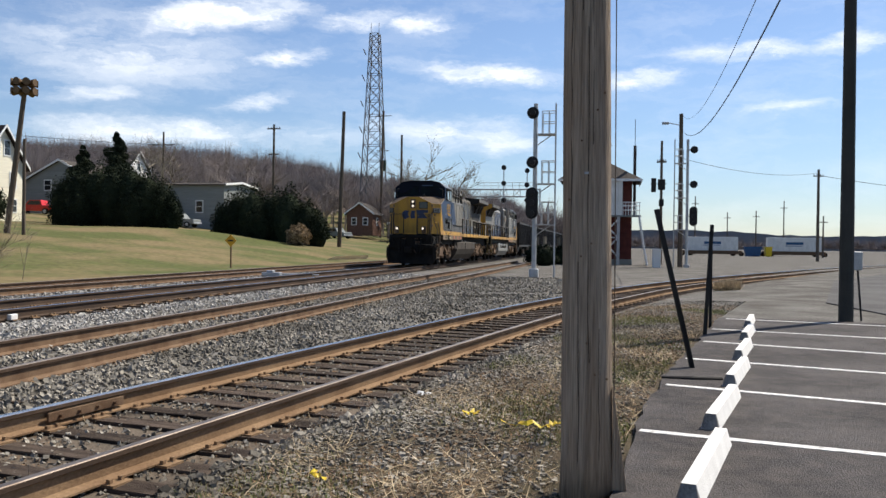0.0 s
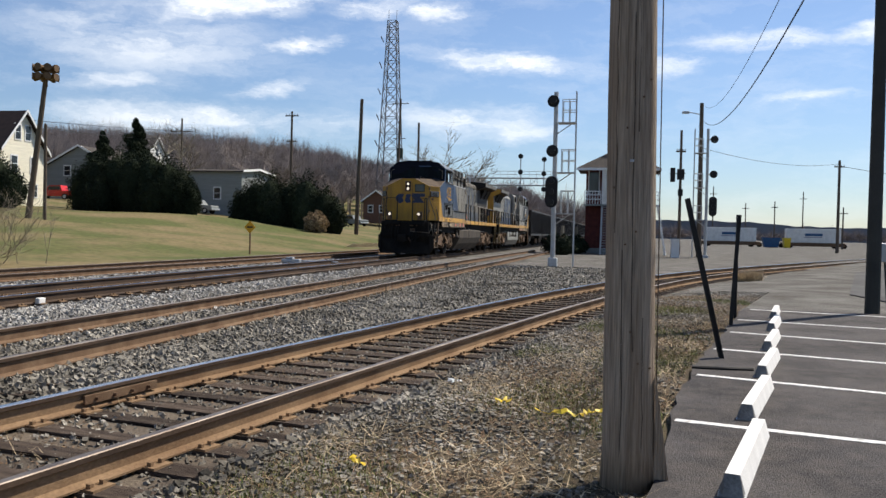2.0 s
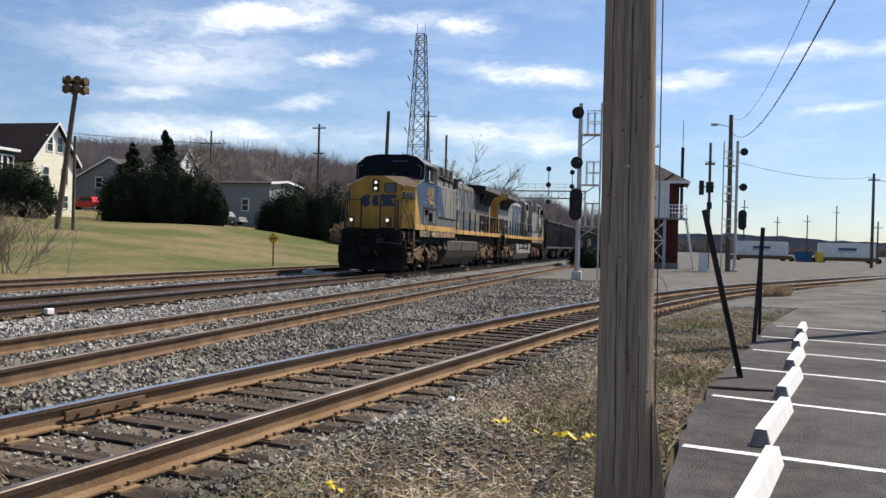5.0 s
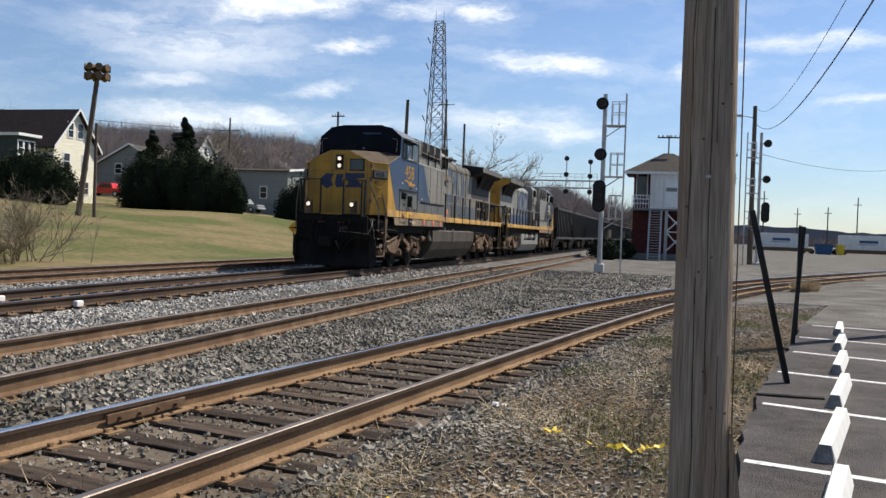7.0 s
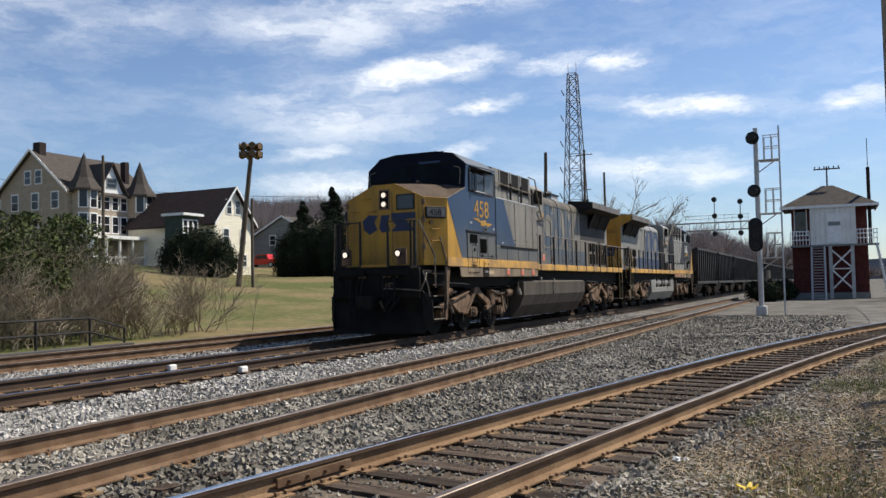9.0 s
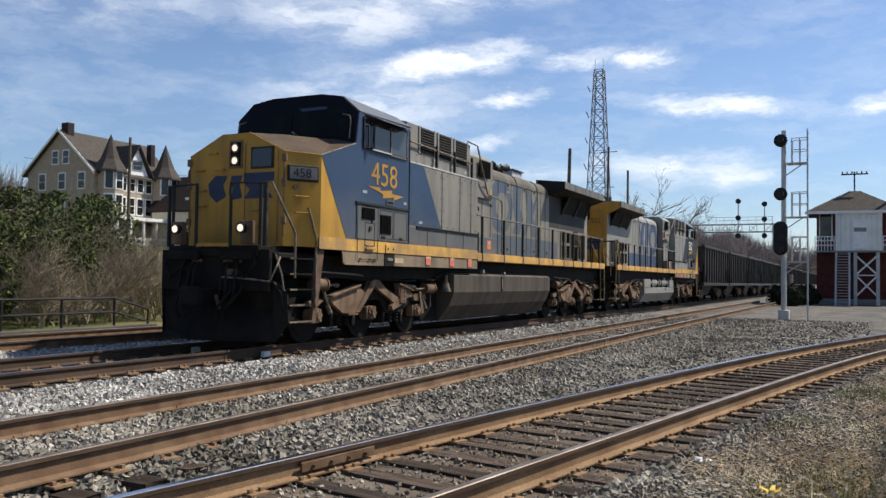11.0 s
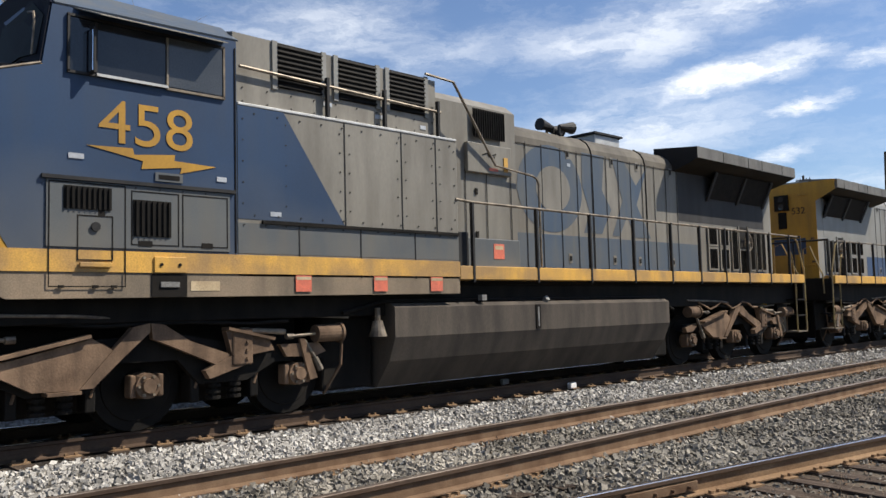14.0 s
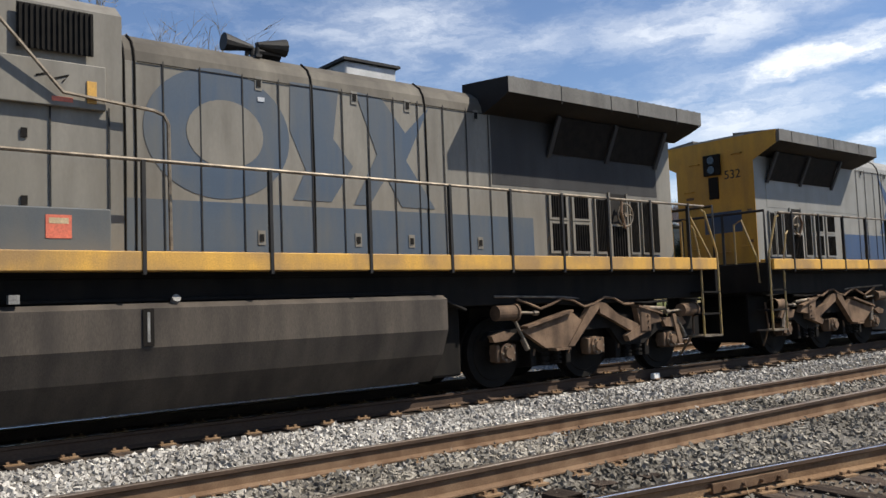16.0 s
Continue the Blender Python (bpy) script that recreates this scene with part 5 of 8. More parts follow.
        part("sun_shade", plate(bmesh.new(), [(x, 1.72, 4.60), (x, 3.5, 4.60), (x + 0.26 * s, 3.4, 4.50), (x + 0.26 * s, 1.9, 4.50)], (0, 0, 0.012)), grey, c)
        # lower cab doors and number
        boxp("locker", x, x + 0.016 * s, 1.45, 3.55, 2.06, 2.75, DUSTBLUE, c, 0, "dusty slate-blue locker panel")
        dx0 = x + 0.0165 * s
        # doors in the locker, outlined by their gaps, with hinges, handle and catches
        for y0, y1, z0, z1 in ((1.47, 2.28, 1.64, 2.74), (1.76, 2.14, 1.92, 2.40), (2.34, 2.90, 2.10, 2.70), (2.94, 3.52, 2.10, 2.70)):
            for a0, a1, b0, b1 in ((y0, y1, z0, z0 + 0.012), (y0, y1, z1 - 0.012, z1), (y0, y0 + 0.012, z0 + 0.012, z1 - 0.012), (y1 - 0.012, y1, z0 + 0.012, z1 - 0.012)):
                boxp("door_gap", dx0, dx0 + 0.004 * s, a0, a1, b0, b1, UNDER, c)
        for y in (1.60, 1.95, 2.15):
            boxp("door_hinge", x + 0.013 * s, x + 0.03 * s, y - 0.03, y + 0.03, 1.63, 1.66, UNDER, c)
        boxp("door_handle", x + 0.02 * s, x + 0.05 * s, 1.78, 2.12, 1.85, 1.90, STRIPE, c, 0.006)
        boxp("soot_mark", dx0, dx0 + 0.003 * s, 1.98, 2.05, 2.40, 2.50, UNDER, c)
        for y0, y1 in ((2.42, 2.58), (3.18, 3.32)):
            boxp("step_slot", dx0, dx0 + 0.006 * s, y0, y1, 2.09, 2.15, UNDER, c)
        boxp("vent_plate", x, x + 0.012 * s, 2.62, 2.95, 2.83, 2.93, DUSTBLUE, c)
        boxp("vent_slot", x + 0.012 * s, x + 0.016 * s, 2.66, 2.91, 2.855, 2.905, UNDER, c)
        boxp("corner_post_seam", x, x + 0.008 * s, 3.63, 3.645, 2.05, 4.55, UNDER, c)
        boxp("drip_rail", x, x + 0.04 * s, 1.40, 3.62, 2.76, 2.80, BLACKMETAL, c)
        louvres(c, x + 0.017 * s, 1.62, 2.12, 2.46, 2.70, s, 9, True)
        louvres(c, x + 0.017 * s, 2.36, 2.80, 2.20, 2.60, s, 7, True)
        rodp("latch", (x, 1.95, 2.28), (x + 0.04 * s, 1.95, 2.28), 0.05, BLACKMETAL, c)
        sb = boxp("step_box", x + 0.012 * s, x + 0.034 * s, 2.60, 2.98, 1.80, 1.98, STRIPE, L, 0.008)
        for y in (2.68, 2.90):
            rodp("bolt", (x + 0.03 * s, y, 1.89), (x + 0.045 * s, y, 1.89), 0.02, UNDER, sb, None, 8)
        boxp("step_hole", x - 0.03 * s, x + 0.013 * s, 2.58, 3.0, 1.53, 1.79, UNDER, L)
        boxp("foot_step", x - 0.02 * s, x + 0.03 * s, 2.68, 2.90, 1.64, 1.70, GREY_AND_SHADE, L)
        m = (Matrix.Translation((x, 1.98, 3.21)) if s > 0 else Matrix.Translation((x, 3.34, 3.21))) @ Matrix(((0, 0, s, 0), (s, 0, 0, 0), (0, 1, 0, 0), (0, 0, 0, 1))).to_4x4()
        letters("cab_number", number, 0.68, m @ Matrix.Diagonal((1.10, 1, 1, 1)), WHITE if second else YELLOW, c, 0.006, "white painted cab number" if second else "yellow painted cab number")
        side_plate("bolt_mark", x, [(1.86, 3.15), (2.36, 3.17), (2.38, 3.10), (2.86, 3.15), (2.85, 3.08), (3.38, 3.06), (2.92, 2.94), (2.94, 3.01), (2.46, 2.95), (2.48, 3.04)], 0.006 * s, YELLOW, c, "yellow lightning flash")
        # equipment boxes behind the cab
        side_plate("blue_fade", s * (W + 0.001), [(3.67, 2.47), (3.67, 3.86), (4.33, 3.86), (5.28, 2.47)], 0.004 * s, blue, L, "blue paint sweeping into grey")
        side_plate("lower_shade", s * (W + 0.001), [(3.67, 2.05), (3.67, 2.42), (7.44, 2.42), (7.44, 2.05)], 0.004 * s, DUSTBLUE if not second else grey, L)
        for y in (5.30, 6.32, 7.0):
            seam(L, s * (W + 0.002), y, 2.44, 3.86, s)
        for y in (4.55, 5.55, 6.55):
            seam(L, s * (W + 0.006), y, 1.76, 2.42, s)
        boxp("box_ledge", s * W, s * (W + 0.035), 4.0, 7.44, 2.42, 2.46, UNDER, L)
        boxp("cabinet_lip", s * (W - 0.09), s * (W + 0.012), 3.67, 7.44, 3.865, 3.90, SILVER, L, 0.006, "worn bright cabinet lip")
        for y in (4.6, 5.88, 6.95):
            rf = boxp("reflector", s * (W + 0.013), s * (W + 0.018), y - 0.12, y + 0.12, 1.585, 1.79, REFLECT, L)
            boxp("pale_strip", s * (W + 0.018), s * (W + 0.020), y - 0.11, y + 0.11, 1.735, 1.775, STRAW, rf)
        boxp("worn_patch", s * (W + 0.001), s * (W + 0.005), 3.05, 3.42, 1.60, 1.71, STRAW, L, 0, "bleached orange patch")
        bm = bmesh.new()
        for y in (3.74, 4.36, 5.22, 5.38, 6.24, 6.40, 6.92, 7.08, 7.38):
            for z in np.linspace(2.66, 3.70, 5):
                rod(bm, (s * W, y, z), (s * (W + 0.010), y, z), 0.011, sides=6)
        for y in np.arange(3.75, 7.4, 0.30):
            rod(bm, (s * (W + 0.004), y, 2.40), (s * (W + 0.016), y, 2.40), 0.010, sides=6)
        for y in np.arange(1.55, 3.5, 0.28):
            rod(bm, (s * (W + 0.012), y, 2.73), (s * (W + 0.026), y, 2.73), 0.010, sides=6)
        for y in np.arange(3.8, 7.1, 0.36):
            for z in (3.95, 4.12):
                rod(bm, (s * (W - 0.10), y, z), (s * (W - 0.088), y, z), 0.010, sides=6)
        for y in np.arange(3.9, 7.4, 0.34):
            for z in (2.52, 3.78):
                rod(bm, (s * W, y, z), (s * (W + 0.012), y, z), 0.012, sides=6)
        tagged(part("bolts", bm, BLACKMETAL, L), kind="stuff")
        # blower section, set in a little, with louvres and its rail
        bx = s * (W - 0.10)
        for y0, y1 in ((4.30, 5.02), (5.27, 5.96), (6.19, 6.9)):
            lv = louvres(L, bx + 0.004 * s, y0, y1, 4.20, 4.78, s, 9)
            for q in (y0 - 0.05, y1):
                boxp("grille_frame", bx, bx + 0.024 * s, q - 0.02, q + 0.055, 4.17, 4.8, GREY_B, lv, 0, "pale grille frame")
        louvres(L, s * (HW + 0.30), 8.12, 8.88, 4.08, 4.55, s, 14, True)
        rail_of_posts(L, [(s * (W - 0.03), 3.72, 4.36), (s * (W - 0.03), 7.15, 4.28)], [(s * (W - 0.03), y, 4.44) for y in (5.05, 6.05, 7.1)], 3.9)
        part("grab_rail", tube(bmesh.new(), [(s * (W - 0.07), 6.9, 4.84), (s * (W - 0.03), 7.45, 4.80), (s * (HW + 0.38), 8.55, 3.64), (s * (HW + 0.36), 9.5, 3.56), (s * (HW + 0.36), 9.62, 3.52), (s * (HW + 0.36), 9.67, 3.42), (s * (HW + 0.36), 9.68, 2.0)], 0.022), HANDRAIL, L)
        boxp("control_box", s * (HW + 0.25), s * (HW + 0.33), 7.95, 9.0, 3.50, 3.98, grey, L, 0.01)
        boxp("switch_box", s * 1.15, s * 1.42, 7.75, 9.0, 1.95, 2.42, DUSTBLUE, L, 0.015)
        rf = boxp("reflector", s * 1.421, s * 1.426, 8.35, 8.60, 2.10, 2.34, REFLECT, L)
        boxp("pale_strip", s * 1.426, s * 1.428, 8.38, 8.57, 2.25, 2.31, STRAW, rf)
        boxp("red_sticker", s * (HW + 0.331), s * (HW + 0.334), 8.45, 8.66, 3.55, 3.60, REFLECT, L)
        boxp("gauge_glass", s * (HW + 0.331), s * (HW + 0.345), 8.80, 8.90, 3.56, 3.80, STRIPE, L, 0.004)
        part("stencil_mark", tube(bmesh.new(), [(s * (HW + 0.334), 8.30, 3.80), (s * (HW + 0.334), 8.42, 3.84), (s * (HW + 0.334), 8.46, 3.78), (s * (HW + 0.334), 8.62, 3.84), (s * (HW + 0.334), 8.56, 3.76)], 0.010, 5), UNDER, L)
        boxp("dark_box", s * 1.2, s * 1.45, 7.5, 7.75, 1.95, 2.5, BLACKMETAL, L, 0.01)
        # hood side: lower blue band, emblem shapes, doors and seams
        hx = s * (HW + 0.001)
        side_plate("lower_band", hx, [(9.25, 1.95), (9.25, 2.62), (15.75, 2.62), (15.75, 1.95)], 0.003 * s, faded, L, "faded blue band along the hood")
        e = part("emblem", plate(bmesh.new(), [(hx + 0.004 * s, 10.45 + 0.94 * math.cos(a), 3.46 + 0.80 * math.sin(a)) for a in np.linspace(0, 2 * math.pi, 48, endpoint=False)], (0.001 * s, 0, 0)), faded, L, "faded blue emblem shapes")
        part("emblem_inner", plate(bmesh.new(), [(hx + 0.008 * s, 10.52 + 0.50 * math.cos(a), 3.46 + 0.42 * math.sin(a)) for a in np.linspace(0, 2 * math.pi, 28, endpoint=False)], (0.002 * s, 0, 0)), grey, e)
        side_plate("emblem_block", hx + 0.004 * s, [(11.42, 4.24), (12.15, 4.24), (12.05, 3.55), (12.35, 3.2), (12.0, 2.70), (11.42, 2.70), (11.62, 3.1), (11.40, 3.6)], 0.001 * s, faded, L)
        side_plate("emblem_block", hx + 0.0055 * s, [(12.42, 4.24), (12.85, 4.20), (13.25, 3.75), (13.70, 4.18), (13.25, 3.35), (13.75, 2.68), (13.15, 2.68), (12.9, 3.1), (12.6, 2.68), (12.35, 2.68), (12.75, 3.4)], 0.001 * s, faded, L)
        for y in (9.75, 10.2, 10.75, 11.25, 11.72, 12.2, 12.62, 13.05, 13.48, 13.95, 14.4, 14.85):
            seam(L, s * (HW + 0.009), y, 2.0, 4.24, s)
        # wall panel below the wing: its shade is painted in along with soot
        side_plate("sooty_wall", hx, [(14.9, 3.12), (14.9, 4.30), (19.0, 4.30), (19.0, 3.12)], 0.004 * s, grey if second else WALL_SHADE, L, "wall under the wing, soot and the wing's shade in its colour")
        side_plate("blue_patch", hx, [(18.58, 1.95), (18.58, 2.60), (19.0, 2.60), (19.0, 1.95)], 0.004 * s, BLUE_B, L, "fresh blue paint patch")
        # heavy joints that run up over the shoulder, and the line above and below the doors
        for y in (9.30, 9.42, 11.74, 13.62):
            part("panel_joint", tube(bmesh.new(), [(s * (HW + 0.006), y, 1.96), (s * (HW + 0.008), y + 0.008, 3.1), (s * (HW + 0.006), y, 4.21), (s * (HW - 0.024), y, 4.345), (s * (HW - 0.095), y, 4.462), (s * (HW - 0.255), y, 4.578)], 0.014, 6), UNDER, L)
        for y0, y1 in ((9.45, 11.72), (11.76, 13.60), (13.64, 14.8)):
            boxp("door_line", s * (HW + 0.008), s * (HW + 0.014), y0, y1, 4.195, 4.207, UNDER, L)
            boxp("door_line", s * (HW + 0.008), s * (HW + 0.014), y0, y1, 2.005, 2.017, UNDER, L)
        bm = bmesh.new()
        for y in np.arange(wing0 + 0.15, wing1 - 0.05, 0.2):
            rod(bm, (s * 1.52, y, 4.655), (s * 1.52, y, 4.682), 0.014, sides=6)
        tagged(part("wing_rivets", bm, WINGGREY, L), kind="stuff")
        for y in (7.95, 8.45, 9.05):
            seam(L, s * (HW + 0.261), y, 1.95, 3.55, s)
        for y in (10.97, 12.4, 13.3, 14.6):
            for z in (2.2, 4.15):
                la = boxp("latch_plate", s * (HW + 0.009), s * (HW + 0.013), y - 0.05, y + 0.05, z - 0.09, z + 0.09, grey, L)
                boxp("door_latch", s * (HW + 0.014), s * (HW + 0.022), y - 0.028, y + 0.028, z - 0.045, z + 0.045, UNDER, la)
        for y, z in ((8.2, 3.2), (8.2, 2.5)):
            boxp("door_latch", s * (HW + 0.256), s * (HW + 0.270), y - 0.03, y + 0.03, z - 0.05, z + 0.05, UNDER, L)
        for y, z, q in ((5.1, 4.10, 0.09), (6.0, 4.06, 0.09), (6.85, 4.02, 0.07), (11.0, 3.95, 0.06), (4.2, 2.55, 0.10), (3.45, 2.92, 0.08), (1.75, 3.02, 0.1)):
            x0 = W + 0.008 if y < 4.3 else W - 0.095 if y < 7 else HW + 0.012
            boxp("data_label", s * x0, s * (x0 + 0.003), y - q * 0.8, y + q * 0.8, z - 0.028, z + 0.028, GALV, L, 0, "small white sticker")
        for y0, y1, z0, z1 in ((16.15, 16.5, 2.65, 3.02), (16.15, 16.5, 2.1, 2.55), (16.7, 17.05, 2.65, 3.02), (16.7, 17.05, 2.1, 2.55), (17.25, 17.5, 2.1, 3.0), (17.65, 18.05, 2.0, 2.55), (18.18, 18.38, 2.1, 3.0), (18.52, 18.7, 2.1, 3.0), (18.8, 18.96, 2.1, 3.0)):
            lv = louvres(L, s * (HW + 0.024), y0, y1, z0, z1, s, 6, True)
            fy = 0.055 if y1 - y0 > 0.3 else 0.03
            for a0, a1, b0, b1 in ((y0 - fy, y0, z0 - 0.04, z1 + 0.04), (y1, y1 + fy, z0 - 0.04, z1 + 0.04), (y0, y1, z1, z1 + 0.04), (y0, y1, z0 - 0.04, z0)):
                boxp("grille_frame", s * (HW + 0.004), s * (HW + 0.04), a0 + 0.002, a1 - 0.002, b0, b1, grey, lv)
        # flat dark plate: the recess's shade is put into its colour
        boxp("wheel_recess", s * (HW + 0.005), s * (HW + 0.012), 17.60, 18.12, 2.58, 3.12, SOOT_SHADE, L, 0, "dark brake wheel recess")
        for y in (17.62, 18.10):
            boxp("recess_frame", s * (HW + 0.004), s * (HW + 0.03), y - 0.02, y + 0.02, 2.0, 3.14, grey, L)
        part("brake_lever", tube(bmesh.new(), [(s * (HW + 0.10), 17.86, 2.98), (s * (HW + 0.13), 17.80, 2.78), (s * (HW + 0.10), 17.92, 2.50)], 0.024), TRUCK, L)
        bm = bmesh.new()
        bmesh.ops.create_circle(bm, segments=20, radius=0.2, matrix=Matrix.Translation((s * (HW + 0.1), 17.95, 2.75)) @ pose(0, 0, 0, 0, 90, 0))
        hwv = [v.co.copy() for v in bm.verts]
        bm.free()
        bm = tube(bmesh.new(), hwv + hwv[:1], 0.016, 5)
        for k in (0, 5, 10, 15):
            rod(bm, hwv[k], (s * (HW + 0.08), 17.95, 2.75), 0.012, sides=5)
        rod(bm, (s * HW, 17.95, 2.75), (s * (HW + 0.12), 17.95, 2.75), 0.04)
        part("brake_wheel", bm, HANDRAIL, L)
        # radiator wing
        part("radiator_wing", plate(bmesh.new(), [(s * (HW - 0.01), wing0, 4.20), (s * 1.30, wing0, 4.31), (s * 1.56, wing0, 4.42), (s * 1.56, wing0, 4.66), (s * 0.5, wing0, 4.76), (s * 0.5, wing0, 4.30)], (0, wing1 - wing0, 0)), [WINGGREY, SOOT_SHADE], L, "sooty grey overhanging radiator wing, underside shade painted black")
        # black top and front for soot; on the underside black paints its shade
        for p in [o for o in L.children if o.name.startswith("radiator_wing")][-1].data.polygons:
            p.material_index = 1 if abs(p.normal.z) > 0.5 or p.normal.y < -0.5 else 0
        part("wing_screen", plate(bmesh.new(), [(s * (HW + 0.002), 16.2, 3.72), (s * (HW + 0.002), 18.98, 3.72), (s * 1.20, 18.98, 4.28), (s * 1.20, 16.2, 4.28)], (0.02 * s, 0, -0.02)), GRILLE, L, "dark sloping radiator screen")
        for y in (16.12, 17.55, 18.92):
            part("screen_bar", plate(bmesh.new(), [(s * (HW + 0.002), y, 3.66), (s * (HW + 0.002), y + 0.08, 3.66), (s * 1.24, y + 0.08, 4.28), (s * 1.24, y, 4.28)], (0.03 * s, 0, -0.03)), WALL_SHADE, L)
        for y in (15.9, 17.1, 17.8, 18.9):
            boxp("seam", s * 1.56, s * 1.566, y - 0.006, y + 0.006, 4.37, 4.65, BLACKMETAL, L)
        # walkway handrail
        posts = [7.75, 9.3, 10.8, 12.2, 13.55, 14.7, 15.8, 16.9, 18.0, 19.1]
        rail_of_posts(L, [(s * 1.53, 7.40, 2.98), (s * 1.53, 7.75, 2.96), (s * 1.53, 19.6, 2.92)], [(s * 1.532, y, 2.95) for y in posts], 1.72)
        # rear steps
        st = part("rear_steps", tube(bmesh.new(), [(s * 1.5, 19.55, 2.86), (s * 1.5, 19.66, 2.82), (s * 1.5, 19.98, 2.1), (s * 1.5, 20.0, 1.75), (s * 1.5, 20.0, 0.55)], 0.022), GRABGOLD, L, "worn gold rear step handrail")
        part("grab_rail", tube(bmesh.new(), [(s * 1.5, 19.22, 2.55), (s * 1.5, 19.30, 2.48), (s * 1.5, 19.46, 1.9), (s * 1.5, 19.46, 0.55)], 0.020), GRABGOLD, L)
        part("end_grab", tube(bmesh.new(), [(s * 0.75, 19.98, 1.9), (s * 0.75, 19.98, 2.72), (s * 0.95, 20.02, 2.80), (s * 1.3, 20.1, 2.0), (s * 1.3, 20.05, 1.5)], 0.020), GRABGOLD, L)
        boxp("step_back", s * 0.95, s * 1.0, 19.44, 20.02, 0.5, 1.7, UNDER, L)
        for z in (0.55, 0.95, 1.35):
            boxp("step", s * 1.15, s * 1.52, 19.45, 20.0, z - 0.02, z + 0.01, UNDER if z > 0.6 else HANDRAIL, st)
        # front steps
        fs = boxp("step_well", s * 1.02, s * 1.06, -0.62, 0.16, 0.42, 1.8, UNDER, L)
        side_plate("step_hanger", s * 1.44, [(0.16, 1.78), (0.40, 1.78), (0.17, 0.42), (0.05, 0.42)], 0.05 * s, TRUCK, L, "dusty tapered step hanger")
        for k, z in enumerate((0.46, 0.76, 1.04, 1.32, 1.6)):
            boxp("step", s * 1.06, s * 1.50, -0.68, 0.05, z - 0.012, z + 0.012, UNDER, fs)
            # pale edge strips as long as the sunlit part, upper ones duller
            boxp("step_edge", s * 1.501, s * 1.505, -0.66, (0.02, -0.2, -0.45, -0.55, -0.55)[k], z - 0.016, z + 0.016, HANDRAIL if k < 3 else TRUCK, fs)
        part("grab_rail", tube(bmesh.new(), [(s * 1.48, -0.50, 1.25), (s * 1.48, -0.50, 2.05), (s * 1.22, -0.86, 2.94), (s * 1.15, -0.90, 2.96), (s * 1.15, -0.90, 1.82)], 0.022), HANDRAIL, L)
        part("grab_rail", tube(bmesh.new(), [(s * 1.5, 0.12, 0.7), (s * 1.5, 0.12, 2.0), (s * 1.40, 0.0, 2.55)], 0.02), HANDRAIL, L)
        part("front_rail", tube(tube(bmesh.new(), [(s * 1.12, -0.92, 1.8), (s * 1.12, -0.92, 2.93), (s * 0.40, -0.98, 2.95), (s * 0.40, -0.98, 1.8)], 0.035), [(s * 1.02, -0.92, 1.8), (s * 1.02, -0.92, 2.93)], 0.03), BLACKMETAL, L)
        # ditch lights and number boards
        hl = boxp("ditch_light_box", s * 0.68, s * 0.92, -1.06, -0.92, 1.84, 2.26, TRUCK, L, 0.02)
        part("bezel", rod(bmesh.new(), (s * 0.76, -1.15, 2.12), (s * 0.76, -1.05, 2.12), 0.10, 0.085, sides=20), BLACKMETAL, hl)
        part("ditch_light", rod(bmesh.new(), (s * 0.76, -1.165, 2.12), (s * 0.76, -1.15, 2.12), 0.045, 0.068, sides=18), LIT if lamps else GLASS, hl, "lit round ditch light" if lamps else "dark ditch light")
        facet = pose(s * 1.325, -0.095, 0, 0, 0, 55.2 * s)
        nb = boxp("number_board", -0.30, 0.30, -0.05, 0.05, 3.03, 3.33, BLACKMETAL, L, 0.02, "", facet)
        boxp("number_face", -0.265, 0.265, -0.058, -0.051, 3.07, 3.29, BOARD, nb, 0.0, "", facet)
        letters("board_number", number, 0.24, facet @ Matrix.Translation((-0.21, -0.062, 3.10)) @ pose(0, 0, 0, 90), BLACKMETAL, nb, 0.003)
        for z in (2.45, 2.75):
            part("nose_grab", tube(bmesh.new(), [facet @ Vector(v) for v in ((-0.15, 0.01, z), (-0.15, -0.06, z), (0.1, -0.06, z), (0.1, 0.01, z))], 0.013), YELLOW, L)
        rodp("hose_plug", facet @ Vector((-0.15, 0.0, 2.92)), facet @ Vector((-0.15, -0.06, 2.92)), 0.05, TRUCK, L)
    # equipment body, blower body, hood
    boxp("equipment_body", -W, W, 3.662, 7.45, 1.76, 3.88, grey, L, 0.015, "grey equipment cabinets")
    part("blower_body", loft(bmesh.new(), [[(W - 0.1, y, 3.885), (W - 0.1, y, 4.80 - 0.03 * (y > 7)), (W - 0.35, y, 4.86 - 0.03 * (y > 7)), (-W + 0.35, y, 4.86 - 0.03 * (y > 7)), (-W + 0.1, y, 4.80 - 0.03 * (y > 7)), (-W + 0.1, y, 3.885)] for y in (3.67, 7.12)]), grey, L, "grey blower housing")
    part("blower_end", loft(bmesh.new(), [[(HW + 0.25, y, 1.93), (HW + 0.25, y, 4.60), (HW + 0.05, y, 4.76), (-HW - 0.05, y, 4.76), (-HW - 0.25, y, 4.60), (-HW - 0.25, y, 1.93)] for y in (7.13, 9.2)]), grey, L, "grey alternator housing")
    part("hood", loft(bmesh.new(), [[(HW, y, 1.93), (HW, y, 4.20), (HW - 0.03, y, 4.335), (HW - 0.10, y, 4.455), (HW - 0.26, y, 4.57), (-HW + 0.26, y, 4.57), (-HW + 0.10, y, 4.455), (-HW + 0.03, y, 4.335), (-HW, y, 4.20), (-HW, y, 1.93)] for y in (9.201, 11.7, 13.6, 15.05, 19.0)]), [grey, SOOT_SHADE, SHOULDER], L, "dusty grey engine hood")
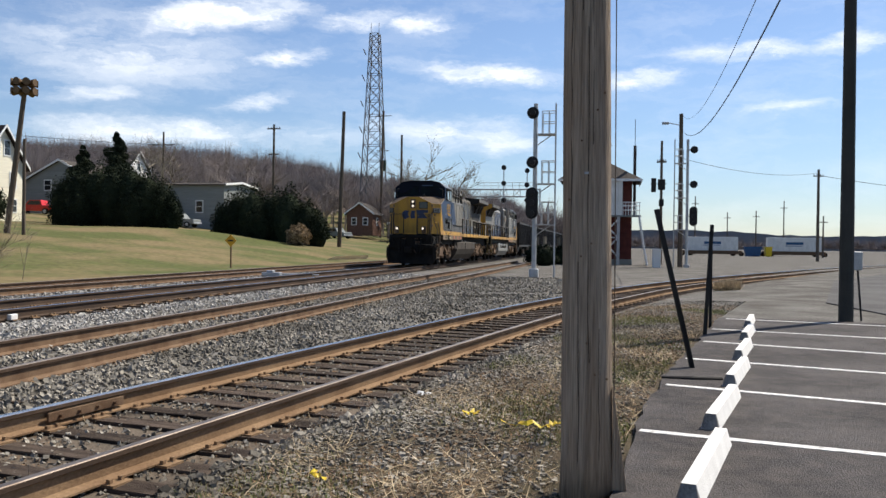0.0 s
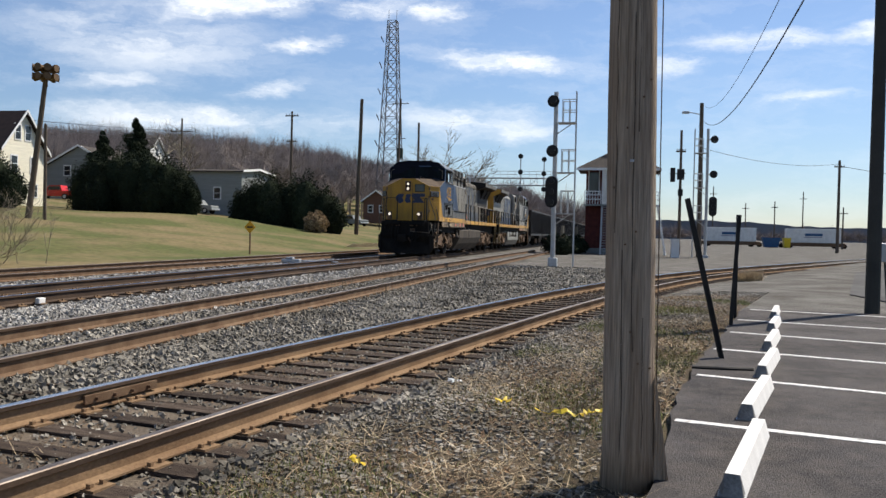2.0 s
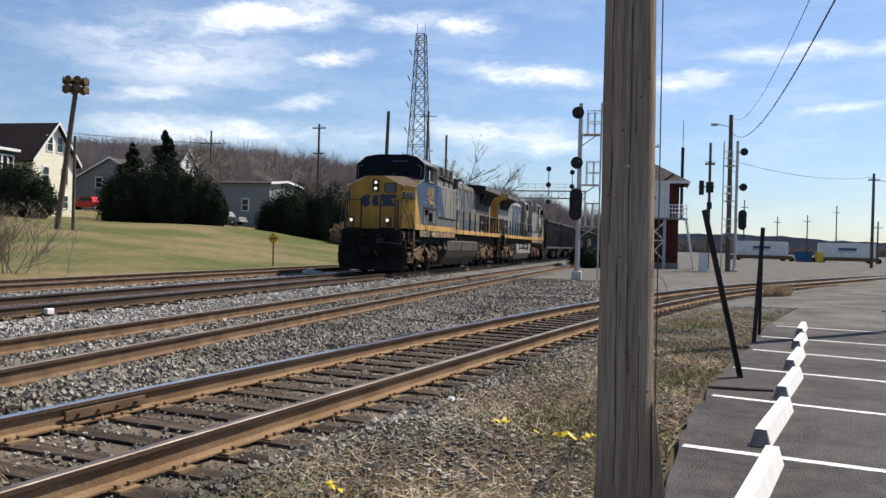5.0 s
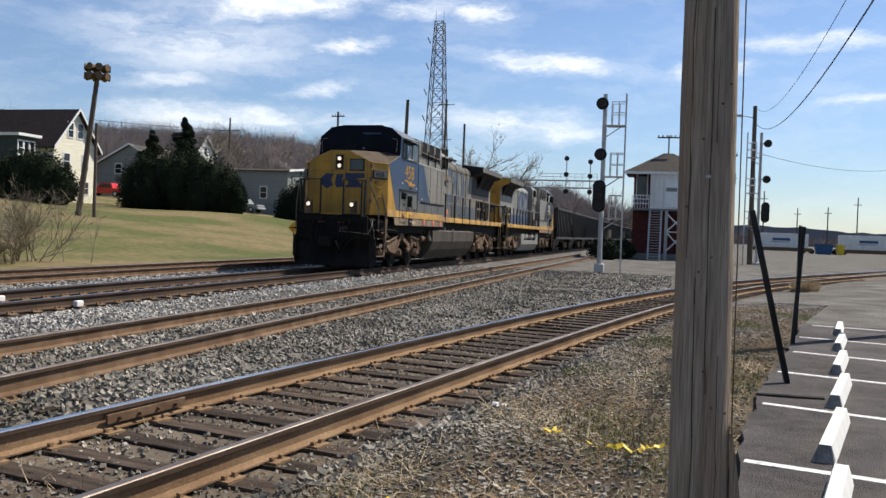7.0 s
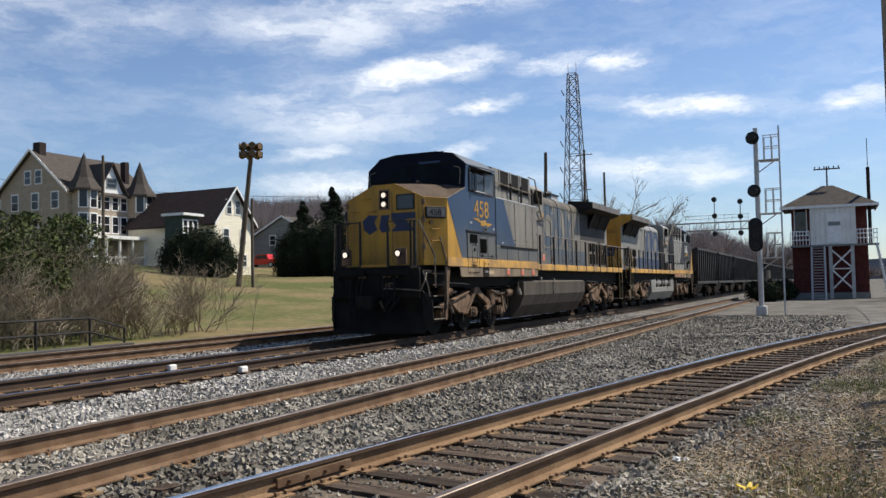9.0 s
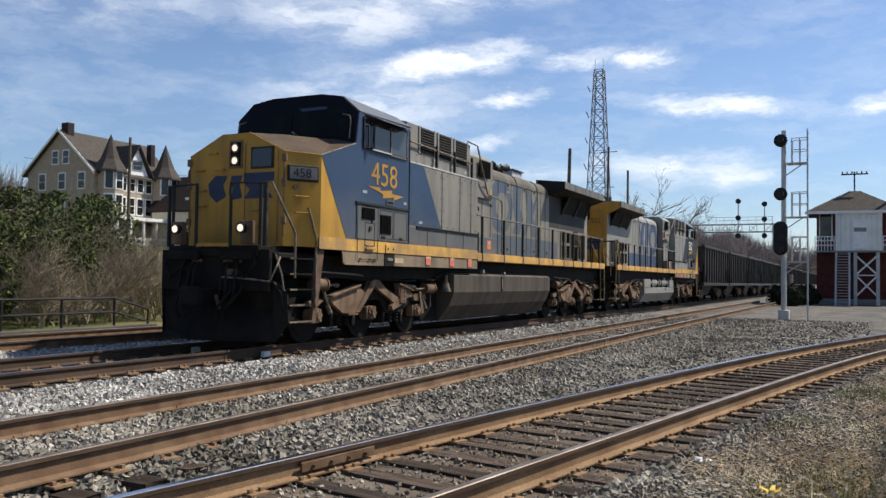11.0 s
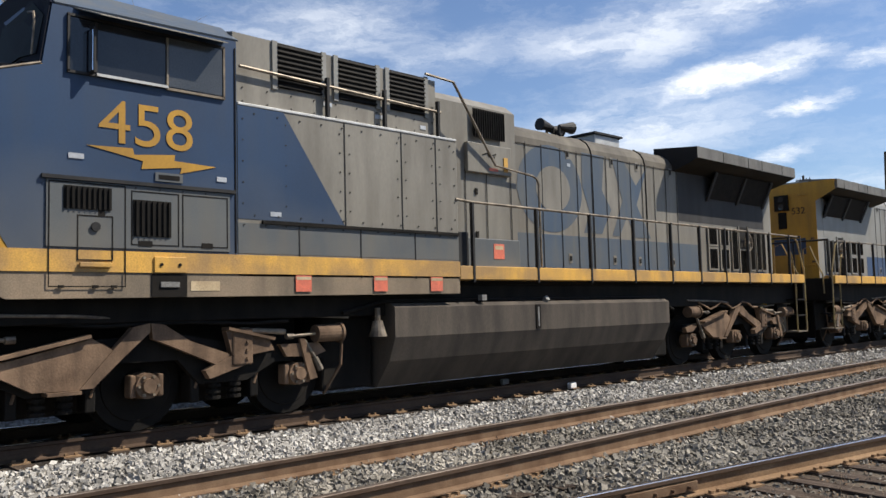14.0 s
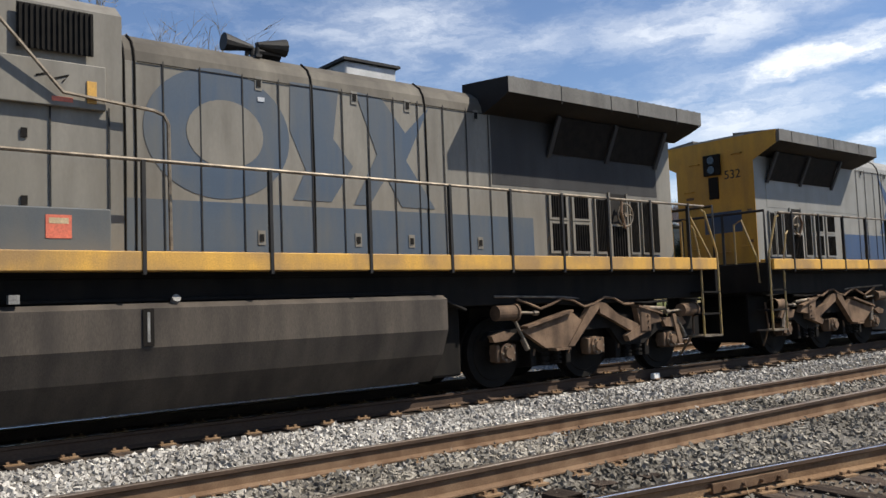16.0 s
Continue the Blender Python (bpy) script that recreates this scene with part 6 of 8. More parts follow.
    for p in hood_faces(L):
        p.material_index = 1 if p.normal.z > 0.9 else 2 if p.normal.z > 0.1 and not second else 0
    part("tail_hood", loft(bmesh.new(), [[(HW, y, 1.93), (HW, y, 4.25), (HW - 0.2, y, 4.70), (0.2 - HW, y, 4.70), (-HW, y, 4.25), (-HW, y, 1.93)] for y in (19.002, 19.43)]), grey, L, "grey tail end of the hood")
    part("tail_face", plate(bmesh.new(), [(x, 19.432, z) for x, z in (((HW, 1.93), (HW, 4.1), (1.5, 4.38), (1.5, 4.66), (-1.5, 4.66), (-1.5, 4.38), (-HW, 4.1), (-HW, 1.93)) if second else ((HW - 0.01, 1.93), (HW - 0.01, 4.2), (0.7, 4.66), (-0.7, 4.66), (0.01 - HW, 4.2), (0.01 - HW, 1.93)))], (0, 0.016, 0)), YELLOW, L, "yellow tail face")
    boxp("tail_mark", -0.63, 0.28, 19.449, 19.455, 2.62, 3.08, BLUE, L, 0, "dark blue tail emblem shape")
    boxp("tail_window", -0.12, 0.12, 19.449, 19.47, 3.38, 3.86, UNDER, L, 0.02, "dark tail recess")
    for x, z in ((0.55, 2.3), (0.55, 2.6), (0.55, 3.3), (0.62, 3.6), (0.45, 4.2), (-0.75, 2.3), (-0.6, 4.3), (-0.2, 2.2)):
        part("tail_grab", tube(bmesh.new(), [(x - 0.11, 19.44, z), (x - 0.11, 19.51, z), (x + 0.11, 19.51, z), (x + 0.11, 19.44, z)], 0.014), YELLOW, L)
    for x, z, q in ((0.62, 3.45, 0.10), (-0.82, 3.05, 0.05), (-0.82, 2.4, 0.05)):
        boxp("rust_mark", x - q, x + q, 19.449, 19.452, z - 0.03, z + 0.03, TRUCK, L)
    letters("tail_number", number, 0.27, Matrix.Translation((-0.26, 19.453, 3.78)) @ pose(0, 0, 0, 90, 0, 180), BLACKMETAL, L, 0.003)
    tl = boxp("tail_light", -0.2, 0.2, 19.45, 19.52, 3.9, 4.35, UNDER, L)
    for z in (4.02, 4.23):
        rodp("lens", (0, 19.52, z), (0, 19.54, z), 0.09, GLASS, tl)
    bm = tube(tube(bmesh.new(), [(-1.45, 20.0, 1.9), (-1.45, 20.0, 2.95), (1.45, 20.0, 2.95), (1.45, 20.0, 1.9)], 0.03), [(-0.5, 20.0, 1.9), (-0.5, 20.0, 2.95)], 0.03)
    part("tail_rail", tube(bm, [(0.5, 20.0, 1.9), (0.5, 20.0, 2.95)], 0.03), BLACKMETAL, L)
    # on the roof
    ex = boxp("exhaust_chimney", -0.45, 0.45, 12.6, 13.5, 4.56, 4.84, SILVER, L, 0.03)
    boxp("stack_rim", -0.5, 0.5, 12.55, 13.55, 4.84, 4.88, BLACKMETAL, ex)
    horn = thing_part("horn", L)
    for x, y0, y1 in ((0.55, 11.1, 10.7), (0.40, 11.1, 11.55), (0.7, 11.1, 11.5)):
        part("trumpet", rod(rod(bmesh.new(), (x, y0, 4.74), (x, y1, 4.76), 0.04, 0.12, 12), (x, y0, 4.56), (x, y0, 4.76), 0.03), BLACKMETAL, horn)
    # nose details
    boxp("headlight_recess", -0.16, 0.16, -0.405, -0.38, 3.30, 3.83, TRUCK, L)
    hb = boxp("headlight_box", -0.12, 0.12, -0.415, -0.39, 3.34, 3.79, UNDER, L)
    for z in (3.44, 3.68):
        part("bezel", rod(bmesh.new(), (0, -0.44, z), (0, -0.41, z), 0.095, 0.085, sides=20), TRUCK, hb)
        part("headlight", rod(bmesh.new(), (0, -0.452, z), (0, -0.44, z), 0.045, 0.065, sides=18), LIT if lamps else GLASS, hb, "lit round headlight" if lamps else "dark headlight")
    nw = boxp("nose_window", 0.35, 0.89, -0.405, -0.38, 3.27, 3.68, BLACKMETAL, L, 0.012)
    boxp("pane", 0.40, 0.84, -0.412, -0.404, 3.31, 3.64, GLASS, nw)
    for pts in ([(-0.62, 2.80), (-0.66, 3.02), (-0.48, 3.18), (-0.20, 3.16), (-0.30, 2.98), (-0.22, 2.78), (-0.45, 2.66)], [(-0.16, 2.82), (-0.10, 3.16), (0.16, 3.16), (0.10, 2.98), (0.16, 2.74), (-0.08, 2.70)], [(0.20, 3.02), (0.20, 3.20), (0.90, 3.20), (0.90, 3.04), (0.62, 3.02), (0.88, 2.72), (0.20, 2.72), (0.34, 2.88)]):
        part("nose_emblem", plate(bmesh.new(), [(x, -0.396, z) for x, z in pts], (0, 0.008, 0)), EMBLEM, L, "dark blue nose emblem shape")
    boxp("nose_door_seam", 0.22, 0.235, -0.396, -0.386, 1.9, 3.75, TRUCK, L)
    boxp("nose_seam", 0.98, 0.995, -0.396, -0.386, 1.9, 3.6, TRUCK, L)
    for x, z in ((0.4, 2.2), (0.4, 2.5), (-0.9, 2.6), (-0.9, 2.9), (-0.95, 3.28), (-0.62, 3.60), (-0.45, 3.28)):
        part("nose_grab", tube(bmesh.new(), [(x, -0.385, z), (x, -0.46, z), (x + 0.2, -0.46, z), (x + 0.2, -0.385, z)], 0.014), YELLOW, L)
    # pilot plate, plough and coupler
    part("plough", plate(bmesh.new(), [(1.30, -0.86, 0.12), (1.40, -0.74, 0.30), (1.44, -0.72, 0.60), (1.40, -0.78, 0.98), (1.28, -0.88, 1.20), (-1.28, -0.88, 1.20), (-1.40, -0.78, 0.98), (-1.44, -0.72, 0.60), (-1.40, -0.74, 0.30), (-1.30, -0.86, 0.12), (-0.3, -1.25, 0.12), (0.3, -1.25, 0.12)], (0, 0.06, 0)), UNDER, L, "black snow plough")
    boxp("pilot_plate", -1.25, 1.25, -0.95, -0.85, 1.0, 1.75, UNDER, L, 0.02)
    part("uncoupling_lever", tube(bmesh.new(), [(1.38, -0.80, 1.62), (1.40, -0.92, 1.45), (1.30, -0.98, 1.18), (0.9, -1.02, 1.22), (0.3, -1.1, 1.25)], 0.018), HANDRAIL, L)
    part("uncoupling_lever", tube(bmesh.new(), [(1.30, -0.84, 1.68), (1.42, -0.80, 1.30), (1.46, -0.78, 1.02)], 0.016), HANDRAIL, L)
    cp = boxp("coupler", -0.14, 0.14, -1.45, -0.9, 0.75, 1.05, UNDER, L, 0.04)
    boxp("knuckle", -0.2, 0.2, -1.62, -1.40, 0.72, 1.08, UNDER, cp, 0.06)
    for x in (-0.7, -0.5, 0.5, 0.72):
        part("air_hose", tube(bmesh.new(), [(x, -0.98, 1.35), (x + 0.05, -1.12, 1.0), (x * 0.8, -1.3, 0.7), (x * 0.7, -1.25, 0.5)], 0.025), UNDER, L)
    for s in (-1, 1):
        part("cable_loop", tube(bmesh.new(), [(s * 0.95, -0.98, 1.70), (s * 1.05, -1.08, 1.45), (s * 0.85, -1.12, 1.25), (s * 0.62, -1.06, 1.45), (s * 0.55, -0.98, 1.66)], 0.03), UNDER, L)
        for k, x in enumerate((0.30, 0.42, 0.62)):
            part("air_hose", tube(bmesh.new(), [(s * x, -0.96, 1.55), (s * x, -1.10, 1.42), (s * (x + 0.03), -1.14, 1.05), (s * (x - 0.05), -1.10, 0.80)], 0.022), RUBBER, L)
            rodp("hose_coupling", (s * x, -1.0, 1.55), (s * x, -0.94, 1.55), 0.045, TRUCK, L)
        boxp("anticlimber", s * 0.25, s * 0.98, -1.10, -1.0, 1.56, 1.72, UNDER, L, 0.02)
        part("plough_wing", plate(bmesh.new(), [(s * 1.28, -0.86, 1.18), (s * 1.46, -0.70, 1.0), (s * 1.48, -0.66, 0.45), (s * 1.30, -0.84, 0.14)], (0, 0.05, 0)), UNDER, L)
    rodp("brake_pipe_end", (0.25, -1.15, 0.92), (0.42, -1.25, 0.70), 0.035, TRUCK, L)
    boxp("pilot_plaque", 0.30, 0.55, -0.957, -0.95, 1.28, 1.40, TRUCK, L, 0, "dull brown plaque")
    boxp("step_tread_front", -0.4, 0.4, -1.0, -0.94, 1.78, 1.86, YELLOW, L)
    # fuel tank, air tanks, bell
    sec = [(1.46, 1.36), (1.46, 0.94), (1.32, 0.60), (1.02, 0.22), (-1.02, 0.22), (-1.32, 0.60), (-1.46, 0.94), (-1.46, 1.36), (-1.36, 1.42), (1.36, 1.42)]
    if second:
        sec = [(1.40, 0.98), (1.40, 0.72), (1.15, 0.30), (-1.15, 0.30), (-1.40, 0.72), (-1.40, 0.98), (-1.0, 1.02), (1.0, 1.02)]
    tk = part("fuel_tank", loft(bmesh.new(), [[(x, y, z) for x, z in sec] for y in ((7.2, 14.3) if second else (6.2, 13.5))]), GREY_B if second else TANK, L, "pale dusty fuel tank" if second else "brown-grey angular fuel tank")
    if second:
        for s in (-1, 1):
            for y0, y1 in ((8.5, 10.5), (10.8, 12.8)):
                cy = part("air_tank", rod(rod(bmesh.new(), (s * 1.12, y0, 1.24), (s * 1.12, y1, 1.24), 0.24, sides=20), (s * 1.12, y0 - 0.05, 1.24), (s * 1.12, y1 + 0.05, 1.24), 0.18, sides=20), GREY_B, L, "pale cylindrical air tank")
                for y in (y0 + 0.3, y1 - 0.3):
                    boxp("strap", s * 0.86, s * 1.372, y - 0.03, y + 0.03, 1.0, 1.49, UNDER, cy)
            boxp("tank_end_box", s * 0.9, s * 1.40, 7.2, 8.3, 0.98, 1.40, GREY_B, L, 0.03)
            boxp("tank_end_box", s * 0.9, s * 1.40, 13.0, 14.3, 0.98, 1.40, GREY_B, L, 0.03)
    for s in (-1, 1):
        fg = boxp("fuel_gauge", s * (1.401 if second else 1.461), s * (1.415 if second else 1.475), 9.30, 9.42, 0.86 if second else 0.96, 0.97 if second else 1.36, UNDER, tk)
        boxp("gauge_glass", s * (1.415 if second else 1.475), s * (1.42 if second else 1.48), 9.345, 9.375, 0.88 if second else 1.0, 0.95 if second else 1.32, GREY_AND_SHADE, fg)
        rodp("filler", (s * 1.3, 9.7, 1.40), (s * 1.40, 9.7, 1.47), 0.05, GREY_AND_SHADE, tk)
        boxp("valve_box", s * 1.38, s * 1.47, 8.0, 8.10, 1.44, 1.53, GREY_AND_SHADE, tk)
        bell = part("bell", rod(rod(bmesh.new(), (s * 1.34, 5.98, 0.96), (s * 1.34, 5.98, 1.18), 0.13, 0.07, 14), (s * 1.34, 5.98, 1.18), (s * 1.34, 5.98, 1.36), 0.04), HANDRAIL, L)
        part("air_pipe", tube(bmesh.new(), [(s * 1.3, 5.4, 1.3), (s * 1.3, 6.1, 1.45), (s * 1.3, 13.3, 1.45), (s * 1.25, 14.0, 1.2)], 0.03), UNDER, L)
        bm = bmesh.new()
        pts = [(s * 1.28, 15.0 + 0.25 * k, 1.25 + 0.08 * math.cos(k * 1.5)) for k in range(12)]
        part("chain", tube(bm, pts, 0.022), TRUCK, L)
    # black blocks added to shut out the lit ground beyond the frame
    for y0, y1 in ((5.25, 6.15), (13.51, 14.1)):
        boxp("underframe_equipment", -1.0, 1.0, y0, y1, 0.24, 1.3, UNDER, L, 0.04)
    bogie(L, AXLES[:3])
    bogie(L, AXLES[3:])
    wheels = [wheelset(L, y, WHEEL) for y in AXLES]
    return L, wheels


def hood_faces(loco):
    """The faces of a locomotive's hood."""
    return [o for o in loco.children if o.name.startswith("hood")][-1].data.polygons


def thing_part(name, parent):
    """A small root mesh for a part that has pieces of its own."""
    return boxp(name, 0.35, 0.75, 11.06, 11.14, 4.57, 4.61, BLACKMETAL, parent)


LOCO, W1 = build_loco("458", True, "blue, grey and yellow freight diesel locomotive with lit headlights")
LOCO2, W2 = build_loco("532", False, "second pale grey and blue freight locomotive coupled tail to tail", True)


def build_hopper():
    H = thing("hopper_wagon", Matrix(), "black ribbed steel coal hopper wagon behind the locomotives", "hopper wagon", "train")
    Ln = 12.1
    body = bmesh.new()
    sec = lambda y, zb: [(1.48, y, zb), (1.50, y, 3.62), (1.36, y, 3.62), (1.34, y, zb + 0.1), (-1.34, y, zb + 0.1), (-1.36, y, 3.62), (-1.50, y, 3.62), (-1.48, y, zb)]
    loft(body, [sec(0.35, 2.6), sec(2.0, 1.25), sec(Ln - 2.0, 1.25), sec(Ln - 0.35, 2.6)])
    part("hopper_body", body, HOPPER, H)
    for s in (-1, 1):
        for k in range(11):
            y = 0.6 + k * (Ln - 1.2) / 10
            boxp("rib", s * 1.49, s * 1.58, y - 0.05, y + 0.05, 1.25, 3.60, HOPPER, H)
        boxp("top_chord", s * 1.40, s * 1.60, 0.3, Ln - 0.3, 3.58, 3.74, HOPPER, H)
        boxp("side_sill", s * 1.38, s * 1.58, 0.1, Ln - 0.1, 1.08, 1.28, HOPPER, H)
        boxp("walk_edge", s * 1.585, s * 1.60, 0.3, 3.2, 1.10, 1.17, TANK, H)
    for y in (0.33, Ln - 0.33):
        boxp("end_wall", -1.45, 1.45, y - 0.03, y + 0.03, 2.0, 3.66, HOPPER, H)
    bm = bmesh.new()
    n, mrows = 14, 6
    grid = [[bm.verts.new((-1.3 + 2.6 * i / (mrows - 1), 0.4 + (Ln - 0.8) * j / (n - 1), 3.25 + 0.22 * math.sin(math.pi * i / (mrows - 1)) + 0.1 * math.sin(j * 2.1 + i))) for i in range(mrows)] for j in range(n)]
    for j in range(n - 1):
        for i in range(mrows - 1):
            bm.faces.new((grid[j][i], grid[j][i + 1], grid[j + 1][i + 1], grid[j + 1][i]))
    part("coal_load", bm, COAL, H, "heaped black coal")
    boxp("centre_sill", -0.25, 0.25, -0.25, Ln + 0.25, 0.75, 1.1, UNDER, H)
    for s in (-1, 1):
        for y in (2.0, Ln - 2.0):
            side_plate("bogie_frame", s * 1.0, [(y - 1.15, 0.62), (y - 0.5, 0.80), (y + 0.5, 0.80), (y + 1.15, 0.62), (y + 1.15, 0.42), (y + 0.45, 0.25), (y - 0.45, 0.25), (y - 1.15, 0.42)], 0.12 * s, TRUCK, H)
        part("hopper_chute", plate(bmesh.new(), [(s * 0.9, 3.8, 1.25), (s * 0.9, 8.3, 1.25), (s * 0.7, 7.4, 0.4), (s * 0.7, 4.7, 0.4)], (-0.6 * s, 0, 0)), HOPPER, H)
    for y in (1.1, 2.9, Ln - 2.9, Ln - 1.1):
        wheelset(H, y, 0.43)
    return H


HOPPERS = [build_hopper()]
for k in range(13):
    HOPPERS.append(copy_thing(HOPPERS[0], Matrix()))


# ---- buildings on the bank ----
def window_on(parent, face, a, z, w, h, at, frame_mat=None):
    """A window in a wall that looks to +x ('x', a along y) or to -y ('y', a along x)."""
    fm = frame_mat or TRIM
    if face == "x":
        f = boxp("window", at, at + 0.06, a - w / 2 - 0.12, a + w / 2 + 0.12, z - 0.12, z + h + 0.14, fm, parent)
        boxp("pane", at + 0.061, at + 0.07, a - w / 2, a + w / 2, z, z + h / 2 - 0.03, GLASS, f)
        boxp("pane", at + 0.061, at + 0.07, a - w / 2, a + w / 2, z + h / 2 + 0.03, z + h, GLASS, f)
    else:
        f = boxp("window", a - w / 2 - 0.12, a + w / 2 + 0.12, at - 0.06, at, z - 0.12, z + h + 0.14, fm, parent)
        boxp("pane", a - w / 2, a + w / 2, at - 0.07, at - 0.061, z, z + h / 2 - 0.03, GLASS, f)
        boxp("pane", a - w / 2, a + w / 2, at - 0.07, at - 0.061, z + h / 2 + 0.03, z + h, GLASS, f)


def gable_house(name, x0, x1, y0, y1, z0, ze, zr, along, wall, roof, label, wx=(), wy=(), over=0.45):
    """Walls up to the eaves with gable ends, a roof with thickness, windows on the faces in view. along: the ridge's axis."""
    H = thing(name, Matrix(), label, "house", "houses on the bank")
    bm = box(bmesh.new(), x0, x1, y0, y1, z0 - 1.2, ze)
    xm, ym = (x0 + x1) / 2, (y0 + y1) / 2
    if along == "x":
        plate(bm, [(x0, y0, ze), (x0, y1, ze), (x0, ym, zr)], (x1 - x0, 0, 0))
    else:
        plate(bm, [(x0, y0, ze), (x1, y0, ze), (xm, y0, zr)], (0, y1 - y0, 0))
    part("wall", bm, wall, H)
    t = 0.16
    for s in (-1, 1):
        if along == "x":
            e = y1 + over if s > 0 else y0 - over
            drop = over * (zr - ze) / ((y1 - y0) / 2)
            part("roof", plate(bmesh.new(), [(x0 - over, e, ze - drop + 0.02), (x1 + over, e, ze - drop + 0.02), (x1 + over, ym, zr + 0.03), (x0 - over, ym, zr + 0.03)], (0, 0, t)), roof, H)
            part("barge_board", plate(bmesh.new(), [(x1 + over + 0.003, e, ze - drop), (x1 + over + 0.003, e, ze - drop + 0.3), (x1 + over + 0.003, ym, zr + 0.3), (x1 + over + 0.003, ym, zr)], (0.05, 0, 0)), TRIM, H)
        else:
            e = x1 + over if s > 0 else x0 - over
            drop = over * (zr - ze) / ((x1 - x0) / 2)
            part("roof", plate(bmesh.new(), [(e, y0 - over, ze - drop + 0.02), (e, y1 + over, ze - drop + 0.02), (xm, y1 + over, zr + 0.03), (xm, y0 - over, zr + 0.03)], (0, 0, t)), roof, H)
            part("barge_board", plate(bmesh.new(), [(e, y0 - over - 0.003, ze - drop), (e, y0 - over - 0.003, ze - drop + 0.3), (xm, y0 - over - 0.003, zr + 0.3), (xm, y0 - over - 0.003, zr)], (0, -0.05, 0)), TRIM, H)
    for a, z, w, h in wx:
        window_on(H, "x", a, z, w, h, x1)
    for a, z, w, h in wy:
        window_on(H, "y", a, z, w, h, y0)
    return H


def build_mansion():
    x1, y0, y1, ze = -64.55, 63.0, 74.4, 12.1
    wx = [(y, z, 0.75, 1.7) for z in (7.9, 10.4) for y in (66.9, 68.1, 69.3, 70.5)]
    wy = [(x, z, 0.9, 1.6) for z in (7.6, 10.3) for x in (-66.3, -69.2, -72.2)] + [(-68.7, 13.0, 0.8, 1.3), (-70.3, 13.0, 0.8, 1.3)]
    M = gable_house("mansion", -74.5, x1, y0, y1, 4.2, ze, 16.4, "y", TAN, SHINGLE, "large tan shingled mansion with two conical turrets", wx, wy)
    for y in (64.8, 72.6):
        r = 1.45
        ring = lambda z, k: [(x1 + 0.35 + k * math.cos(a), y + k * math.sin(a), z) for a in np.linspace(0, 2 * math.pi, 8, endpoint=False) + math.pi / 8]
        tw = part("turret", loft(bmesh.new(), [ring(3.4, r), ring(ze + 0.05, r)]), TAN, M, "tan eight-sided corner turret")
        part("turret_roof", loft(bmesh.new(), [ring(ze - 0.1, r + 0.45), ring(ze + 0.12, r + 0.42), ring(ze + 1.3, r * 0.72), ring(16.05, 0.03)]), SHINGLE, tw)
        for z in (5.3, 7.9, 10.3):
            window_on(tw, "x", y, z, 0.75, 1.7, x1 + 0.35 + r * 0.924)
            f = part("window", plate(bmesh.new(), [(-0.5, 0, 0), (0.5, 0, 0), (0.5, 0, 1.95), (-0.5, 0, 1.95)], (0, -0.06, 0)), TRIM, tw)
            f.matrix_basis = pose(x1 + 0.35 + r * 0.924 * math.cos(-math.pi / 4), y + r * 0.924 * math.sin(-math.pi / 4), z - 0.1, 0, 0, 45)
            boxp("pane", -0.36, 0.36, -0.075, -0.062, 0.1, 1.8, GLASS, f)
    # gabled dormer between the turrets
    d = part("dormer", plate(bmesh.new(), [(x1 + 0.1, 67.0, ze), (x1 + 0.1, 70.4, ze), (x1 + 0.1, 68.7, 15.2)], (-5, 0, 0)), TRIM, M, "white gabled dormer")
    window_on(d, "x", 68.7, 12.8, 1.2, 0.9, x1 + 0.1, GREYWALL)
    for s in (-1, 1):
        part("dormer_roof", plate(bmesh.new(), [(x1 + 0.5, 68.7, 15.4), (x1 + 0.5, 68.7 + s * 2.1, ze - 0.1), (x1 - 5, 68.7 + s * 2.1, ze - 0.1), (x1 - 5, 68.7, 15.4)], (0, 0, 0.14)), SHINGLE, d)
    boxp("chimney", -69.9, -68.9, 63.3, 64.1, 15.4, 17.4, DARKROOF, M)
    boxp("chimney", -66.9, -66.2, 72.4, 73.0, 13.6, 16.2, DARKROOF, M)
    # porch
    boxp("porch_roof", x1 + 0.05, x1 + 3.4, 63.2, 74.2, 7.0, 7.35, TRIM, M)
    boxp("porch_floor", x1 + 0.05, x1 + 3.2, 63.2, 74.2, 3.0, 4.3, GREYWALL, M)
    for k in range(7):
        rodp("porch_column", (x1 + 3.1, 63.4 + 1.77 * k, 4.3), (x1 + 3.1, 63.4 + 1.77 * k, 7.0), 0.14, TRIM, M)
    pr = boxp("porch_rail", x1 + 3.05, x1 + 3.15, 63.4, 74.0, 5.1, 5.2, TRIM, M)
    for k in range(40):
        boxp("baluster", x1 + 3.07, x1 + 3.13, 63.5 + 0.26 * k, 63.55 + 0.26 * k, 4.3, 5.1, TRIM, pr)
    boxp("cornice", x1, x1 + 0.12, y0, y1, ze - 0.37, ze - 0.25, TRIM, M)


build_mansion()
gable_house("cream_house", -64, -52, 70.6, 76.8, 3.8, 8.7, 12.3, "x", CREAM, DARKROOF, "cream clapboard house with a dark gabled roof", [(72.9, 9.6, 0.7, 1.4), (74.3, 9.6, 0.7, 1.4), (72.4, 6.4, 0.8, 1.5), (75.2, 6.4, 0.8, 1.5), (75.2, 4.0, 1.0, 1.2)], [(-55, 6.4, 0.9, 1.5), (-58, 6.4, 0.9, 1.5)])
g = thing("green_house", Matrix(), "dark green flat-roofed house wing with white windows", "house", "houses on the bank")
boxp("wall", -54.8, -52.5, 66.4, 68.8, 2.2, 9.0, GREENWALL, g)
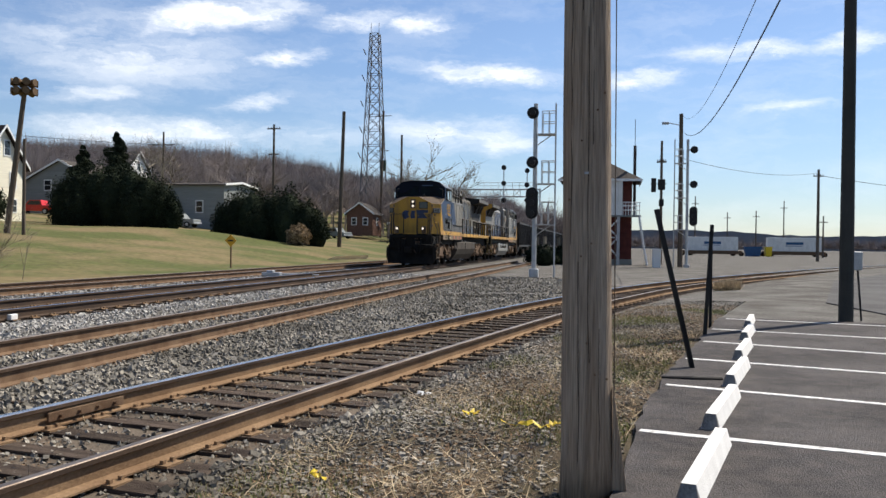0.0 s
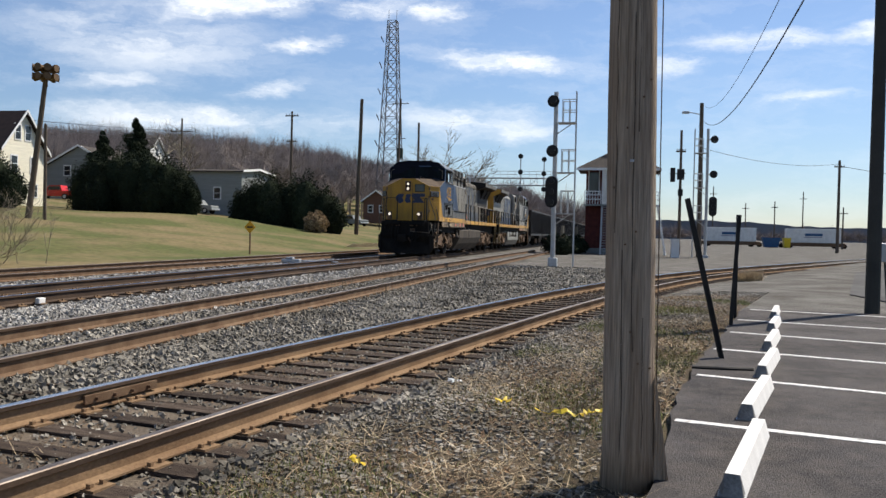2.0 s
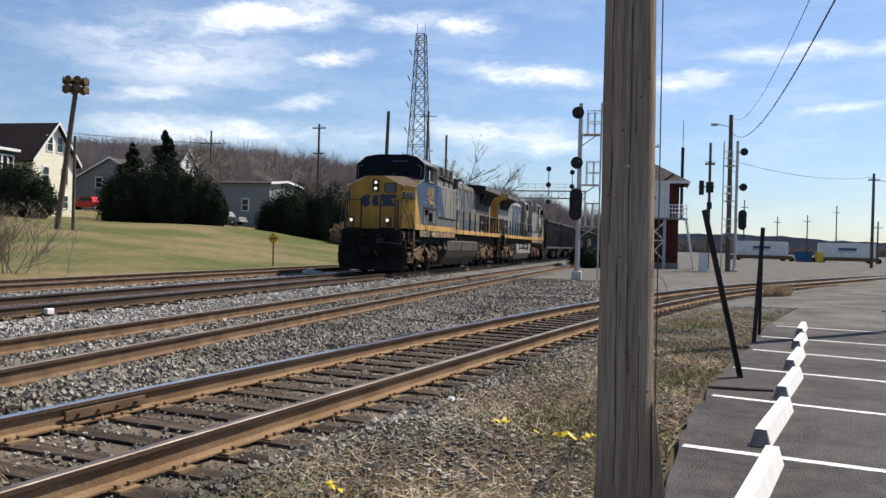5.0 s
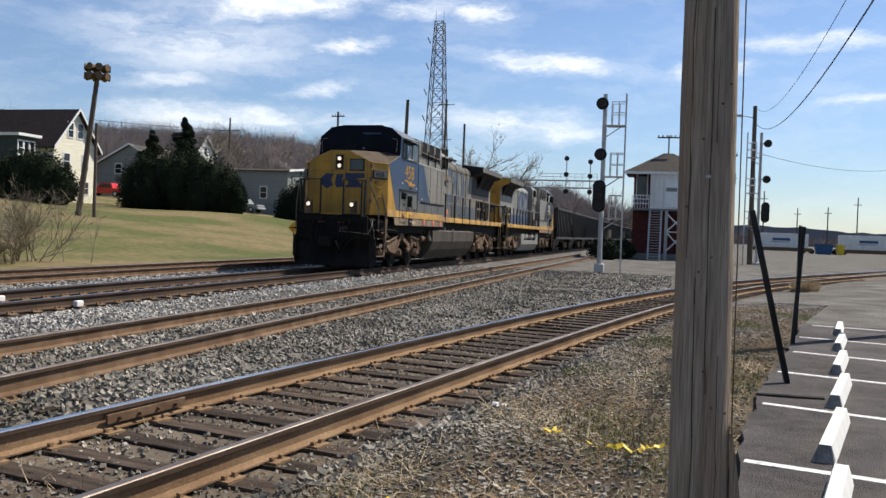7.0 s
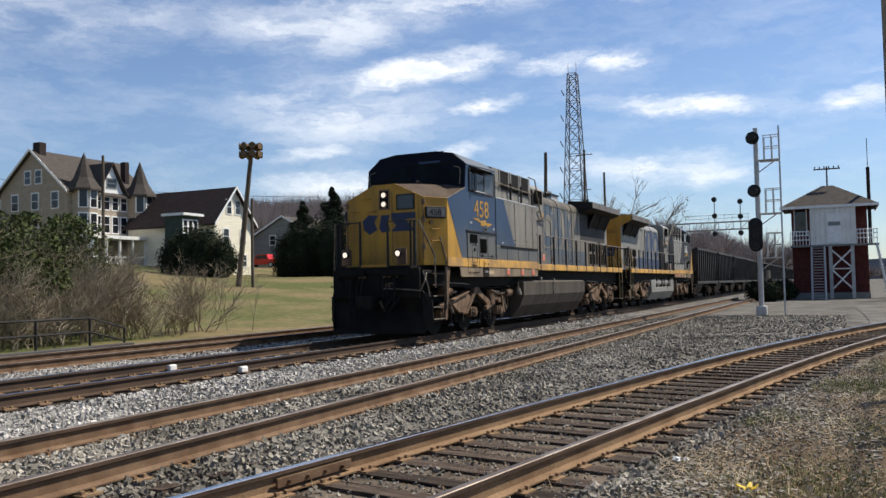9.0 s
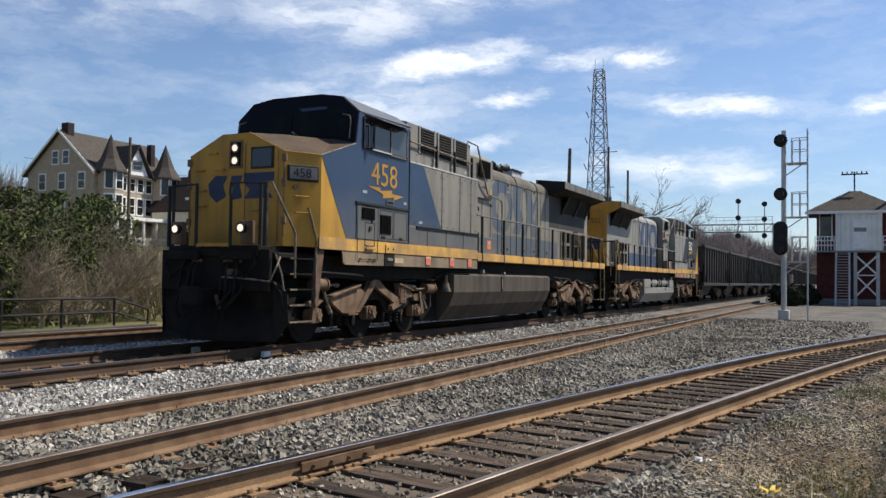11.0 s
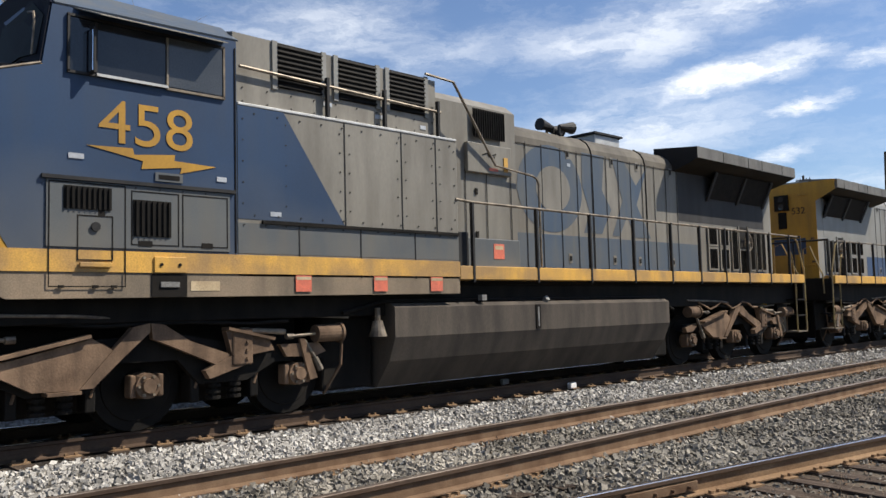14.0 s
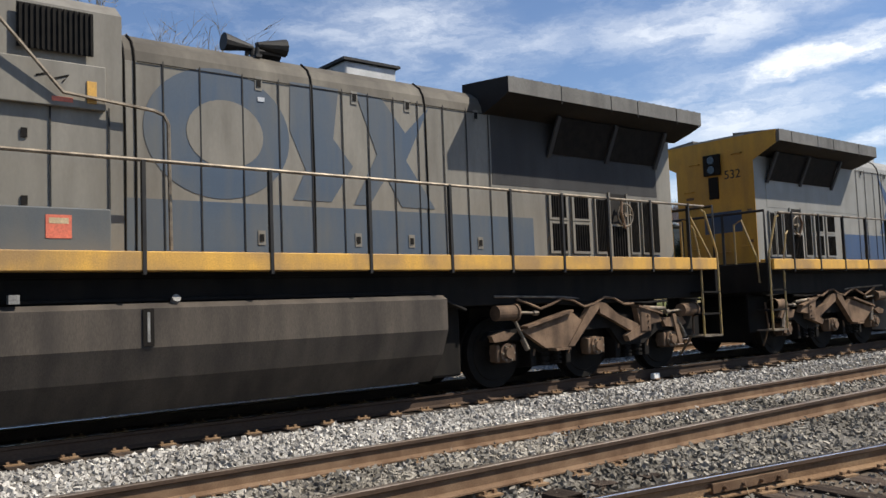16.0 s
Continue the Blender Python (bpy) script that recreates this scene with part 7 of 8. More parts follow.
boxp("roof", -55.0, -52.1, 66.1, 69.1, 9.0, 9.25, TRIM, g)
for y in (66.75, 67.5, 68.25):
    window_on(g, "x", y, 7.3, 0.5, 1.2, -52.5)
gable_house("grey_house", -58, -45.0, 108, 118, 3.9, 9.0, 9.5, "x", GREYWALL, SHINGLE, "low grey sided house behind the evergreen hedge", [(110.5, 5.2, 1, 1.5), (115, 5.2, 1, 1.5)], [(-52.5, 5.3, 0.9, 1.5), (-48.6, 5.3, 0.9, 1.5)])
gable_house("grey_house", -79, -67, 112, 122, 5.0, 9.8, 12.9, "y", GREYWALL, SHINGLE, "grey two-storey house with a shallow gabled roof", [(115, 6.5, 1, 1.5)], [(-75, 8.6, 1, 1.4), (-71, 8.6, 1, 1.4), (-74, 5.4, 1, 1.4)])
gable_house("white_house", -91, -84, 148, 155, 6, 15.2, 18.6, "x", WHITE, SHINGLE, "white house with a steep roof on the hillside", [(151.5, 15.2, 1, 1.5), (150, 12, 1, 1.5), (153, 12, 1, 1.5)], [])
gable_house("brick_house", -41.4, -36.4, 152, 158, 4.0, 6.9, 8.7, "y", OLDBRICK, SHINGLE, "small brown brick house beyond the tracks", [(155, 4.8, 1, 1.2)], [(-40, 4.8, 0.8, 1.2), (-37.8, 4.8, 0.8, 1.2)])
gable_house("grey_house", -32.5, -24, 150, 158, 1.5, 5.0, 7.0, "y", GREYWALL, SHINGLE, "small grey shed beyond the tracks", [], [(-30, 2.6, 1, 1.2)])


# ---- vehicles ----
def pickup(m, paint, label):
    c = thing("pickup_truck", m, label, "pickup truck", "parked vehicles")
    sec = lambda y, x, z0, z1: [(x, y, z0), (x, y, z1), (-x, y, z1), (-x, y, z0)]
    part("body", loft(bmesh.new(), [sec(-2.6, 0.85, 0.5, 0.95), sec(-2.5, 0.95, 0.45, 1.05), sec(-1.0, 0.97, 0.42, 1.12), sec(2.6, 0.97, 0.42, 1.12), sec(2.7, 0.92, 0.5, 1.08)]), paint, c)
    part("cabin", loft(bmesh.new(), [sec(-1.0, 0.9, 1.1, 1.12), sec(-0.45, 0.78, 1.1, 1.78), sec(1.0, 0.78, 1.1, 1.80), sec(1.25, 0.88, 1.1, 1.12)]), paint, c)
    for s in (-1, 1):
        side_plate("side_window", s * 0.87, [(-0.7, 1.2), (-0.4, 1.66), (0.95, 1.66), (1.05, 1.2)], 0.02 * s, GLASS, c)
        for y in (-1.65, 1.65):
            w = part("wheel", rod(bmesh.new(), (s * 0.75, y, 0.38), (s * 0.98, y, 0.38), 0.38, sides=20), RUBBER, c)
            part("rim", rod(bmesh.new(), (s * 0.98, y, 0.38), (s * 0.99, y, 0.38), 0.22, sides=16), GALV, w)
    boxp("bumper", -0.95, 0.95, -2.75, -2.6, 0.45, 0.65, GALV, c, 0.03)
    return c


pickup(pose(-64.2, 95, float(ground_z(-64.2, 95)) - 0.05, 0, 0, -82), RED, "red pickup truck parked behind the lawn")
pickup(pose(-48.8, 103, float(ground_z(-48.8, 103)) - 0.05, 0, 0, 85), GREYWALL, "grey pickup parked by the grey house")
pickup(pose(-37.0, 133, float(ground_z(-37.0, 133)), 0, 0, 60), GREYWALL, "grey pickup parked beyond the tracks")


def trailer(x0, x1, y, label):
    t = thing("container_wagon", pose((x0 + x1) / 2, y, -0.25), label, "freight wagon", "containers in the yard")
    h = (x1 - x0) / 2
    c = boxp("container", -h, h, -1.2, 1.2, 1.05, 3.75, WHITE, t, 0.04, "white container with a blue mark")
    for k in range(int(2 * h / 0.5)):
        boxp("rib", -h + 0.5 * k + 0.2, -h + 0.5 * k + 0.26, -1.225, -1.2, 1.1, 3.7, WHITE, c)
    boxp("mark", -1.6, 1.6, -1.24, -1.228, 2.35, 2.85, SKYBLUE, c)
    boxp("mark_bar", -1.8, 1.4, -1.24, -1.228, 2.05, 2.15, SKYBLUE, c)
    boxp("well", -h - 0.8, h + 0.8, -1.3, 1.3, 0.35, 1.04, RUST, t, 0.03)
    for x in (-h, h):
        for q in (-0.8, 0.8):
            part("wheel", rod(bmesh.new(), (x + q, -0.8, 0.42), (x + q, 0.8, 0.42), 0.42, sides=18), UNDER, t)


trailer(22.1, 31.8, 176, "white container on a low wagon in the yard")
trailer(37.4, 47.2, 176, "white container on a low wagon in the yard")
for x, y, w, c, lab in ((33.4, 168, 1.5, SKYBLUE, "blue steel waste skip in the yard"), (60, 168, 1.6, SKYBLUE, "blue steel waste skip in the yard"), (36.2, 168, 0.6, PLASTIC, "yellow steel loading frame in the yard")):
    sk = thing("skip", pose(x, y, -0.25), lab, "skip")
    part("skip_body", loft(bmesh.new(), [[(-w * k, -1 * k, z), (w * k, -1 * k, z), (w * k, 1 * k, z), (-w * k, 1 * k, z)] for z, k in ((0.1, 0.8), (1.7, 1.0), (1.8, 1.04), (1.9, 1.04))]), c, sk)
    boxp("skid", -w * 0.8, w * 0.8, -0.7, 0.7, 0, 0.12, BLACKMETAL, sk)


# ---- plants ----
def leaf_cloud(pts, size, rng, up=0.0):
    """Small crossed leaf quads at points, turned at random."""
    n = len(pts)
    a = rng.normal(size=(n, 3))
    a /= np.linalg.norm(a, axis=1, keepdims=True)
    b = np.cross(a, rng.normal(size=(n, 3)))
    b /= np.linalg.norm(b, axis=1, keepdims=True)
    s = size * rng.uniform(0.6, 1.3, (n, 1))
    a, b = a * s, b * s * 0.6
    v = np.stack([pts - a, pts - b * 0.9, pts + a, pts + b], 1).reshape(-1, 3)
    return v, np.arange(4 * n).reshape(n, 4)


def evergreen(name, x, y, blobs, label, n=5200, size=0.26, seed=1):
    """Dark dense crown over several lobes (dx, dy, z, rx, rz), with a short trunk."""
    rng = np.random.default_rng(seed)
    z0 = float(ground_z(x, y))
    t = thing(name, pose(x, y, z0), label, "evergreen tree", "evergreens")
    rodp("trunk", (0, 0, -0.3), (0, 0, 2.2), 0.22, TWIG, t, 0.12)
    vs, fs, off = [], [], 0
    per, size = 2 * n // len(blobs), size * 0.66
    for dx, dy, z, rx, rz in blobs:
        d = rng.normal(size=(per, 3))
        d /= np.linalg.norm(d, axis=1, keepdims=True)
        r = rng.uniform(0.72, 1.06, (per, 1)) * (1 + 0.12 * np.sin(d[:, :1] * 9 + d[:, 2:] * 7))
        p = d * r * (rx, rx, rz) + (dx, dy, z)
        p = p[p[:, 2] > 0.1]
        v, f = leaf_cloud(p, size, rng)
        vs.append(v), fs.append(f + off)
        off += len(v)
    raw("crown", np.concatenate(vs), np.concatenate(fs), NEEDLE, t)
    bm = bmesh.new()
    for dx, dy, z, rx, rz in blobs:
        bmesh.ops.create_icosphere(bm, subdivisions=2, radius=1, matrix=Matrix.LocRotScale((dx, dy, z), None, (rx * 0.82, rx * 0.82, rz * 0.82)))
    part("inner_crown", bm, NEEDLE, t)


evergreen("evergreen_hedge", -41, 75, [(-5.0, 0.3, 1.8, 1.8, 3.2), (-3.4, 0, 2.2, 1.9, 3.6), (-1.5, 0.4, 2.4, 2.0, 3.8), (0.5, 0, 2.3, 2.0, 3.7), (2.2, 0.3, 2.3, 2.0, 3.8), (4.0, 0, 1.9, 1.8, 3.5), (5.4, 0.2, 1.4, 1.6, 2.9), (6.4, 0, 0.9, 1.1, 2.2), (3.1, -1.2, 1.2, 1.5, 2.2), (-2.4, -1.3, 1.2, 1.7, 2.4)], "dark dense evergreen hedge on the lawn", 26000, 0.15, 2)
def fir_lobes(seed, low, top, wide, n):
    """Small lobes that narrow to an open, uneven top."""
    rnd = random.Random(seed)
    lobes = []
    for k in range(n):
        u = k / (n - 1)
        r = wide * (1 - u) ** 0.8 + 0.22
        lobes.append((rnd.uniform(-1, 1) * r * 0.7, rnd.uniform(-1, 1) * r * 0.5, low + (top - low) * u, r * 0.55 + 0.12, 0.35 + 0.5 * (1 - u)))
    return lobes


evergreen("fir_tree", -43.0, 79, fir_lobes(3, 3.4, 9.4, 2.3, 18), "dark airy conifer rising behind the hedge", 7000, 0.15, 3)
evergreen("fir_tree", -48.9, 82, fir_lobes(4, 3.4, 8.2, 1.7, 14), "dark slim conifer behind the hedge", 5000, 0.15, 4)
evergreen("evergreen_hedge", -27, 81, [(-4.9, 0, 0.9, 1.4, 2.8), (-3.6, 0.3, 1.4, 1.8, 3.6), (-1.8, 0, 1.6, 1.9, 3.8), (0.2, 0.4, 1.4, 1.9, 3.5), (2.0, 0, 1.5, 1.9, 3.9), (3.8, 0.2, 1.0, 1.7, 3.0), (5.0, 0, 0.6, 1.3, 2.2), (-0.8, -1.2, 0.9, 1.5, 2.2)], "dark dense evergreen hedge above the tracks", 20000, 0.15, 5)
evergreen("evergreen_hedge", -46.3, 61.5, [(-2.5, 0, 1.4, 1.7, 2.3), (-0.6, 0.2, 1.9, 2.0, 2.8), (1.3, 0, 1.7, 1.9, 2.6), (2.7, 0, 1.2, 1.4, 1.9)], "dark round evergreen bushes before the houses", 9000, 0.16, 6)
for x, y, sd in ((-22.6, 77.6, 7), (-17.5, 100, 8)):
    evergreen("tan_bush", x, y, [(0, 0, 0.9, 1.15, 1.1)], "round dry tan bush by the hedge", 2200, 0.12, sd)
for ob in [o for o in bpy.data.objects if o.parent and o.parent.name.startswith("tan_bush") and o.type == "MESH"]:
    ob.data.materials.clear()
    ob.data.materials.append(DRY)


def twig_quads(starts, ends, r):
    """Thin three-sided tapering sticks."""
    way = ends - starts
    side = np.cross(way, np.array([0.3, 0.5, 0.81]))
    side /= np.linalg.norm(side, axis=1, keepdims=True) + 1e-9
    side2 = np.cross(way, side)
    side2 /= np.linalg.norm(side2, axis=1, keepdims=True) + 1e-9
    r = np.asarray(r).reshape(-1, 1)
    v = np.stack([starts + side * r, starts - side * r * 0.5 + side2 * r * 0.87, starts - side * r * 0.5 - side2 * r * 0.87, ends], 1).reshape(-1, 3)
    k = 4 * np.arange(len(starts))[:, None, None]
    return v, (np.array([(0, 1, 3), (1, 2, 3), (2, 0, 3)])[None] + k).reshape(-1, 3)


def branching(base, height, spread, rng, levels, kids, r0, lean=0.25, low=0.35):
    """Sticks of a bare tree or bush: each limb throws off thinner ones."""
    s, e, r = [np.array(base)], [np.array(base) + (rng.normal(0, lean * height * 0.15), rng.normal(0, lean * height * 0.15), height * 0.55)], [r0]
    limbs = [(s[0], e[0], r0)]
    for lv in range(levels):
        nxt = []
        for a, b, rr in limbs:
            ln = np.linalg.norm(b - a)
            for k in range(kids):
                u = rng.uniform(low, 1.0)
                p = a + (b - a) * u
                d = (b - a) / ln * 0.75 + rng.normal(size=3) * spread
                d[2] = abs(d[2]) * 0.8 + 0.15
                d /= np.linalg.norm(d)
                q = p + d * ln * rng.uniform(0.45, 0.8)
                s.append(p), e.append(q), r.append(rr * 0.55)
                nxt.append((p, q, rr * 0.55))
        limbs = nxt
    return np.array(s), np.array(e), np.array(r)


def bare_tree(name, x, y, height, label, seed, levels=4, kids=4, r0=0.2, spread=0.42, category="tree", material=None, stems=1, group="bare trees", lean=0.25, low=0.35):
    rng = np.random.default_rng(seed)
    t = thing(name, pose(x, y, float(ground_z(x, y)) - 0.1), label, category, group)
    vs, fs, off = [], [], 0
    for k in range(stems):
        b = (rng.normal(0, 0.35) if stems > 1 else 0, rng.normal(0, 0.35) if stems > 1 else 0, 0)
        v, f = twig_quads(*branching(b, height * rng.uniform(0.7, 1.0), spread, rng, levels, kids, r0, lean, low))
        vs.append(v), fs.append(f + off)
        off += len(v)
    raw("branchwork", np.concatenate(vs), np.concatenate(fs), material or TWIG, t)
    return t


bare_tree("bare_tree", -31, 158, 24, "tall bare tree with fine twigs beyond the tracks", 11, 5, 4, 0.34, 0.32)
bare_tree("bare_tree", -23.5, 160, 21, "slender bare tree beyond the tracks", 12, 4, 4, 0.32, 0.3)
bare_tree("bare_tree", -40, 84, 11, "bare tree behind the evergreen hedge", 13, 4, 4, 0.2, 0.4)
for k, (x, y, h, st) in enumerate(((-13.9, 12.2, 2.6, 4), (-13.8, 16.5, 2.4, 5), (-14.6, 20.5, 2.6, 5), (-16.5, 23, 2.8, 4), (-14.2, 19.2, 1.9, 4), (-15.4, 22.0, 1.8, 4), (-18, 21, 3.4, 5), (-13.7, 14.5, 1.5, 3))):
    bare_tree("bare_shrub", x, y, h * 1.2, "bare grey-brown thicket shrub behind the railing", 30 + k, 3, 6, 0.026, 0.42, "shrub", TWIG, 2 * st + 2, "bare shrubs", 1.0, 0.10)
bare_tree("bare_shrub", -14.0, 26.5, 2.9, "thin bare sapling at the lawn's edge", 60, 2, 4, 0.02, 0.3, "shrub", TWIG, 2, "bare shrubs")
for k, (x, y, rz) in enumerate(((-13.9, 10.4, 40), (-15.6, 19.6, 80), (-17.8, 23.6, 120), (-14.0, 18.0, 250), (-16.2, 21.2, 330), (-14.4, 23.6, 95), (-15.0, 25.4, 190), (-14.1, 21.6, 310), (-13.8, 8.8, 200))):
    src = bpy.data.objects["bare_shrub.%03d" % ((4, 5, 7)[k % 3] if k % 2 else k % 3 + 1)]
    copy_thing(src, pose(x, y, float(ground_z(x, y)) - 0.1, 0, 0, rz))


def leafy_shrub(x, y, lobes, seed):
    """An open olive-green shrub: stems inside, loose leaves in uneven lobes."""
    t = bare_tree("leafy_shrub", x, y, 4.6, "olive-green leafy shrub grown through with bare stems", seed, 3, 5, 0.03, 0.45, "shrub", TWIG, 7, "leafy shrubs", 0.8, 0.1)
    rng = np.random.default_rng(seed)
    pts = []
    for dx, dy, z, rx, rz in lobes:
        d = rng.normal(size=(4200, 3))
        d /= np.linalg.norm(d, axis=1, keepdims=True)
        r = rng.uniform(0.30, 1.08, (4200, 1)) ** 0.6
        p = d * r * (rx, rx, rz) + (dx, dy, z)
        clump = np.sin(p[:, 0] * 4.3 + seed) + np.sin(p[:, 1] * 3.9) + np.sin(p[:, 2] * 4.7 + p[:, 0] * 2)
        pts.append(p[(p[:, 2] > 0.2) & (clump > -0.35)])
    v, f = leaf_cloud(np.concatenate(pts), 0.072, rng)
    raw("foliage", v, f, OLIVE, t)


LEAFY = ((-14.9, 9.2, 0.75), (-16.4, 13.8, 0.95), (-15.2, 15.6, 0.80), (-16.4, 17.4, 0.98), (-17.4, 19.6, 1.0), (-18.6, 12.6, 1.15), (-19.0, 22.6, 1.05))
for k, (x, y, q) in enumerate(LEAFY):
    leafy_shrub(x, y, [(-1.0 * q, 0, 1.8 * q, 1.3 * q, 1.4 * q), (0.6 * q, 0.4, 2.5 * q, 1.4 * q, 1.5 * q), (1.5 * q, -0.3, 1.5 * q, 1.1 * q, 1.2 * q), (-0.2, 0.8, 3.3 * q, 0.9 * q, 0.9 * q)], 200 + k)


bare_tree("bare_tree", -26.5, 11.5, 15.5, "tall bare tree behind the trackside thicket", 17, 5, 4, 0.20, 0.42)


FIELD_TREES = ((-96, 150, 13), (-88, 172, 15), (-80, 160, 12), (-71, 178, 15), (-64, 165, 13), (-57, 182, 16), (-50, 170, 12), (-70, 140, 11), (-44, 186, 14), (-36, 178, 11), (-104, 170, 14), (-60, 150, 10))
ROUND = []
for k, (x, y, h) in enumerate(FIELD_TREES):
    if k < 4:
        ROUND.append(bare_tree("bare_tree", x, y, h, "bare round-crowned tree on the hillside", 90 + k, 4, 6, 0.26, 0.55, "tree", FARTWIG))
        continue
    src = ROUND[k % 4]
    copy_thing(src, pose(x, y, float(ground_z(x, y)) - 0.1, 0, 0, 70 * k))


def build_woods():
    """Leafless woodland over the hill and along the horizon."""
    rng = np.random.default_rng(9)
    vs, fs, off = [], [], 0
    spots = []
    for k in range(1500):
        y = rng.uniform(160, 400)
        x = rng.uniform(-0.86 * y - 40, -0.03 * y)
        spots.append((x, y, rng.uniform(7, 15) + 5.0 * float(smooth(65, 130, -x))))
    for k in range(170):
        spots.append((rng.uniform(-150, -82), rng.uniform(96, 150), rng.uniform(10, 15)))
    for k in range(110):
        spots.append((rng.uniform(-145, -98), rng.uniform(30, 96), rng.uniform(11, 16)))
    for k in range(60):
        spots.append((rng.uniform(-14, 6), rng.uniform(210, 330), rng.uniform(10, 15)))
    for x, y, h in spots:
        b = np.array((x, y, float(ground_z(x, y)) - 0.5))
        n = 90
        top = b + (0, 0, h * 0.45)
        d = rng.normal(size=(n, 3))
        d[:, 2] = np.abs(d[:, 2]) * 1.2 + 0.1
        d /= np.linalg.norm(d, axis=1, keepdims=True)
        e = top + d * h * 0.5 * rng.uniform(0.6, 1.05, (n, 1)) * (0.8, 0.8, 1.05)
        s = top + d * h * 0.2 * rng.uniform(0, 1, (n, 1))
        s = np.concatenate([s, [b]])
        e = np.concatenate([e, [top + (0, 0, h * 0.3)]])
        v, f = twig_quads(s, e, np.concatenate([np.full(n, 0.075), [0.25]]))
        vs.append(v), fs.append(f + off)
        off += len(v)
    w = raw("far_woods", np.concatenate(vs), np.concatenate(fs), FARTWIG)
    tagged(w, "bare brown winter woods on the hillside", "woods", kind="stuff")
    # low blue ridge along the horizon
    xs = np.linspace(-700, 2200, 240)
    top = [13 + 5 * math.sin(x * 0.004 + 1) + 3 * math.sin(x * 0.021) + rng.uniform(-1.2, 1.2) for x in xs]
    v = [(x, 950 + 0.05 * x, -1) for x in xs] + [(x, 950 + 0.05 * x, t) for x, t in zip(xs, top)] + [(x, 1300 + 0.05 * x, -1) for x in xs]
    n = len(xs)
    f = [(i, i + 1, n + i + 1, n + i) for i in range(n - 1)] + [(n + i, n + i + 1, 2 * n + i + 1, 2 * n + i) for i in range(n - 1)]
    r = raw("far_ridge", v, f, FARHILL, smooth=True)
    tagged(r, "low wooded ridge along the horizon", "hill", kind="structure")
    # tree belt at the yard's end
    vs, fs, off = [], [], 0
    for k in range(360):
        x, y, h = rng.uniform(10, 330), rng.uniform(300, 430), rng.uniform(5, 9)
        b = np.array((x, y, -0.5))
        n = 60
        d = rng.normal(size=(n, 3))
        d[:, 2] = np.abs(d[:, 2])
        d /= np.linalg.norm(d, axis=1, keepdims=True)
        top = b + (0, 0, h * 0.35)
        e = top + d * h * 0.6 * rng.uniform(0.5, 1.05, (n, 1))
        v, f = twig_quads(np.repeat(top[None], n, 0), e, np.full(n, 0.2))
        vs.append(v), fs.append(f + off)
        off += len(v)
    w = raw("tree_belt", np.concatenate(vs), np.concatenate(fs), FARTWIG)
    tagged(w, "bare tree belt beyond the freight yard", "woods", kind="stuff")


build_woods()


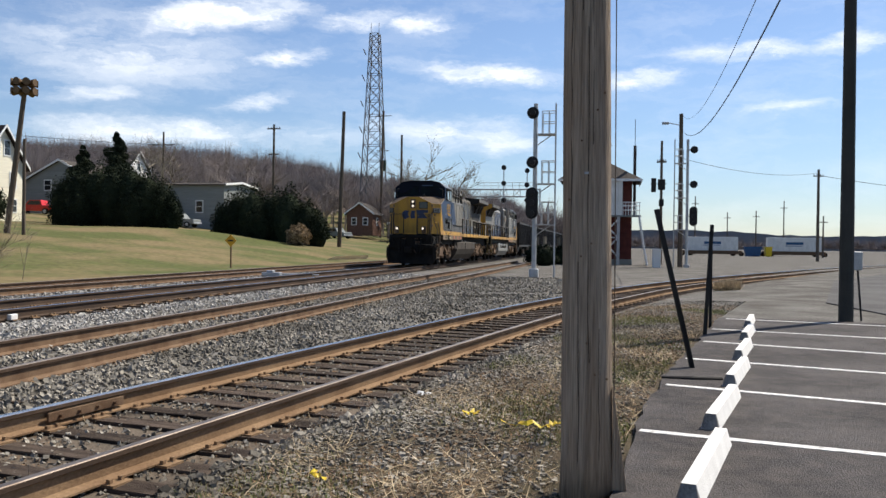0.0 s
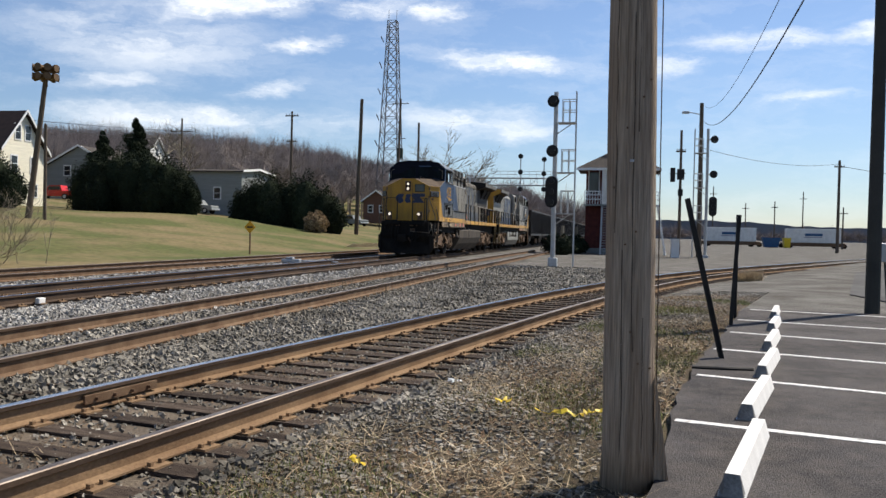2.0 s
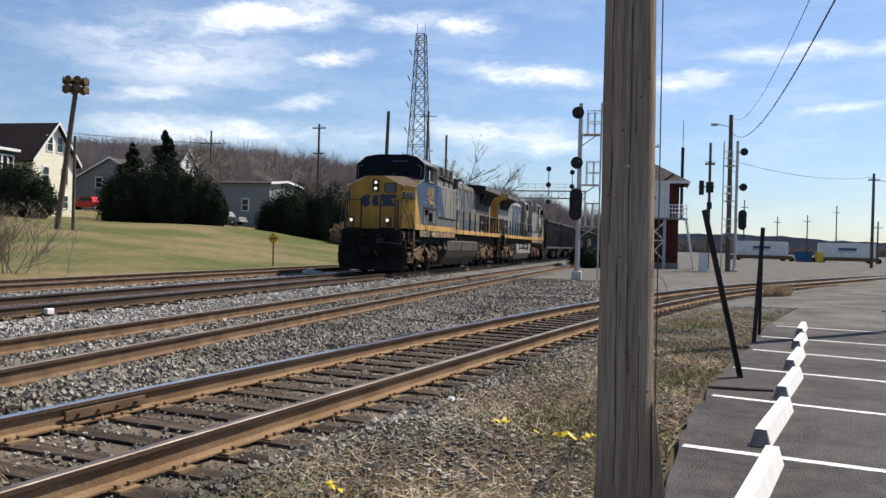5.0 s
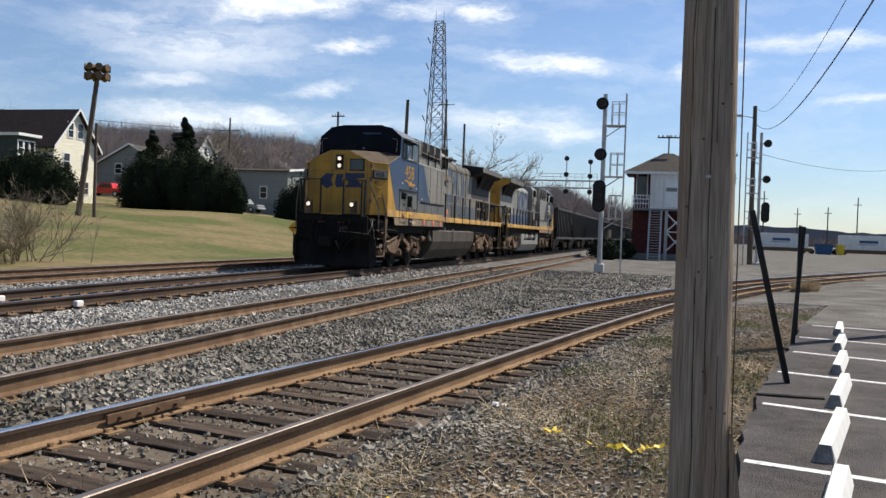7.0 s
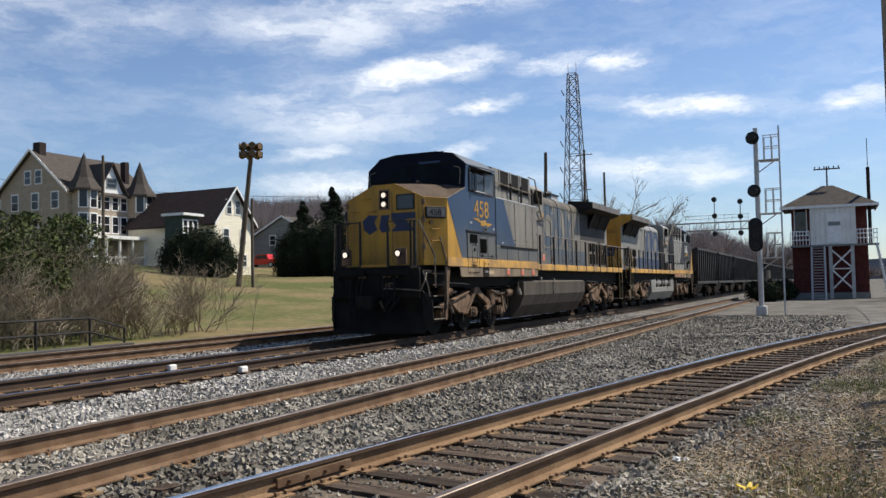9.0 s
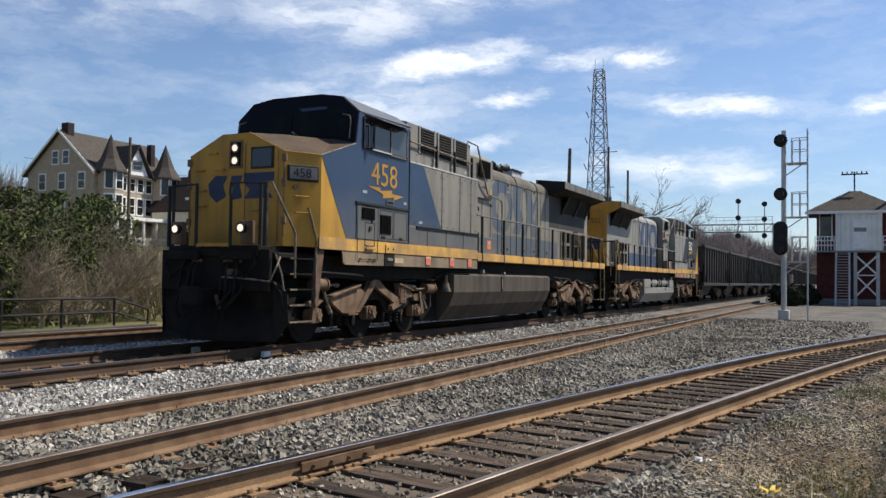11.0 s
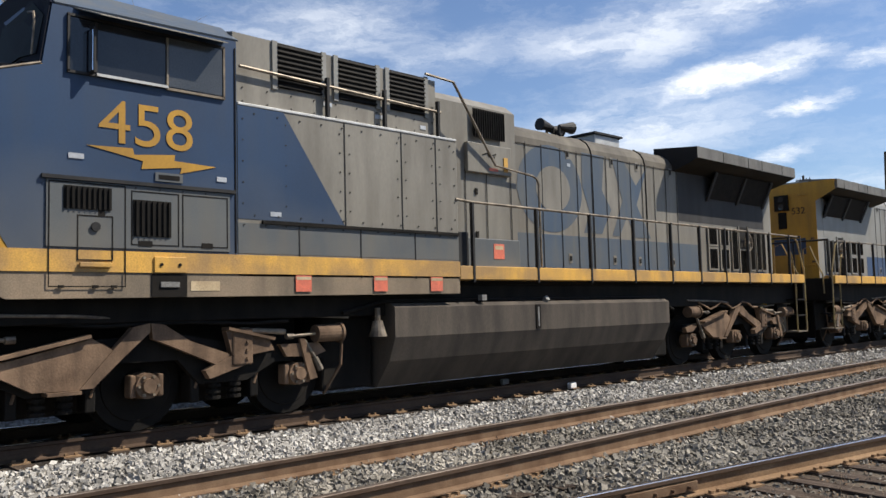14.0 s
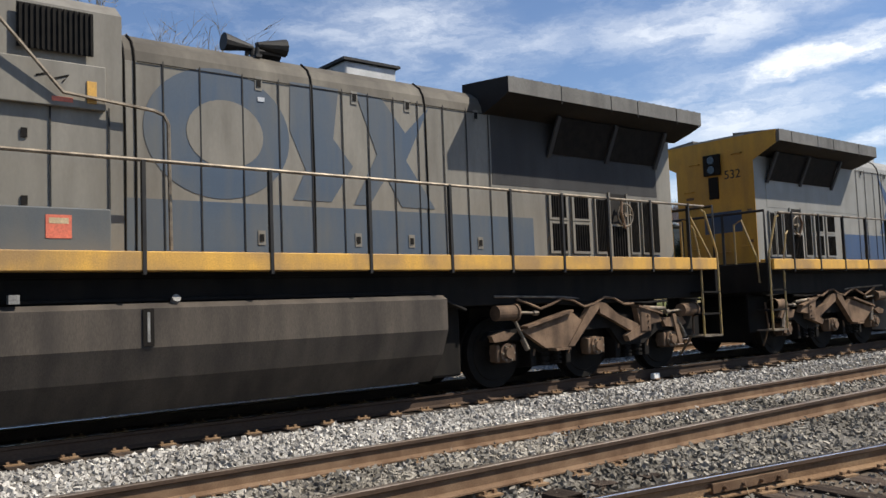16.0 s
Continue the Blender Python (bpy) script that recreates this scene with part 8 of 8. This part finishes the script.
def build_verge():
    """Dead straw, green tufts and thin stalks between the siding and the parking lot."""
    rng = np.random.default_rng(21)

    def blades(n, box_, length, width, flat, material, name, label, keep):
        x, y = rng.uniform(box_[0], box_[1], n), rng.uniform(box_[2], box_[3], n)
        k = keep(x, y)
        x, y = x[k], y[k]
        n = len(x)
        p = np.stack([x, y, ground_z(x, y)], 1)
        a = rng.uniform(0, 2 * np.pi, n)
        lean = rng.uniform(flat[0], flat[1], n)
        ln = length * rng.uniform(0.4, 1.3, n)
        d = np.stack([np.cos(a) * np.cos(lean), np.sin(a) * np.cos(lean), np.sin(lean)], 1) * ln[:, None]
        s = np.stack([-np.sin(a), np.cos(a), 0 * a], 1) * width
        p[:, 2] += 0.01
        v = np.stack([p - s, p + s, p + d], 1).reshape(-1, 3)
        ob = raw(name, v, np.arange(3 * n).reshape(n, 3), material)
        tagged(ob, label, "grass", kind="stuff")

    edge = lambda y: np.interp(y, (2, 7.3, 10.4, 14.1, 19.1, 40), (6.3, 6.9, 7.3, 8.0, 9.0, 14))
    patch = lambda x, y: np.sin(x * 2.3 + 1.7 * np.sin(y * 0.9)) + np.sin(y * 1.6 + x) + rng.normal(0, 0.55, len(x))
    verge = lambda x, y: (x - np.interp(y, D_Y, D_X) > 1.5) & (x < edge(y))
    blades(120000, (3.6, 12, 3.6, 24), 0.10, 0.0028, (0.02, 0.6), DRY, "dead_straw", "dead flattened straw on the gravel verge", lambda x, y: verge(x, y) & (patch(x, y) > 0.1))
    blades(15000, (3.6, 9, 3.6, 14), 0.26, 0.0036, (0.02, 0.5), STRAW, "dead_straw", "long pale straw stems lying on the verge", lambda x, y: verge(x, y) & (patch(x * 1.6, y * 1.4 + 3) > 0.9))
    blades(90000, (3.6, 12, 3.6, 24), 0.035, 0.011, (0.0, 0.7), LITTER, "leaf_litter", "brown crumbled leaf litter on the verge", lambda x, y: verge(x, y) & (patch(x * 0.8 + 5, y * 0.7) > -0.3))
    blades(130000, (3.6, 9.5, 4, 22), 0.055, 0.004, (0.4, 1.4), GREENBLADE, "green_tufts", "short green grass tufts on the verge", lambda x, y: verge(x, y) & (patch(x + 2, y) > 0.55))
    blades(2200, (1.5, 8, 4, 30), 0.26, 0.0025, (0.5, 1.5), TWIG, "dead_stalks", "thin dead weed stalks beside the siding", lambda x, y: (np.abs(x - np.interp(y, D_Y, D_X)) < 4.2) & (patch(x * 1.3 + 1, y * 1.7) > 1.25))
    blades(24000, (9.8, 12.6, 31, 37), 0.42, 0.010, (0.5, 1.5), STRAW, "dry_tuft", "pale dry grass clump by the curve", lambda x, y: (x - 11.15) ** 2 + ((y - 33.8) * 0.5) ** 2 < 0.22)
    inside = lambda x, y: np.abs(x - np.interp(y, D_Y, D_X)) < 1.25
    blades(60000, (0, 9, 4, 32), 0.035, 0.010, (0.0, 0.7), LITTER, "leaf_litter", "brown debris between the siding ties", lambda x, y: inside(x, y) & (patch(x * 1.5, y * 1.2) > -0.4))
    blades(9000, (0, 9, 4, 32), 0.18, 0.0028, (0.05, 1.3), STRAW, "dead_straw", "dry straw and weeds between the siding ties", lambda x, y: inside(x, y) & (patch(x * 1.2 + 4, y * 0.9) > 0.9))
    blades(2600, (-2, 3.5, 18, 36), 0.35, 0.005, (0.8, 1.5), TWIG, "dead_stalks", "thin dead weed stalks between the tracks", lambda x, y: (np.sin(y * 1.3 + x) > 0.2) & (x < np.interp(y, D_Y, D_X) - 1.4))
    # dark dead weeds, a few stems each
    vs, fs, off = [], [], 0
    for k in range(60):
        y = rng.uniform(4.8, 16)
        x = rng.uniform(float(np.interp(y, D_Y, D_X)) + 1.6, float(edge(y)) - 0.1)
        a, b, r = branching((x, y, float(ground_z(x, y))), rng.uniform(0.10, 0.28), 0.3, rng, 2, 3, 0.0034, 1.2, 0.2)
        v, f = twig_quads(a, b, r)
        vs.append(v), fs.append(f + off)
        off += len(v)
    tagged(raw("dead_weeds", np.concatenate(vs), np.concatenate(fs), LITTER), "small dark dead weeds on the dry verge", "weeds", kind="stuff")
    # long bent straw stems lying about
    bm = bmesh.new()
    for k in range(150):
        y = 4.4 + 8.5 * rng.random() ** 1.4
        x = rng.uniform(float(np.interp(y, D_Y, D_X)) + 1.7, float(edge(y)) - 0.1)
        z, a, ln, bend = float(ground_z(x, y)), rng.uniform(0, 6.28), rng.uniform(0.15, 0.5), rng.uniform(-1.3, 1.3)
        pts = [(x, y, z + 0.012)]
        for q in range(5):
            a += bend / 5
            pts.append((pts[-1][0] + math.cos(a) * ln / 5, pts[-1][1] + math.sin(a) * ln / 5, z + 0.012 + 0.05 * math.sin((q + 1) / 5 * 3.0) * rng.random()))
        tube(bm, pts, 0.0022 + 0.0016 * rng.random(), 4)
    tagged(part("bent_straw", bm, STRAW), "bent pale straw stems lying on the verge", "straw", kind="stuff")
    # coarse grey stones spilled over the half next to the siding
    n = 9000
    y = rng.uniform(4.2, 20, n)
    x = np.interp(y, D_Y, D_X) + 1.5 + rng.exponential(0.8, n)
    k = (x < edge(y) - 0.2) & (np.sin(x * 3 + y * 1.3) + rng.normal(0, 0.6, n) > -0.2)
    x, y = x[k], y[k]
    n = len(x)
    s = rng.uniform(0.012, 0.026, n)
    cube = np.array([(a, b, c) for a in (-1, 1) for b in (-1, 1) for c in (-1, 1)], float)
    v = (cube[None] * rng.uniform(0.5, 1.1, (n, 8, 3)) + rng.uniform(-0.25, 0.25, (n, 8, 3))) * s[:, None, None] + np.stack([x, y, ground_z(x, y)], 1)[:, None]
    f = np.array([(0, 1, 3, 2), (4, 6, 7, 5), (0, 4, 5, 1), (2, 3, 7, 6), (0, 2, 6, 4), (1, 5, 7, 3)])
    tagged(raw("spilled_stones", v.reshape(-1, 3), (f[None] + 8 * np.arange(n)[:, None, None]).reshape(-1, 4), OLDSTONE), "grey crushed stone spilled over the verge", "ballast", kind="stuff")
    # small stones on the verge
    n = 60000
    x, y = rng.uniform(3.6, 11, n), rng.uniform(3.5, 26, n)
    k = verge(x, y)
    x, y = x[k], y[k]
    n = len(x)
    s = rng.uniform(0.004, 0.010, n) * (1 + 1.3 * (rng.random(n) < 0.25))
    cube = np.array([(a, b, c) for a in (-1, 1) for b in (-1, 1) for c in (-1, 1)], float)
    v = cube[None] * rng.uniform(0.5, 1.1, (n, 8, 3)) * s[:, None, None] + np.stack([x, y, ground_z(x, y)], 1)[:, None]
    f = np.array([(0, 1, 3, 2), (4, 6, 7, 5), (0, 4, 5, 1), (2, 3, 7, 6), (0, 2, 6, 4), (1, 5, 7, 3)])
    tagged(raw("verge_pebbles", v.reshape(-1, 3), (f[None] + 8 * np.arange(n)[:, None, None]).reshape(-1, 4), OLDSTONE), "small stones strewn over the dry verge", "pebbles", kind="stuff")


build_verge()


# ---- small things by the tracks ----
def build_railing():
    r = thing("pipe_railing", pose(-12.6, 0, -0.05), "black pipe railing along the far trackside", "railing")
    for k in range(9):
        y = 18.35 - 1.75 * k
        rodp("post", (0, y, -0.15), (0, y, 0.72), 0.035, BLACKMETAL, r)
    part("top_rail", tube(bmesh.new(), [(0, 3, 0.72), (0, 18.35, 0.72), (0, 19.6, 0.38), (0, 19.6, -0.15)], 0.035), BLACKMETAL, r)
    part("mid_rail", tube(bmesh.new(), [(0, 3, 0.33), (0, 18.35, 0.33), (0, 19.6, 0.02)], 0.03), BLACKMETAL, r)
    k = boxp("concrete_edge", -12.35, -12.1, 2, 19.5, -0.35, -0.08, OLD_ASPHALT, None, 0.02)
    tagged(k, "pale concrete kerb beside the far track", "kerb", kind="structure")


build_railing()


def crumple(name, x, y, z, size, material, label, category, seed):
    """One folded strip of thin sheet, lying loosely."""
    rnd = random.Random(seed)
    bm = bmesh.new()
    pts = [Vector((x + size * (k - 4) * 0.25 + rnd.uniform(-0.02, 0.02), y + rnd.uniform(-0.07, 0.07) * size * 3, z + rnd.uniform(0.005, 0.05))) for k in range(9)]
    rows = []
    for p in pts:
        w = Vector((rnd.uniform(-0.02, 0.02), 0.022 + rnd.uniform(0, 0.022), rnd.uniform(-0.015, 0.035)))
        rows.append([bm.verts.new(q) for q in (p, p + w, p + w + Vector((0, 0, 0.003)), p + Vector((0, 0, 0.003)))])
    for a, b in zip(rows, rows[1:]):
        for k in range(4):
            bm.faces.new((a[k], a[(k + 1) % 4], b[(k + 1) % 4], b[k]))
    bm.faces.new(rows[0][::-1])
    bm.faces.new(rows[-1])
    tagged(part(name, bm, material), label, category)


crumple("yellow_tape", 6.08, 7.42, -0.22, 0.2, PLASTIC, "torn yellow plastic tape on the straw", "litter", 1)
crumple("yellow_tape", 5.55, 7.75, -0.22, 0.07, PLASTIC, "scrap of yellow plastic tape on the straw", "litter", 2)
crumple("yellow_tape", 6.35, 7.5, -0.22, 0.08, PLASTIC, "scrap of yellow plastic tape on the straw", "litter", 3)
crumple("white_rag", 4.92, 8.7, -0.24, 0.06, TRIM, "crumpled white rag beside the siding", "litter", 4)
crumple("yellow_scrap", 4.9, 5.6, -0.24, 0.06, PLASTIC, "scrap of yellow plastic by the tie ends", "litter", 5)
for x, y in ((-5.09, 13.4), (-3.47, 13.43)):
    b = part("marker_block", box(bmesh.new(), x - 0.045, x + 0.045, y - 0.09, y + 0.09, -0.13, -0.02, 0.02), CONCRETE)
    tagged(b, "white painted block clamped against the rail", "marker", "marker blocks")
bar = part("steel_bar", tube(bmesh.new(), [(7.33, 10.18, -0.165), (7.66, 10.17, -0.158), (7.99, 10.23, -0.163)], 0.018), BLACKMETAL)
tagged(bar, "bent dark steel bar lying on the asphalt edge", "bar")
# switch machine and timbers near the crossover
sw = thing("switch_machine", pose(-7.0, 33.5, -0.12), "low grey switch machine with rods between the tracks", "switch machine")
boxp("case", -0.4, 0.4, -0.15, 0.15, 0, 0.16, GALV, sw, 0.03)
boxp("motor", -0.2, 0.1, -0.12, 0.12, 0.16, 0.24, GALV, sw, 0.03)
for k in range(3):
    rodp("rod", (0.5, -0.15 + 0.15 * k, 0.1), (2.0, -0.15 + 0.15 * k, 0.08), 0.025, GALV, sw)
pl = thing("timber_pile", pose(-12.7, 62, 0.05), "pale discarded timber planks on the lawn edge", "planks")
for k in range(4):
    boxp("plank", -1.6 + 0.2 * k, 1.4 + 0.1 * k, -0.2 + 0.12 * k, -0.1 + 0.12 * k, 0.07 * k, 0.07 * k + 0.06, STRAW, pl, 0, "", pose(0, 0, 0, 0, -2, 20 + 5 * k))
cab = thing("relay_cabinet", pose(10.2, 64.5, -0.4), "pale concrete relay cabinet by the signal", "cabinet")
boxp("cabinet_body", -0.3, 0.3, -0.3, 0.3, 0, 1.5, CONCRETE, cab, 0.03)
boxp("cabinet_lid", -0.34, 0.34, -0.34, 0.34, 1.5, 1.58, CONCRETE, cab)
for k, (x, y) in enumerate(((-1.4, 66), (0.2, 68), (-0.5, 62))):
    evergreen("dark_bush", x + 2.5, y + 2.5, [(0, 0, 0.6, 1.0, 0.9)], "low dark scrub beside the signal tower", 900, 0.14, 70 + k)


# ---- what moves ----
# seconds and the place of the leading nose along the track
NOSE = [(0, 48.3), (0.5, 47.05), (1, 45.7), (1.5, 44.3), (2, 42.95), (2.5, 41.55), (3, 40.1), (3.5, 38.65), (4, 37.2), (4.5, 35.65), (6.8, 28.45), (7.5, 26.05), (8, 24.3), (8.5, 22.55), (11, 14.0), (11.5, 12.2), (12, 10.36), (12.5, 8.5), (13, 6.55), (13.5, 4.52), (14, 2.5), (14.5, 0.48), (15, -1.38), (15.5, -3.32), (16, -5.3)]


def nose_at(t):
    ts, ys = zip(*NOSE)
    return float(np.mean([np.interp(u, ts, ys) if 0 <= u <= 16 else np.interp(np.clip(u, 0, 16), ts, ys) - (2.6 if u < 0 else 3.9) * (u - np.clip(u, 0, 16)) for u in (t - 0.25, t, t + 0.25)]))


def motions():
    steps = [0.5 * k for k in range(33)]
    walk(LOCO, [(t, pose(XB, nose_at(t), ZB)) for t in steps])
    walk(LOCO2, [(t, pose(XB, nose_at(t) + 41.8, ZB, 0, 0, 180)) for t in steps])
    for k, h in enumerate(HOPPERS):
        walk(h, [(t, pose(XB, nose_at(t) + 43.6 + 12.4 * k, ZB)) for t in steps])
    fine = [0.2 * k for k in range(81)]
    for ws, way in ((W1, 1), (W2, -1)):
        for w in ws:
            y = w.location.y
            walk(w, [(t, Matrix.Translation((0, y, WHEEL)) @ Matrix.Rotation(way * -(nose_at(0) - nose_at(t)) / WHEEL * -1, 4, "X")) for t in fine])


motions()
